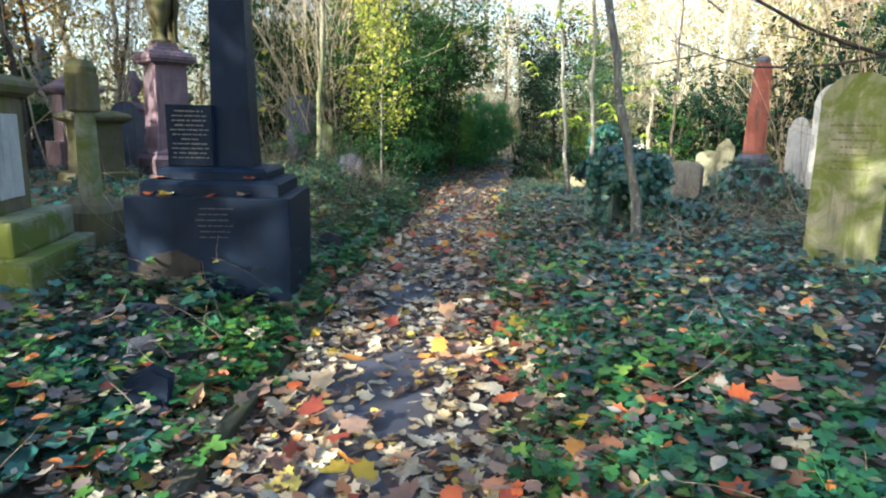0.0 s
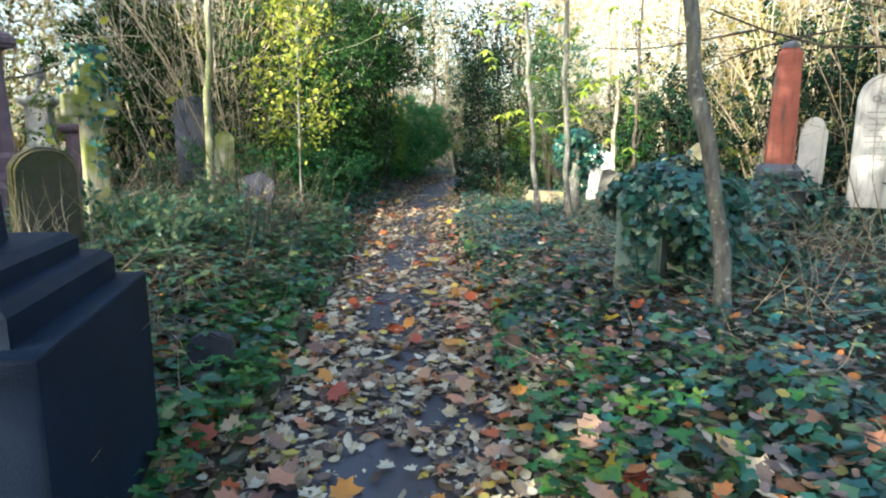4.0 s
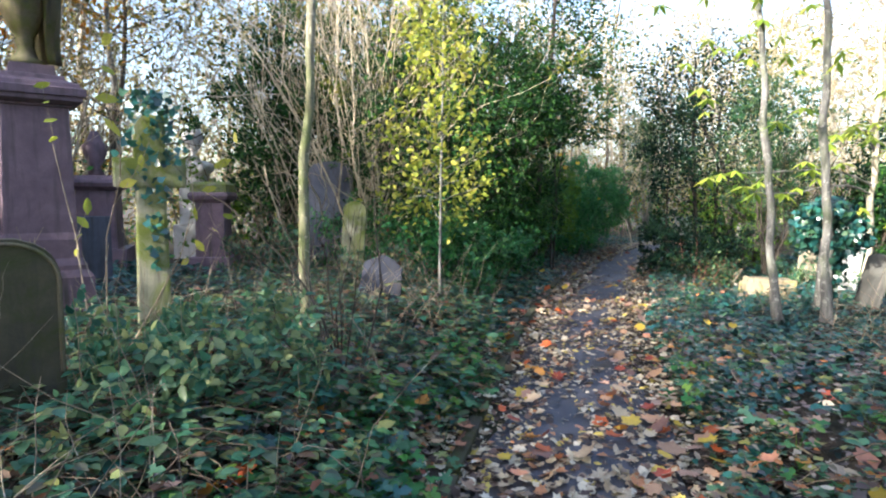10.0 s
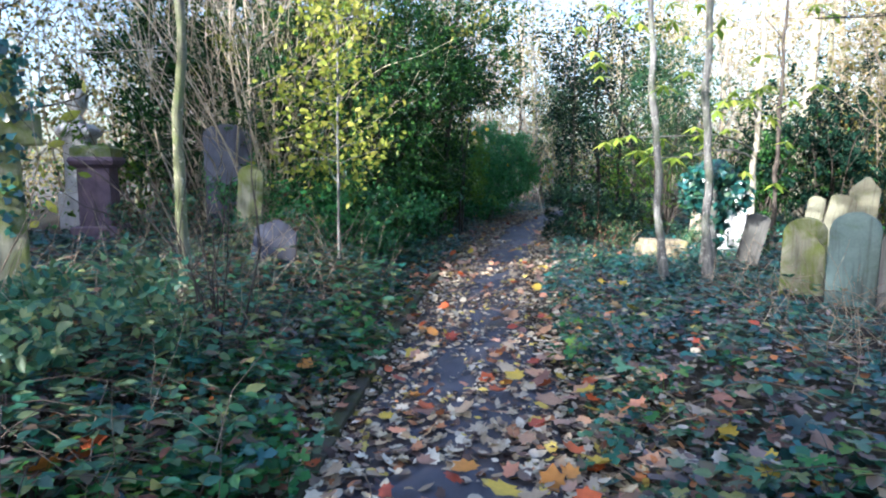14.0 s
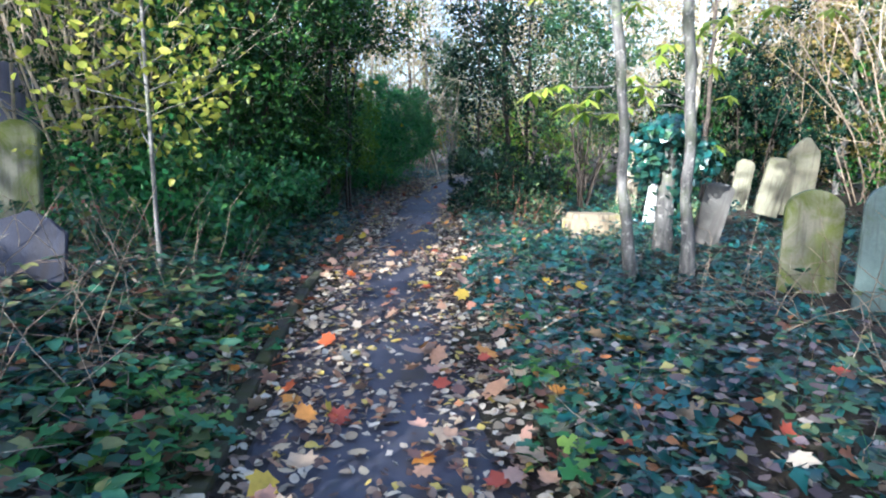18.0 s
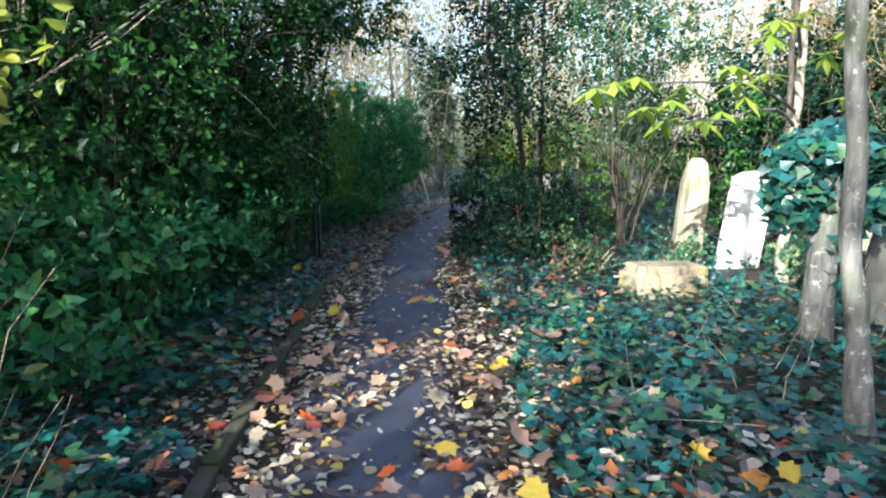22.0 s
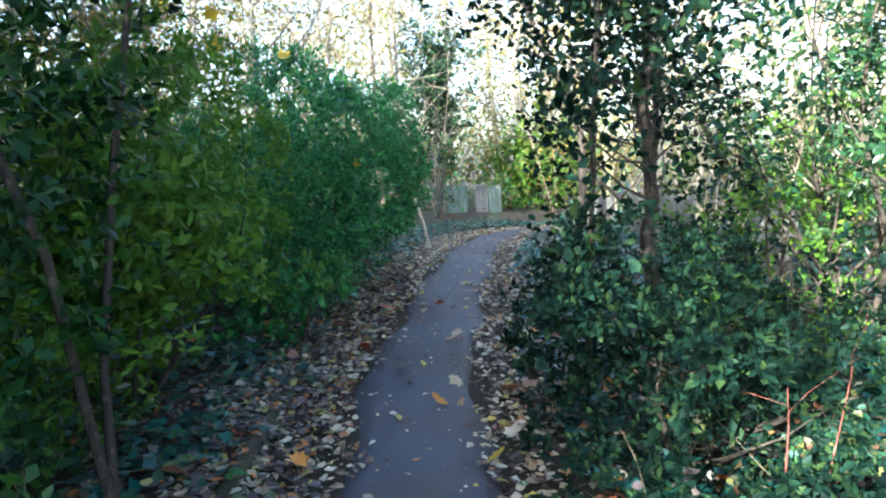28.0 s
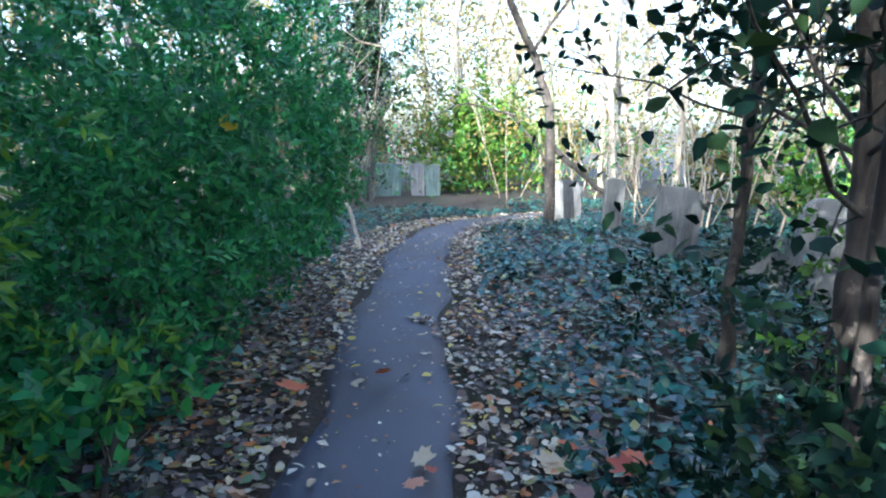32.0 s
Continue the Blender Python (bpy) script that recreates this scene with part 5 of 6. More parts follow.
# sunlight on this holly is put in by the olive leaf colour
leafy_bush("holly_bush", "loose holly bush with leaves coloured as if sunlit", (1.75, 20.5, 0.75), (0.8, 0.75, 1.05), 70, 7, HEDGE_OLIVE, (0.035, 0.07), S_DIA, 42, 0.24, 0.4, 150, 7, stems=9)
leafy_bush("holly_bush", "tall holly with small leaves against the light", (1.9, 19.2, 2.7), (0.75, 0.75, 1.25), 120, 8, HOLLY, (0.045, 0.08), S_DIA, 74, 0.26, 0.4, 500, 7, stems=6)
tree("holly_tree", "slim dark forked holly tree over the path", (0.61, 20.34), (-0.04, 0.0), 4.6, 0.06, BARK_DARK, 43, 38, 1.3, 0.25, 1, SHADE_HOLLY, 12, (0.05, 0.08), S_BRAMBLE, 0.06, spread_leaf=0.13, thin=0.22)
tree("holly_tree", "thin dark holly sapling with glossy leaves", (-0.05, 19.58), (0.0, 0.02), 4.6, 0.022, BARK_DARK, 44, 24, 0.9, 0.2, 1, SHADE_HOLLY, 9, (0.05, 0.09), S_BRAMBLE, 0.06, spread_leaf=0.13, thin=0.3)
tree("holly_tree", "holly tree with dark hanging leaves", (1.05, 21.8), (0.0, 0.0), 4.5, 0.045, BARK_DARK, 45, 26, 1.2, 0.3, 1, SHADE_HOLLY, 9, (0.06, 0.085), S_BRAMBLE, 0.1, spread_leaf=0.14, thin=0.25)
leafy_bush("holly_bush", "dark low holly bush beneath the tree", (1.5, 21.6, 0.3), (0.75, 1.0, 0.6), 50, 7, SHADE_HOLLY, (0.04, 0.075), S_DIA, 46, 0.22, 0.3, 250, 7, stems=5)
coppice("bare_shrub", "arching bare shrub with grey twigs", (5.9, 13.4), 12, 3.4, 1.1, TWIG, 28, 0.014, kids=5)
coppice("bare_shrub", "arching bare shrub with grey twigs", (4.9, 9.6), 9, 3.0, 1.0, TWIG, 29, 0.013, kids=5)
bush("evergreen_bush", "dark evergreen bush beneath the orange tree", (-10.0, 10.9, 1.5), (1.3, 1.4, 1.7), 6000, SHADED_HEDGE, (0.08, 0.15), S_DIA, 71, skin=0.8)
for k, (x, y) in enumerate(((10.2, 8.5), (9.6, 13.5), (10.6, 17.5), (9.4, 20.8), (8.6, 24.5))):
    bush("holm_oak", "broad evergreen tree closing the view beyond the graves", (x, y, 3.2), (1.9, 2.0, 2.9), 5200, (SHADED_HEDGE, WOODLEAF, HOLLY)[k % 3], (0.12, 0.22), S_DIA, 170 + k, 0.4, 8, BARK_DARK, 0.8, "tree", 0.5)
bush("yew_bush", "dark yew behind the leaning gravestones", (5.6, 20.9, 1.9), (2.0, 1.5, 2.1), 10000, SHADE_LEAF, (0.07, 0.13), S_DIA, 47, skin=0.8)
bush("holly_bush", "tall loose holly beside the pale gravestones", (2.15, 20.4, 1.9), (0.85, 0.8, 1.6), 8000, HOLLY, (0.045, 0.085), S_THIN, 69, 0.4, 9, skin=0.95, gap_at=0.35)
bush("yew_bush", "low dark yew behind the white gravestone", (4.2, 20.9, 1.5), (1.2, 1.1, 1.7), 9000, SHADED_HEDGE, (0.06, 0.11), S_DIA, 70, 0.4, skin=0.8)
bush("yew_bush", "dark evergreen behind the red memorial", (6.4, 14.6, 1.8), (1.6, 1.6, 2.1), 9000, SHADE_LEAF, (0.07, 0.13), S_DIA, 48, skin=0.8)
bush("yew_bush", "dark ragged evergreen beyond the white gravestones", (7.6, 10.6, 1.7), (1.5, 2.2, 2.0), 8000, SHADED_HEDGE, (0.08, 0.15), S_DIA, 68, 0.4, skin=0.8)
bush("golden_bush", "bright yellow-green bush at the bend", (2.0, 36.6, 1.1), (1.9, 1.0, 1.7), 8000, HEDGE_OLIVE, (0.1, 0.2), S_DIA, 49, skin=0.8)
tree("holly_tree", "tall evergreen holly leaning over the path", (-2.5, 17.8), (0.06, 0.0), 6.6, 0.07, BARK_DARK, 67, 40, 1.5, 0.4, 1, SHADED_HEDGE, 20, (0.06, 0.1), S_DIA, 0.0, split=False, spread_leaf=0.2, thin=0.22)
g = thing("tree", "leaning grey-brown tree at the bend with a broken low limb", "tree", 1.8, 28.2, float(ground(1.8, 28.2)))
for pts, r0, r1, nm in ((((1.8, 28.2, -0.2), (1.78, 28.2, 1.0), (1.74, 28.2, 1.9), (1.5, 28.2, 2.6), (1.1, 28.1, 3.3), (0.6, 28.0, 4.3), (0.3, 28.0, 5.6)), 0.1, 0.035, "trunk"), (((1.78, 28.2, 1.3), (2.25, 28.0, 0.85), (2.7, 27.9, 0.5), (2.9, 27.9, 0.1)), 0.05, 0.03, "limb"),
                        (((1.74, 28.2, 1.0), (1.1, 28.1, 1.75), (0.4, 27.9, 1.9), (-0.1, 27.8, 1.7)), 0.022, 0.006, "branch"), (((1.45, 28.2, 2.7), (1.9, 28.0, 3.4), (2.1, 27.9, 4.4)), 0.035, 0.01, "branch")):
    # dark bark stands in for the shade on this grey-brown tree
    limb_to(g, pts, r0, r1, BARK_DARK, nm)
tr = np.random.default_rng(50)
for q in ((1.1, 28.1, 3.3), (0.6, 28.0, 4.3), (1.6, 28.2, 2.3), (2.0, 27.9, 4.0), (0.9, 28.0, 1.8)):
    lines = []
    grow(tr, lines, [], np.array(q) - (1.8, 28.2, float(ground(1.8, 28.2))), (tr.normal(-0.2, 0.6), tr.normal(0, 0.5), tr.normal(0.4, 0.4)), 1.6, 0.014, 1, 0.15, 0.0, 4, 5, 0.5, 0.6)
    v, f = tubes(lines, 4)
    np_part("twig", v, f, BARK_PALE, g)


# ivy-covered tomb and stump
def ivy_mound(name, label, x, y, radii, cz, count, seed, stone=None, shape=S_IVY, size=(0.06, 0.11)):
    r = np.random.default_rng(seed)
    z0 = float(ground(x, y))
    g = thing(name, label, "ivy", x, y, z0)
    d = r.normal(size=(count, 3))
    d /= np.linalg.norm(d, axis=1, keepdims=True)
    d[:, 2] = np.abs(d[:, 2]) * np.where(r.random(count) < 0.75, 1, -0.6)
    k = 1 + 0.16 * np.sin(d[:, 0] * 5 + seed) * np.sin(d[:, 1] * 6 + seed) + r.normal(0, 0.07, count)
    p = d * k[:, None] * np.array(radii) + [0, 0, cz]
    keep = p[:, 2] > 0.02
    p, d = p[keep], d[keep]
    v, f = scatter(p, d * 1.1 + r.normal(0, 0.5, d.shape) + [0, 0, 0.3], r.uniform(size[0], size[1], len(p)), shape)
    stuff_part("foliage", v, f, IVY, g)
    if stone:
        stone(g)
    return g


def tomb_stone(g):
    p = part("stone", slab_bm(outline("flatround", 0.36, 0.84), 0.3, 0.02, 0.01, 4), AQUA_STONE, g, "grey-green stone showing through the ivy")
    p.matrix_basis = pose(-0.22, -0.05, -0.05, 0, 0, -25)
    r = np.random.default_rng(54)
    q = np.stack([r.uniform(-0.2, 0.5, 1300), r.uniform(-0.42, 0.4, 1300), r.uniform(0.02, 0.8, 1300)], -1)
    q = q[(q[:, 0] + q[:, 1] * 0.3 > -0.06 * (q[:, 2] < 0.4))]
    v, f = scatter(q, r.normal(0, 0.6, q.shape) + [0.3, -0.9, 0.3], r.uniform(0.06, 0.11, len(q)), S_IVY)
    w = np.stack([r.choice([-0.36, -0.2, -0.27], 150) + r.normal(0, 0.025, 150), np.full(150, -0.3), r.uniform(0.05, 0.8, 150)], -1)
    w[:, 1] += (w[:, 0] + 0.2) * -0.45 + r.normal(0, 0.02, 150)
    q = np.concatenate([q, w])
    v, f = scatter(q, r.normal(0, 0.6, q.shape) + [0.1, -0.9, 0.3], r.uniform(0.05, 0.1, len(q)), S_IVY)
    stuff_part("skirt", v, f, IVY, g, "ivy hanging down the side")


ivy_mound("ivy_tomb", "squat gravestone smothered in dark ivy", 2.1, 7.95, (0.46, 0.42, 0.34), 0.62, 2700, 51, tomb_stone, size=(0.045, 0.085))


def stump(g):
    part("stump", stack_bm([(0.13, -0.05), (0.1, 0.4), (0.09, 1.0), (0.07, 1.5)], False, 9), BARK_PALE, g, "pale broken trunk", True)


gs = ivy_mound("ivy_stump", "broken tree stump crowned with ivy", 2.05, 14.7, (0.28, 0.28, 0.2), 1.36, 480, 53, stump)
for k, (dx, dy, dz, rad3, cnt) in enumerate(((-0.22, 0.0, 1.15, (0.2, 0.22, 0.32), 380), (0.24, -0.1, 1.1, (0.24, 0.2, 0.24), 320), (0.08, 0.05, 0.7, (0.16, 0.16, 0.4), 260))):
    r = np.random.default_rng(150 + k)
    d = r.normal(size=(cnt, 3))
    d /= np.linalg.norm(d, axis=1, keepdims=True)
    v, f = scatter(d * r.uniform(0.5, 1.15, (cnt, 1)) * rad3 + [dx, dy, dz], d + r.normal(0, 0.6, d.shape) + [0, 0, 0.3], r.uniform(0.06, 0.11, cnt), S_IVY)
    stuff_part("ivy_trail", v, f, IVY, gs, "ivy trailing down the stump")


for k, (x, y, z, rx) in enumerate(((-4.3, 13.75, 0.75, 0.8), (-5.3, 13.0, 0.7, 0.75), (-3.25, 13.4, 0.65, 0.7), (-3.0, 12.3, 0.5, 0.45))):
    bush("bramble_bush", "dark tangle of brambles under the bare stems", (x, y, z), (rx, 0.65, 0.6), 2200, (HEDGE, BRAMBLE)[k % 2], (0.05, 0.1), S_KITE, 160 + k, 0.4, 8, TWIG, 0.8, gap_at=0.5)
leafy_bush("bramble_bush", "pale green bramble bush in front of the cross", (-2.35, 8.2, 0.5), (0.6, 0.6, 0.34), 46, 7, PALE_BRAMBLE, (0.055, 0.095), S_BRAMBLE, 55, 0.2, 0.35, 150, 5, stems=10, open_leaf=1.4)
g = thing("sapling", "thin sapling with a few clear yellow leaves", "tree", -2.95, 8.15, float(ground(-2.95, 8.15)))
sy = np.random.default_rng(56)
lines, tips = [], []
for _ in range(3):
    grow(sy, lines, tips, (sy.normal(0, 0.08), sy.normal(0, 0.08), 0), (sy.normal(0, 0.25), sy.normal(0, 0.2), 1), 1.7, 0.008, 1, 0.1, 0.05, 2, 5, 0.5, 0.4)
v, f = tubes(lines, 4)
np_part("stem", v, f, TWIG, g)
tp = np.array([t for t in tips if t[2] > 0.7])[:22]
v, f = scatter(tp, sy.normal(0, 0.6, tp.shape) + [0.3, -0.6, 0.4], sy.uniform(0.08, 0.13, len(tp)), S_OVAL)
stuff_part("crown", v, f, YELLOW, g, "clear yellow leaves")
ivy_mound("ivy_mound", "ivy sprawling beside the smothered gravestone", 2.75, 8.2, (0.5, 0.45, 0.26), 0.12, 600, 59)
for k, (x, y, rx) in enumerate(((2.2, 17.75, 0.32), (1.0, 17.35, 0.38), (3.25, 17.3, 0.35), (0.75, 18.3, 0.4))):
    bush("bramble_bush", "small sunlit bramble in front of the graves", (x, y, 0.16), (rx, 0.3, 0.3), 900, (PALE_BRAMBLE, BRAMBLE)[k % 2], (0.035, 0.07), S_HERB, 180 + k, 0.4, 4, TWIG, 0.9)
# ivy round the foot of the red memorial
ivy_mound("ivy_mound", "ivy heaped round the foot of the memorial", 4.25, 11.15, (0.62, 0.45, 0.5), 0.28, 1100, 57)
ivy_mound("ivy_mound", "ivy heaped between the white gravestones", 5.1, 11.4, (0.8, 0.6, 0.28), 0.12, 700, 58)


# ---- woods all round ----
wr = np.random.default_rng(77)


def sun_lane(x, y):
    """A gap made in the trees to let the low sun onto the white gravestones."""
    dx, dy = x - 2.3, y - 16.8
    return -0.555 * dx - 0.832 * dy > 11 and -2.7 < 0.832 * dx - 0.555 * dy < 1.0


def view_strip(x, y):
    """The line of view from the camera to the white monument, kept clear of growth."""
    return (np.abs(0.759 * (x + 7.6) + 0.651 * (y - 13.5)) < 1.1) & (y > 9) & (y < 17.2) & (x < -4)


LABELS = ("bare winter-grey tree in the woods", "woodland tree with thinning autumn leaves", "woodland tree with orange autumn leaves")
i = 0
for a in np.linspace(0, 2 * math.pi, 46, endpoint=False):
    for ring in (0, 1):
        d = (17 + 11 * ring) * wr.uniform(0.85, 1.25)
        aa = a + wr.uniform(-0.06, 0.06)
        x, y = -0.5 + 0.85 * d * math.sin(aa), 15 + 1.35 * d * math.cos(aa)
        if near_path(x, y) < 2.5 and y < 34:
            continue
        i += 1
        if sun_lane(x, y):
            continue
        kind = 2 if x < -8 and 4 < y < 13 and i % 2 else (0, 1, 1, 0)[i % 4]
        r = np.random.default_rng(300 + i)
        h = wr.uniform(8, 13)
        tree("tree", LABELS[kind], (x, y), (r.normal(0, 0.06), r.normal(0, 0.06)), h, wr.uniform(0.07, 0.17), (BARK_DARK, BARK_MOSS, BARK_SUN, BARK_SUN)[int(r.random() * 4)], 300 + i, 7 if ring == 0 else 9, 0.3 * h, 0.15, 2 - ring, (None, WOODLEAF, ORANGE)[kind], 6, (0.12, 0.24), S_DIA, 0.0, 0.1, 3, 0.3, 6, False, 0.3, 4.5)

# unseen dense-crowned trees added on the sunny side to shade the first graves
sr = np.random.default_rng(78)
for k in range(12):
    x, y = -17 + 21 * (k + 0.5) / 12, sr.uniform(-13, -4.5)
    if sun_lane(x, y):
        continue
    tree("shade_tree", "unseen broad oak added behind the start for shade", (x, y), (sr.normal(0, 0.03), sr.normal(0, 0.03)), sr.uniform(8, 11.5), 0.18, BARK_DARK, 400 + k, 20, 3.0, 0.25, 1, HOLLY, 4, (0.16, 0.3), S_DIA, 0.0, 0.05, 3, 0.3, 6, False, 0.5)

# more unseen oaks, each set where its crown shades certain gravestones
for k, (x, y, h) in enumerate(((-5.6, 0.4, 9.2), (-4.0, -1.4, 9.6), (-2.2, -2.6, 9.0), (-0.4, -4.0, 8.5), (-8.4, -1.1, 7.4))):
    tree("shade_tree", "unseen dense oak added to shade the gravestones", (x, y), (0.0, 0.0), h, 0.16, BARK_DARK, 420 + k, 22, 2.2, (0.58, 0.4, 0.4, 0.4, 0.4)[k], 1, HOLLY, (9, 17, 14, 5, 3)[k], (0.16, 0.3), S_DIA, 0.0, 0.05, 3, 0.3, 6, False, 0.5)
# lower oaks out of view to the side, added to shade the banks
for k in range(12):
    x, y = sr.uniform(-16, -9.5), -3 + 10.5 * (k + 0.5) / 12
    if sun_lane(x, y):
        continue
    tree("shade_tree", "unseen oak added to one side for shade", (x, y), (sr.normal(0, 0.03), sr.normal(0, 0.03)), sr.uniform(5.4, 6.5), 0.16, BARK_DARK, 430 + k, 20, 2.6, 0.3, 1, HOLLY, 5, (0.16, 0.32), S_DIA, 0.0, 0.05, 3, 0.3, 6, False, 0.55)
for k, (x, y, h) in enumerate(((9.0, 16.5, 8), (8.2, 22.5, 8), (10.5, 12.0, 8), (9.5, 7.5, 7), (-5.0, 29.5, 8), (-2.2, 39, 9), (2.4, 40, 9), (6, 36, 9), (-7.5, 25, 8), (-9.5, 20.5, 8), (-11, 15.5, 7.5))):
    tree("tree", "woodland tree thick with small twigs", (x, y), (sr.normal(0, 0.05), sr.normal(0, 0.05)), h, 0.1, BARK_PALE, 450 + k, 16, 2.4, 0.15, 2, WOODLEAF, 4, (0.08, 0.17), S_DIA, 0.0, 0.08, 3, 0.3, 6, False, 0.35, 3.0)

for k, (x, y, h) in enumerate(((-8.6, 17.5, 6.5), (-10.5, 14.5, 7), (-9.8, 19.5, 7.5), (-9.0, 10.3, 5.2), (-10.4, 12.2, 5.8))):
    tree("tree", ("small woodland tree in thin yellowing leaf" if k < 3 else "small woodland tree in full orange-brown leaf"), (x, y), (sr.normal(0, 0.04), sr.normal(0, 0.04)), h, 0.08, BARK_DARK, 480 + k, 14, 2.2, 0.35, 2, (WOODLEAF if k < 3 else ORANGE), (3 if k < 3 else 9), (0.08, 0.15), S_DIA, 0.0, 0.08, 3, 0.3, 6, False, 0.3, 3.0, 0.35)

SPOTS = []
for n, xr, yr in ((24, (-15, -8.2), (0, 30)), (22, (6.8, 12.5), (1, 30)), (20, (-12, 12), (38, 47)), (5, (-13, 13), (-13, -9)), (6, (-9, -5.5), (20, 33)), (4, (5.5, 9), (24, 34))):
    for k in range(n):
        if xr[1] - xr[0] > yr[1] - yr[0]:
            SPOTS.append((xr[0] + (xr[1] - xr[0]) * (k + wr.uniform(0.2, 0.8)) / n, wr.uniform(*yr)))
        else:
            SPOTS.append((wr.uniform(*xr), yr[0] + (yr[1] - yr[0]) * (k + wr.uniform(0.2, 0.8)) / n))
KINDS = ((SHADED_HEDGE, "dark evergreen bush in the woods", (0.09, 0.17)), (WOODLEAF, "yellowing bush in the woods", (0.09, 0.18)), (HOLLY, "grey-green holly bush in the woods", (0.08, 0.15)), (HEDGE_OLIVE, "olive green bush in the woods", (0.08, 0.16)), (WOODLEAF, "thin autumn bush in the woods", (0.09, 0.18)))
for i, (x, y) in enumerate(SPOTS):
    if view_strip(x, y):
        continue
    m, lab, sz = KINDS[i % 5]
    h = wr.uniform(0.9, 2.2)
    bush("woodland_bush", lab, (x, y, h * 0.85), (wr.uniform(1.1, 2.0), wr.uniform(1.1, 2.0), h), 1150, m, sz, S_DIA, 500 + i, 0.35, 4, TWIG, 0.9)


def open_glade(x, y):
    """The lighter clearing beyond the bend, with open sky over it."""
    x, y = np.asarray(x), np.asarray(y)
    return (y > 21) & (x > -3.5) & (x < 1.0 + 0.32 * (y - 14)) & (y < 36)


def thicket(name, label, n, ring, zmax, leaves, size, seed, shape=S_DIA, arc=(0.0, 2 * math.pi), zmin=0.1):
    """Undergrowth that nobody could count, as one piece."""
    r = np.random.default_rng(seed)
    k = max(40, n // 60)
    a = r.uniform(*arc, k)
    d = r.uniform(*ring, k)
    c = np.stack([-0.5 + 0.7 * d * np.sin(a), 15 + 1.3 * d * np.cos(a), r.uniform(zmin, 1, k) ** 1.2 * zmax], -1)
    c = c[(near_path(c[:, 0], c[:, 1]) > 3.2) | (c[:, 1] > 37)]
    c = c[(~open_glade(c[:, 0], c[:, 1]) | (c[:, 2] < 2.0)) & (c[:, 1] > 3) & ~(view_strip(c[:, 0], c[:, 1]) & (c[:, 2] < 3.2))]
    i = r.integers(0, len(c), n)
    p = c[i] + r.normal(0, 1, (n, 3)) * [0.8, 0.8, 0.5]
    p[:, 2] = np.abs(p[:, 2]) + ground(p[:, 0], p[:, 1])
    v, f = scatter(p, r.normal(0, 1, (n, 3)) + [0, 0, 0.6], r.uniform(size[0], size[1], n), shape)
    return tagged(np_part(name, v, f, leaves), label, "undergrowth", kind="stuff")


thicket("undergrowth", "mixed green and yellowing undergrowth among the trees", 60000, (13, 22), 7.0, WOODLEAF, (0.07, 0.15), 81)
thicket("evergreen_undergrowth", "dark evergreen undergrowth behind the graves", 20000, (11, 24), 2.4, HEDGE, (0.07, 0.14), 82)
thicket("far_woods", "far woodland of thinning leaves paled as if sunlit", 46000, (20, 36), 13.0, FAR_LEAF, (0.14, 0.32), 83)


def twig_maze(n, seed):
    r = np.random.default_rng(seed)
    lines = []
    for _ in range(n):
        a, d = r.uniform(0, 6.28), r.uniform(10, 26)
        x, y = -0.5 + 0.7 * d * math.sin(a), 15 + 1.3 * d * math.cos(a)
        if view_strip(x, y) or (near_path(x, y) < 3.0 and y < 37) or (open_glade(x, y) and r.random() < 0.3):
            continue
        z = float(ground(x, y))
        grow(r, lines, [], (x, y, z), (r.normal(0, 0.3), r.normal(0, 0.3), 1), r.uniform(3, 7), r.uniform(0.01, 0.03), 1, 0.12, 0.05, 4, 5, 0.5, 0.55)
    v, f = tubes(lines, 3)
    return tagged(np_part("bare_saplings", v, f, TWIG), "bare saplings and brushwood between the trees", "undergrowth", kind="stuff")


twig_maze(750, 84)


def twig_canopy(n, seed):
    """The far tangle of bare sunlit crowns above the undergrowth."""
    r = np.random.default_rng(seed)
    lines = []
    for _ in range(n):
        a, d = r.uniform(-2.0, 2.0), r.uniform(13, 26)
        p = (-0.5 + 0.7 * d * math.sin(a), 15 + 1.3 * d * math.cos(a), r.uniform(2.5, 9.5))
        if open_glade(p[0], p[1]) and r.random() < 0.4:
            continue
        grow(r, lines, [], p, r.normal(0, 1, 3) + [0, 0, 0.7], r.uniform(1.8, 3.6), r.uniform(0.012, 0.028), 1, 0.2, 0.05, 4, 4, 0.7, 0.6)
    v, f = tubes(lines, 3)
    return tagged(np_part("bare_crowns", v, f, TWIG), "tangled bare crowns of the far woods", "undergrowth", kind="stuff")


twig_canopy(1500, 85)


def high_twigs(n, seed):
    """Fine bare boughs hanging high over the graves, caught by the sun."""
    r = np.random.default_rng(seed)
    lines = []
    for _ in range(n):
        a, d = r.uniform(-1.5, 1.5), r.uniform(8.5, 15)
        p = (-0.5 + 0.75 * d * math.sin(a), 13 + 1.2 * d * math.cos(a), r.uniform(3.6, 8.5))
        if abs(p[0] + 0.5) < 1.5 and p[2] < 4.5:
            continue
        grow(r, lines, [], p, r.normal(0, 1, 3) + [0, 0, 0.5], r.uniform(1.4, 2.8), r.uniform(0.006, 0.014), 1, 0.2, 0.03, 5, 4, 0.7, 0.6)
    v, f = tubes(lines, 3)
    return tagged(np_part("high_twigs", v, f, TWIG_PALE), "fine sunlit bare boughs high over the graves", "undergrowth", kind="stuff")


high_twigs(750, 91)


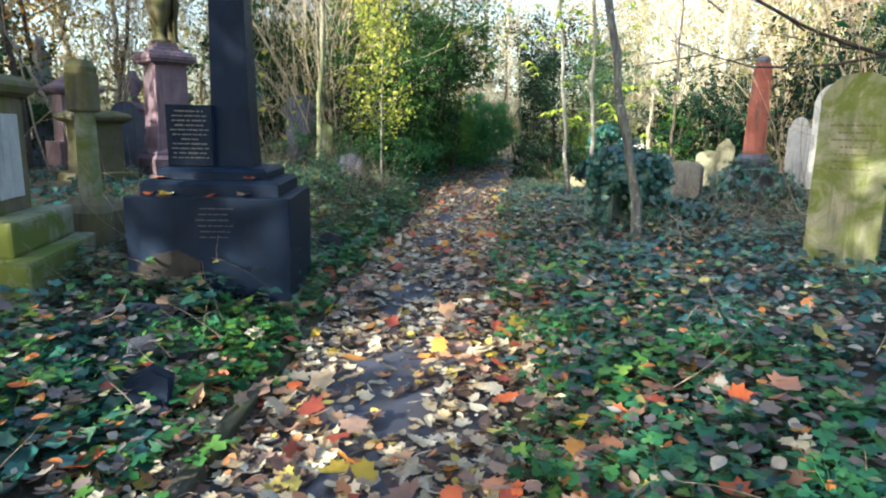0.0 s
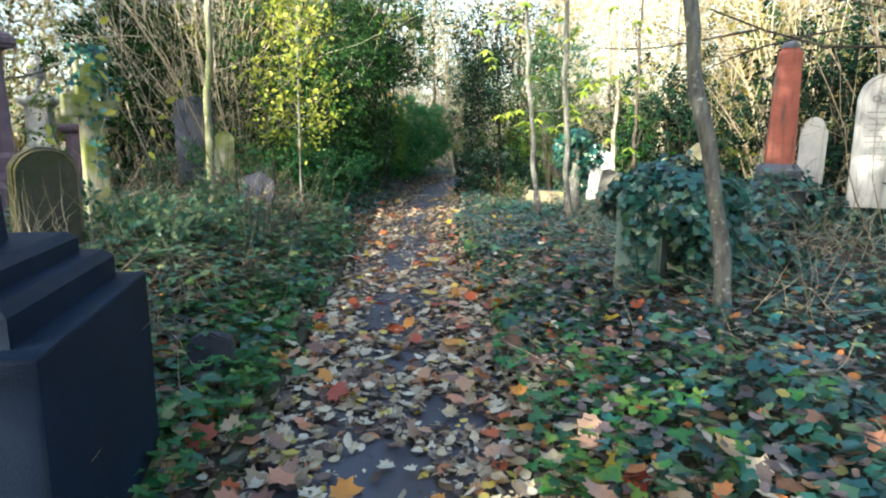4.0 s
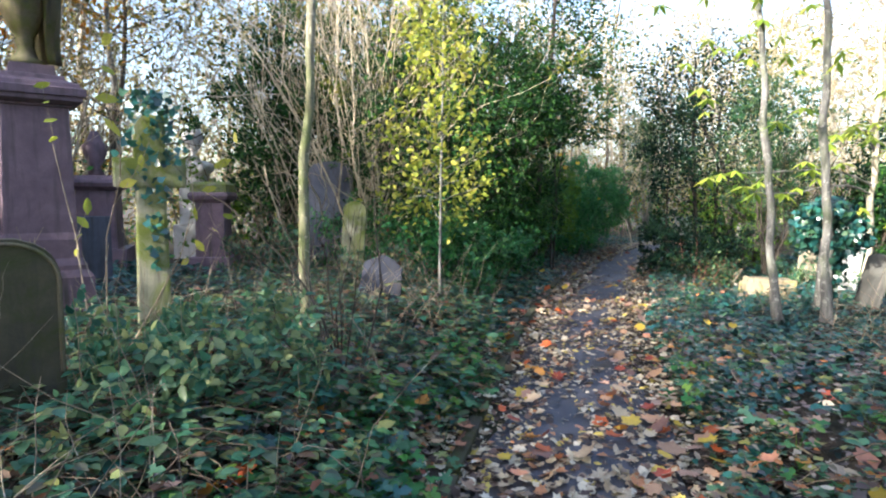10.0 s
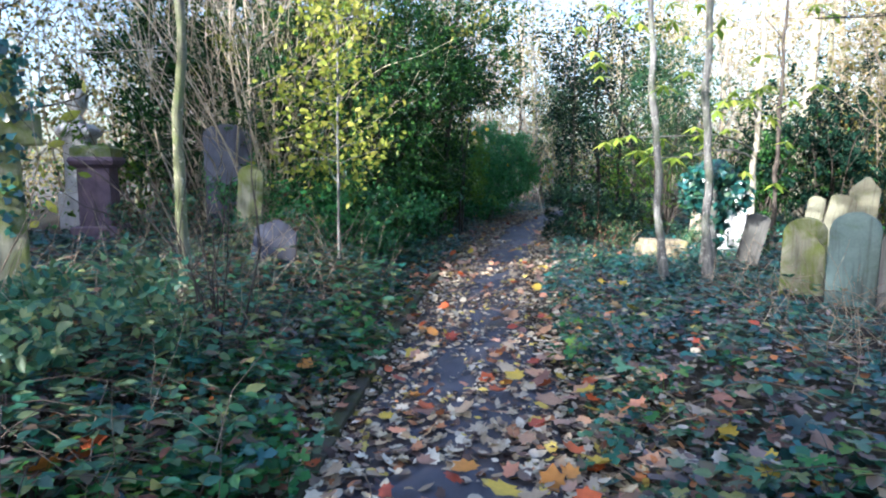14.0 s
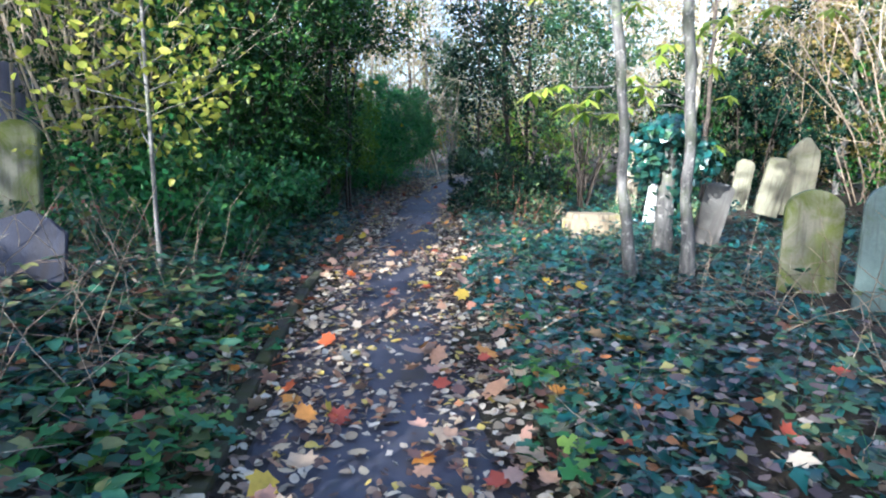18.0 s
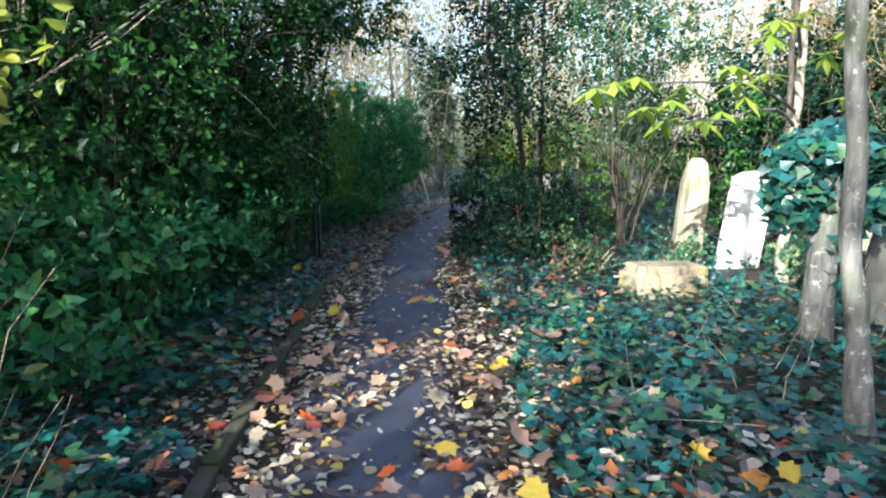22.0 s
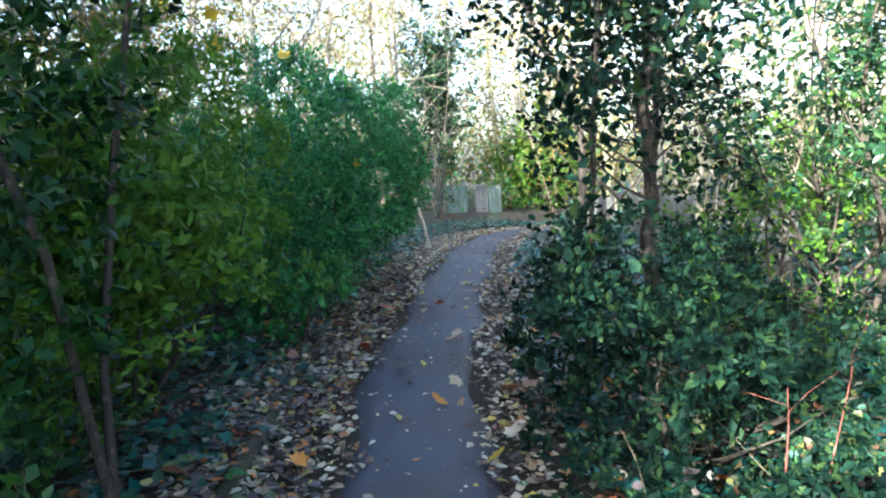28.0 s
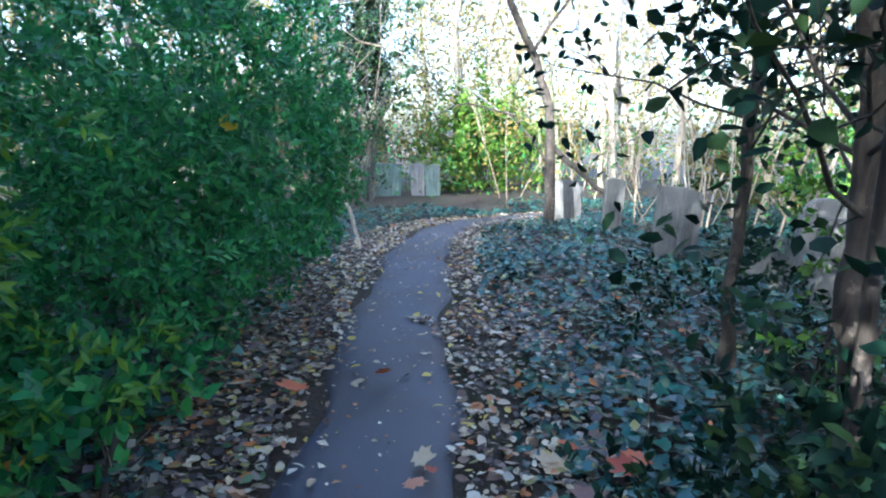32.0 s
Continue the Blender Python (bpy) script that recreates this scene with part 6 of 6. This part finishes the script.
def pale_poles(n, seed):
    """Slim sunlit trunks with bare twigs, standing close beyond the graves and the bend."""
    r = np.random.default_rng(seed)
    for k in range(n):
        a = r.uniform(-1.25, 1.25)
        d = r.uniform(15, 25)
        x, y = -0.5 + 0.62 * d * math.sin(a), 15 + 1.15 * d * math.cos(a)
        if (near_path(x, y) < 3.2 and y < 36) or view_strip(x, y) or (-2.8 < x < 3.2 and y < 42):
            continue
        h = r.uniform(7, 12)
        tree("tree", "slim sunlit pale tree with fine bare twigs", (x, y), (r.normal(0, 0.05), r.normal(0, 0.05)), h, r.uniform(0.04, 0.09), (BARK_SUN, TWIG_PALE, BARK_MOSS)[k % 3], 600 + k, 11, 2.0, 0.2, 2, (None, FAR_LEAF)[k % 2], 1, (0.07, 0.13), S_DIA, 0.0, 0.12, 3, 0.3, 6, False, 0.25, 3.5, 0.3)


pale_poles(48, 89)
tr = np.random.default_rng(90)
for k in range(18):
    x, y = 5.5 + 15 * tr.random(), 19 + 24 * (k + tr.random()) / 18
    if near_path(x, y) < 4:
        continue
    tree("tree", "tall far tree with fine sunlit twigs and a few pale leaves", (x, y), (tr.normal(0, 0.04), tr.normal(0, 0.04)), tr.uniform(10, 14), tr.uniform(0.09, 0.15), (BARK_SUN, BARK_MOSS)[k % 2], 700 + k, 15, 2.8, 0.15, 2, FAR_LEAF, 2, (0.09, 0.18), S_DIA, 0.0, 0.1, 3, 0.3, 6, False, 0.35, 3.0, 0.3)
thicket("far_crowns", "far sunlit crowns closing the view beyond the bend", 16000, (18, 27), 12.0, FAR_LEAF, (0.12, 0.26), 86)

thicket("sunlit_crowns", "crowns high beyond the graves, leaves paled as if sunlit", 26000, (14, 24), 10.0, FAR_LEAF, (0.09, 0.19), 87, arc=(0.25, 1.45), zmin=0.3)

# ---- ground cover ----
def patchy(x, y, s, t):
    return smooth(t - 0.5, t + 0.5, wavy(x * s + 3, y * s + 7) + 0.5 * wavy(x * s * 2.7, y * s * 2.7 + 5))


def spread_over(r, n, sides, yr, off0, off1):
    """Points along the path at distances off0 to off1 from its middle."""
    y = r.uniform(*yr, n)
    o = r.uniform(off0, off1, n)
    s = np.where(r.random(n) < sides, 1.0, -1.0)
    return centre(y) + s * o, y, o, s


def cover(name, label, n, yr, offr, dens, leaves, size, shape, lift, seed, tilt=0.5, sides=0.5):
    r = np.random.default_rng(seed)
    x, y, o, s = spread_over(r, n, sides, yr, *offr)
    k = r.random(n) < dens(x, y, o, s)
    x, y = x[k], y[k]
    hump = 0.6 + 0.4 * np.clip(wavy(x * 1.3 + 2, y * 1.3), -1, 1)
    p = np.stack([x, y, ground(x, y) + r.uniform(*lift, len(x)) * hump], -1)
    v, f = scatter(p, np.array([0, 0, 1.0]) + r.normal(0, tilt, (len(x), 3)) * [1, 1, 0.2], r.uniform(size[0], size[1], len(x)), shape)
    return tagged(np_part(name, v, f, leaves), label, "ground cover", kind="stuff")


def on_bank(x, y, o, s):
    return np.where(s < 0, smooth(0.76, 1.1, o), smooth(0.62, 1.05, o)) * (0.25 + 0.75 * patchy(x, y, 0.8, -0.1))


def right_thin(y, s):
    """Leaf litter rather than ivy lies over one bank of the first stretch."""
    return np.where(s > 0, np.interp(y, (2, 7, 11, 13), (0.5, 0.55, 0.65, 1.0)), 1.0)


cover("near_ivy", "dark green lobed ivy on the banks", 15000, (0, 9), (0.62, 1.75), lambda x, y, o, s: on_bank(x, y, o, s) * right_thin(y, s) * np.where(s < 0, smooth(0.65, 1.7, o), 1.0), IVY, (0.05, 0.1), S_LOBED, (0.01, 0.15), 87, 0.45)
cover("ivy", "dark green ivy carpeting the banks", 42000, (9, 31), (0.62, 1.75), lambda x, y, o, s: on_bank(x, y, o, s) * np.where(s < 0, np.interp(y, (16, 18), (1.0, 0.2)) * smooth(1.25, 1.0, o) + smooth(1.0, 1.25, o), right_thin(y, s)), IVY, (0.045, 0.095), S_IVY, (0.01, 0.15), 91, 0.45)
cover("bank_ivy", "ivy thick over the upper banks", 38000, (0, 31), (1.65, 3.2), lambda x, y, o, s: (0.4 + 0.6 * patchy(x, y, 0.8, -0.1)) * right_thin(y, s), IVY, (0.045, 0.09), S_IVY4, (0.01, 0.2), 90, 0.45)
cover("far_ivy", "ivy spreading between the graves", 40000, (0, 33), (3.0, 7.0), lambda x, y, o, s: 0.4 + 0.6 * patchy(x, y, 0.6, -0.2), IVY, (0.08, 0.14), S_DIA, (0.01, 0.24), 94, 0.5)


def rosettes(name, label, n, yr, offr, dens, leaves, seed, size=(0.05, 0.09), high=(0.06, 0.2), per=8, sides=0.5):
    """Low herbs: lobed leaves on stalks that arch out round a middle."""
    r = np.random.default_rng(seed)
    x, y, o, s = spread_over(r, n, sides, yr, *offr)
    k = r.random(n) < dens(x, y, o, s)
    x, y = x[k], y[k]
    m = len(x)
    c = np.stack([x, y, ground(x, y)], -1)
    tall = r.uniform(*high, m)
    big = r.uniform(*size, m)
    ps, al, nm, sz, lines = [], [], [], [], []
    for j in range(per):
        a = j * 2.4 + r.uniform(0, 0.8, m) + x * 7
        t = r.uniform(0.25, 1.0, m)
        out = np.stack([np.cos(a), np.sin(a), r.uniform(-0.35, 0.35, m)], -1)
        reach = big * (1.9 - 1.1 * t)
        p = c + out * [1, 1, 0] * reach[:, None] + np.stack([0 * t, 0 * t, tall * (0.4 + 0.6 * t)], -1)
        ps.append(p + out * big[:, None] * 0.3)
        al.append(out)
        nm.append(np.array([0, 0, 1.0]) + r.normal(0, 0.25, (m, 3)))
        sz.append(big * r.uniform(0.8, 1.3, m))
        if j % 2 == 0:
            for q0, q1 in zip(c, p):
                lines.append(([q0, q0 * [0.4, 0.4, 0] + q1 * [0.6, 0.6, 0] + [0, 0, q0[2] * 0.3 + q1[2] * 0.7], q1], (0.0022, 0.002, 0.0015)))
    lot = place(np.concatenate(ps), np.concatenate(al), np.concatenate(nm), np.concatenate(sz), S_AVENS)
    g = tagged(np_part(name, lot[0], lot[1], leaves), label, "herbs", kind="stuff")
    v, f = tubes(lines, 3)
    stuff_part("stalks", v, f, leaves, g)


rosettes("herbs", "bright green herbs at the path edges", 900, (0.3, 4.8), (0.68, 2.4), lambda x, y, o, s: np.where(s < 0, smooth(2.5, 1.1, o), 0.45 * smooth(2.4, 1.2, o)) * (0.25 + 0.75 * patchy(x, y, 1.7, 0.0)), HERB, 92, (0.045, 0.085))
rosettes("near_herbs", "blue-green herbs at the near edge of the path", 320, (1.2, 4.6), (0.9, 2.3), lambda x, y, o, s: (0.4 + 0.6 * patchy(x + 1, y, 1.9, 0.0)), TEAL_HERB, 76, (0.045, 0.08), (0.05, 0.16), 8, 0.85)
rosettes("bank_herbs", "green herbs among the leaves on the bank", 1500, (4.0, 16), (0.72, 2.8), lambda x, y, o, s: smooth(2.9, 1.0, o) * np.where(y > 11, smooth(0.85, 1.1, o), 1.0) * patchy(x, y, 1.7, 0.2) * np.where(s < 0, 0.9, 0.6), BRAMBLE, 88, (0.05, 0.095), (0.06, 0.26))
rosettes("edge_herbs", "vivid green herbs along the foot of the bank", 1100, (3.2, 12.0), (0.74, 2.0), lambda x, y, o, s: smooth(2.1, 1.0, o) * np.interp(y, (8, 10), (1.0, 0.35)) * (0.2 + 0.8 * patchy(x, y + 2, 1.9, 0.0)), HERB, 73, (0.05, 0.09), (0.08, 0.24), 8, 0.2)
rosettes("teal_herbs", "blue-green herbs in the shade of the bank", 900, (3.5, 22), (0.85, 3.2), lambda x, y, o, s: patchy(x + 4, y, 1.3, 0.1) * np.where(s < 0, 1.0, 0.6), IVY, 72, (0.06, 0.1), (0.05, 0.3))


def canes(name, label, n, yr, offr, dens, leaves, seed, long=(0.5, 1.3), size=(0.06, 0.11), sides=0.1):
    """Brambles: arching canes with leaves in threes along them."""
    r = np.random.default_rng(seed)
    x, y, o, s = spread_over(r, n, sides, yr, *offr)
    k = r.random(n) < dens(x, y, o, s)
    lines, ps, al, nm, sz = [], [], [], [], []
    for x0, y0 in zip(x[k], y[k]):
        a, m = r.uniform(0, 6.28), r.uniform(*long)
        d = np.array([math.cos(a) * 0.5, math.sin(a) * 0.5, 1.0])
        p = [np.array([x0, y0, float(ground(x0, y0)) - 0.02])]
        for q in range(7):
            d = d + [math.cos(a) * 0.14, math.sin(a) * 0.14, -0.3] + r.normal(0, 0.08, 3)
            p.append(p[-1] + d / np.linalg.norm(d) * m / 7)
        p = np.array(p)
        if near_path(p[:, 0], p[:, 1]).min() < 0.72:
            continue
        lines.append((p, np.linspace(0.0035, 0.0015, 8)))
        for q in range(2, 8):
            b = a + (1 if q % 2 else -1) * r.uniform(0.5, 1.4)
            big = r.uniform(*size)
            for w in (-1.0, 0.0, 1.0):
                out = np.array([math.cos(b + w), math.sin(b + w), r.uniform(-0.3, 0.25)])
                stalk = np.array([math.cos(b), math.sin(b), 0.1]) * 0.05
                ps.append(p[q] + stalk + out * big * (0.55 if w == 0 else 0.42))
                al.append(out)
                nm.append(np.array([0, 0, 1.0]) + r.normal(0, 0.3, 3))
                sz.append(big * (1.0 if w == 0 else 0.8))
    v, f = place(np.array(ps), np.array(al), np.array(nm), np.array(sz), S_BRAMBLE)
    v[:, 2] = np.maximum(v[:, 2], 0.01)
    g = tagged(np_part(name, v, f, leaves), label, "brambles", kind="stuff")
    v, f = tubes(lines, 4)
    stuff_part("canes", v, f, CANE, g)


canes("brambles", "tangled dark green brambles arching over the bank", 1500, (3.8, 12.5), (1.0, 4.0), lambda x, y, o, s: smooth(0.95, 1.6, o) * np.where(s < 0, 0.45 + 0.55 * patchy(x + 5, y, 0.9, -0.2), 0.25), BRAMBLE, 93, (0.6, 1.6), (0.065, 0.115))
canes("pale_brambles", "pale green brambles arching beside a dark gravestone", 80, (7.3, 8.7), (1.8, 2.8), lambda x, y, o, s: smooth(1.7, 2.0, o), PALE_BRAMBLE, 79, (0.9, 1.6), (0.06, 0.11), 0.0)
canes("far_brambles", "tangled brambles beneath the evergreens", 420, (12, 30), (1.2, 4.0), lambda x, y, o, s: smooth(1.1, 1.7, o) * patchy(x + 5, y, 0.7, 0.0), BRAMBLE, 73, sides=0.0)


def stick_lines(n, seed, yr, offr, lift, length, flat=0.4, sides=0.5):
    r = np.random.default_rng(seed)
    x, y, o, s = spread_over(r, n, sides, yr, *offr)
    z = ground(x, y) + r.uniform(*lift, n)
    lines = []
    for q in zip(x, y, z):
        d = r.normal(0, 1, 3) * [1, 1, flat] + [0, 0, flat]
        d /= np.linalg.norm(d)
        m = r.uniform(*length)
        p = [np.array(q)]
        for _ in range(4):
            d = d + r.normal(0, 0.2, 3)
            p.append(p[-1] + d / np.linalg.norm(d) * m / 4)
        lines.append((p, np.linspace(0.004, 0.0015, 5)))
    return tubes(lines, 3)


v, f = stick_lines(650, 98, (0.5, 24), (0.9, 4.0), (0.02, 0.15), (0.1, 0.6), 0.6)
v, f = joined([(v, f), stick_lines(420, 75, (4.5, 12.5), (1.0, 3.6), (-0.02, 0.05), (0.4, 1.1), 1.6, 0.0)])
v, f = joined([(v, f), stick_lines(500, 79, (6.5, 12.5), (2.2, 5.5), (0.0, 0.25), (0.3, 0.9), 0.7, 1.0)])
tagged(np_part("dead_stems", v, f, TWIG), "dry pale stems and runners among the ivy", "stems", kind="stuff")
v, f = stick_lines(500, 99, (0.5, 28), (0.3, 1.6), (0.02, 0.03), (0.05, 0.3), 0.03)
tagged(np_part("fallen_twigs", v, f, TWIG), "thin fallen twigs on the path edges", "twigs", kind="stuff")


def litter(name, label, n, yr, offr, dens, mat, size, shapes, seed, lift=(0.004, 0.03), sides=0.5):
    r = np.random.default_rng(seed)
    x, y, o, s = spread_over(r, n, sides, yr, *offr)
    k = r.random(n) < dens(x, y, o, s)
    x, y, o = x[k], y[k], o[k]
    z = np.maximum(ground(x, y), np.where(o < 0.6, 0.012 - 0.022 * np.clip(y - 25, 0, 30), -9))
    p = np.stack([x, y, z + r.uniform(*lift, len(x))], -1)
    nrm = np.array([0, 0, 1.0]) + r.normal(0, 0.4, (len(x), 3)) * [1, 1, 0]
    q = r.uniform(size[0], size[1], len(x))
    w = r.integers(0, len(shapes), len(x))
    way = r.normal(size=(len(x), 3)) * [1, 1, 0.15]
    wide = r.uniform(0.75, 1.5, len(x))
    v, f = joined([place(p[w == i], way[w == i], nrm[w == i], q[w == i], sh, wide[w == i]) for i, sh in enumerate(shapes)])
    return tagged(np_part(name, v, f, mat), label, "leaves", kind="stuff")


def bare(y):
    return np.interp(y, (0, 5, 9, 12, 14, 18, 30), (0.75, 0.88, 0.8, 0.8, 0.9, 0.97, 0.97))


def swept(x, y, o, s):
    """Fewer leaves on the trodden middle, where the asphalt shows in patches."""
    side = s * o
    worn = smooth(0.1, 0.7, wavy(x * 2.2 + 1, y * 1.6 + 3) + 0.6 * wavy(x * 4.6, y * 3.4 + 2) + np.interp(y, (0, 5, 10, 15, 19), (0.25, 0.5, 0.5, 0.8, 2.0)))
    half = np.interp(y, (0, 8, 12, 15, 18, 30), (0.3, 0.28, 0.22, 0.25, 0.36, 0.36))
    mid = np.interp(y, (0, 8, 12, 16, 18), (0.0, 0.03, 0.1, 0.1, 0.0))
    return 1 - bare(y) * worn * smooth(half + 0.1, half - 0.06, np.abs(side - mid) + 0.05 * np.sin(y * 3.1))


litter("fallen_leaves", "pale tan and yellow fallen leaves covering the path", 13500, (-0.5, 9), (0.0, 1.15), swept, LITTER, (0.035, 0.095), S_ELM + S_MAPLE[:2], 95)
litter("path_leaves", "pale tan and yellow fallen leaves covering the path", 24000, (9, 31), (0.0, 1.15), swept, LITTER, (0.035, 0.08), [S_ELM[0], S_ELM[1], S_FALLEN[1]], 101)
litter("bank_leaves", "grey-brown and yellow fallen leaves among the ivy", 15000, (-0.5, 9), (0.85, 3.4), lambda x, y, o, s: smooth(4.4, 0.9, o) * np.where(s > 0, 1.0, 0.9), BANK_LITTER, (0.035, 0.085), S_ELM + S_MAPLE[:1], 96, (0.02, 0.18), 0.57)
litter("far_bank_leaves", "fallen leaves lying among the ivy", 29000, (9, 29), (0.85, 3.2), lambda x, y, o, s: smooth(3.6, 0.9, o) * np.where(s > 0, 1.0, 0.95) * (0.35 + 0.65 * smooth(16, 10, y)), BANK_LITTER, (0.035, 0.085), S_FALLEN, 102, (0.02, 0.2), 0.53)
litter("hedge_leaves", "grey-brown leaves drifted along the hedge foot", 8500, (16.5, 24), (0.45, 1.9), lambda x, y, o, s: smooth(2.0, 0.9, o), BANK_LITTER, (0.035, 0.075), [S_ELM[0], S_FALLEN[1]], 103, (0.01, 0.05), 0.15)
litter("maple_leaves", "large orange and tan maple leaves on the path and banks", 3500, (0, 22), (0.0, 2.4), lambda x, y, o, s: smooth(2.4, 0.9, o) * np.interp(y, (0, 5, 9, 12, 16, 22), (1.0, 0.85, 0.75, 0.5, 0.2, 0.1)) * (1 - 0.6 * smooth(0.4, 0.2, o)), MAPLE, (0.075, 0.14), S_MAPLE, 97, (0.02, 0.13), 0.6)

litter("leaf_crumbs", "small torn scraps of leaf on the asphalt", 5200, (3, 30.5), (0.0, 0.62), lambda x, y, o, s: 0.35 + 0.65 * smooth(0.1, 0.5, o), LITTER, (0.012, 0.034), [S_DIA], 100, (0.004, 0.012))

# stick leaning out of the hedge, red twigs by the fallen stone
g = thing("leaning_stick", "pale bare stick leaning out of the hedge", "stick", -1.3, 26.6, -0.05)
v, f = tubes([([(0.1, 0, 0), (0.0, 0.1, 0.4), (-0.15, 0.2, 0.85)], [0.03, 0.03, 0.022])], 6)
np_part("stem", v, f, TWIG_PALE, g)
rr = np.random.default_rng(65)
RED_TWIG = bark_mat("red_twig", (0.16, 0.045, 0.035), (0.3, 0.11, 0.08), amount=0.0)
for bx, by, count in ((0.6, 16.85, 4), (0.42, 18.1, 2)):
    g = thing("red_stem_shrub", "red-brown leafless dogwood shoots in the ivy", "shrub", bx, by, float(ground(bx, by)))
    for _ in range(count):
        lines = []
        grow(rr, lines, [], (rr.normal(0, 0.1), rr.normal(0, 0.1), -0.02), (rr.normal(0, 0.25), rr.normal(0, 0.2), 1), rr.uniform(0.5, 0.9), 0.006, 1, 0.12, 0.0, 2, 4, 0.5, 0.5)
        v, f = tubes(lines, 4)
        np_part("stem", v, f, RED_TWIG, g)

# mossy edging stones along one side of the path
KERB = stone_mat("kerb_stone", (0.05, 0.045, 0.035), (0.09, 0.078, 0.058), 0.75, (0.05, 0.055, 0.018))
kerb = tagged(new("kerb"), "low mossy edging stones along the path", "kerb", kind="structure")
kr = random.Random(8)
kb = box_bm(0.86, 0.09, 0.2, 0, 0, -0.1, 0.016)
kb_me = bpy.data.meshes.new("edging_stone")
kb.to_mesh(kb_me)
kb.free()
kb_me.materials.append(KERB)
y = 0.6
while y < 20.6:
    x0, x1 = (float(centre(q) - np.interp(q, (14, 18), (0.7, 0.88))) for q in (y, y + 0.88))
    ob = new("edging_stone", kb_me)
    ob.parent = kerb
    ob.matrix_basis = pose((x0 + x1) / 2, y + 0.44, -0.06 + kr.uniform(-0.02, 0.015), kr.uniform(-4, 4), kr.uniform(-1, 1), math.degrees(math.atan2(0.88, x1 - x0)))
    y += 0.885

# the single maple leaves lying nearest to the walked line
mr = np.random.default_rng(66)
LEAF_ME = []
for k, sh in enumerate(S_MAPLE):
    me = np_mesh("leaf", sh[0], sh[1])
    me.materials.append(MAPLE_ONE)
    LEAF_ME.append(me)
scattered = tagged(new("scattered_maple_leaves"), "single maple leaves in orange, red and buff on the path", "leaves", kind="stuff")
for k in range(290):
    y = float(1.0 + 14.5 * mr.random() ** 1.9)
    o = float(mr.normal(0.15, 0.65))
    x = float(centre(y)) + o
    z = max(float(ground(x, y)), 0.012 if abs(o) < 0.6 else -9) + mr.uniform(0.018, 0.05 if abs(o) < 0.7 else 0.12)
    ob = new("leaf", LEAF_ME[k % 3])
    ob.parent = scattered
    s = mr.uniform(0.07, 0.13)
    ob.matrix_basis = pose(x, y, z, mr.normal(0, 24), mr.normal(0, 24), mr.uniform(0, 360)) @ Matrix.Diagonal((s, s, s, 1))

# leaves caught on the ledges of the obelisk's plinth
led = tagged(new("ledge_leaves"), "orange leaves caught on the plinth ledges", "leaves", kind="stuff")
turn = pose(-1.0, 4.53, 0.1, 0, 0, 17.2)
for k in range(12):
    a = mr.uniform(-0.44, 0.4) if k > 4 else mr.uniform(-0.46, -0.2)
    ob = new("leaf", LEAF_ME[k % 3])
    ob.parent = led
    s = mr.uniform(0.06, 0.11)
    ob.matrix_basis = turn @ pose(a, -0.45 if k % 3 else -0.365, 0.835 if k % 3 else 0.945, mr.normal(0, 12), mr.normal(0, 12), mr.uniform(0, 360)) @ Matrix.Diagonal((s, s, s, 1))

# a few yellow leaves caught in the hedge
caught_me = np_mesh("leaf", S_MAPLE[1][0], S_MAPLE[1][1])
caught_me.materials.append(CAUGHT)
caught = tagged(new("caught_leaves"), "yellow maple leaves caught in the evergreen hedge", "leaves", kind="stuff")
for x, y, z in ((-2.5, 20.4, 2.55), (-2.15, 21.0, 2.35), (-3.0, 20.8, 2.7), (-1.7, 21.6, 1.5), (-2.2, 19.6, 2.2), (-1.75, 22.4, 2.0)):
    ob = new("leaf", caught_me)
    ob.parent = caught
    s = mr.uniform(0.09, 0.13)
    ob.matrix_basis = pose(x, y, z, 55 + mr.normal(0, 15), mr.normal(0, 20), mr.uniform(-30, 30)) @ Matrix.Diagonal((s, s, s, 1))
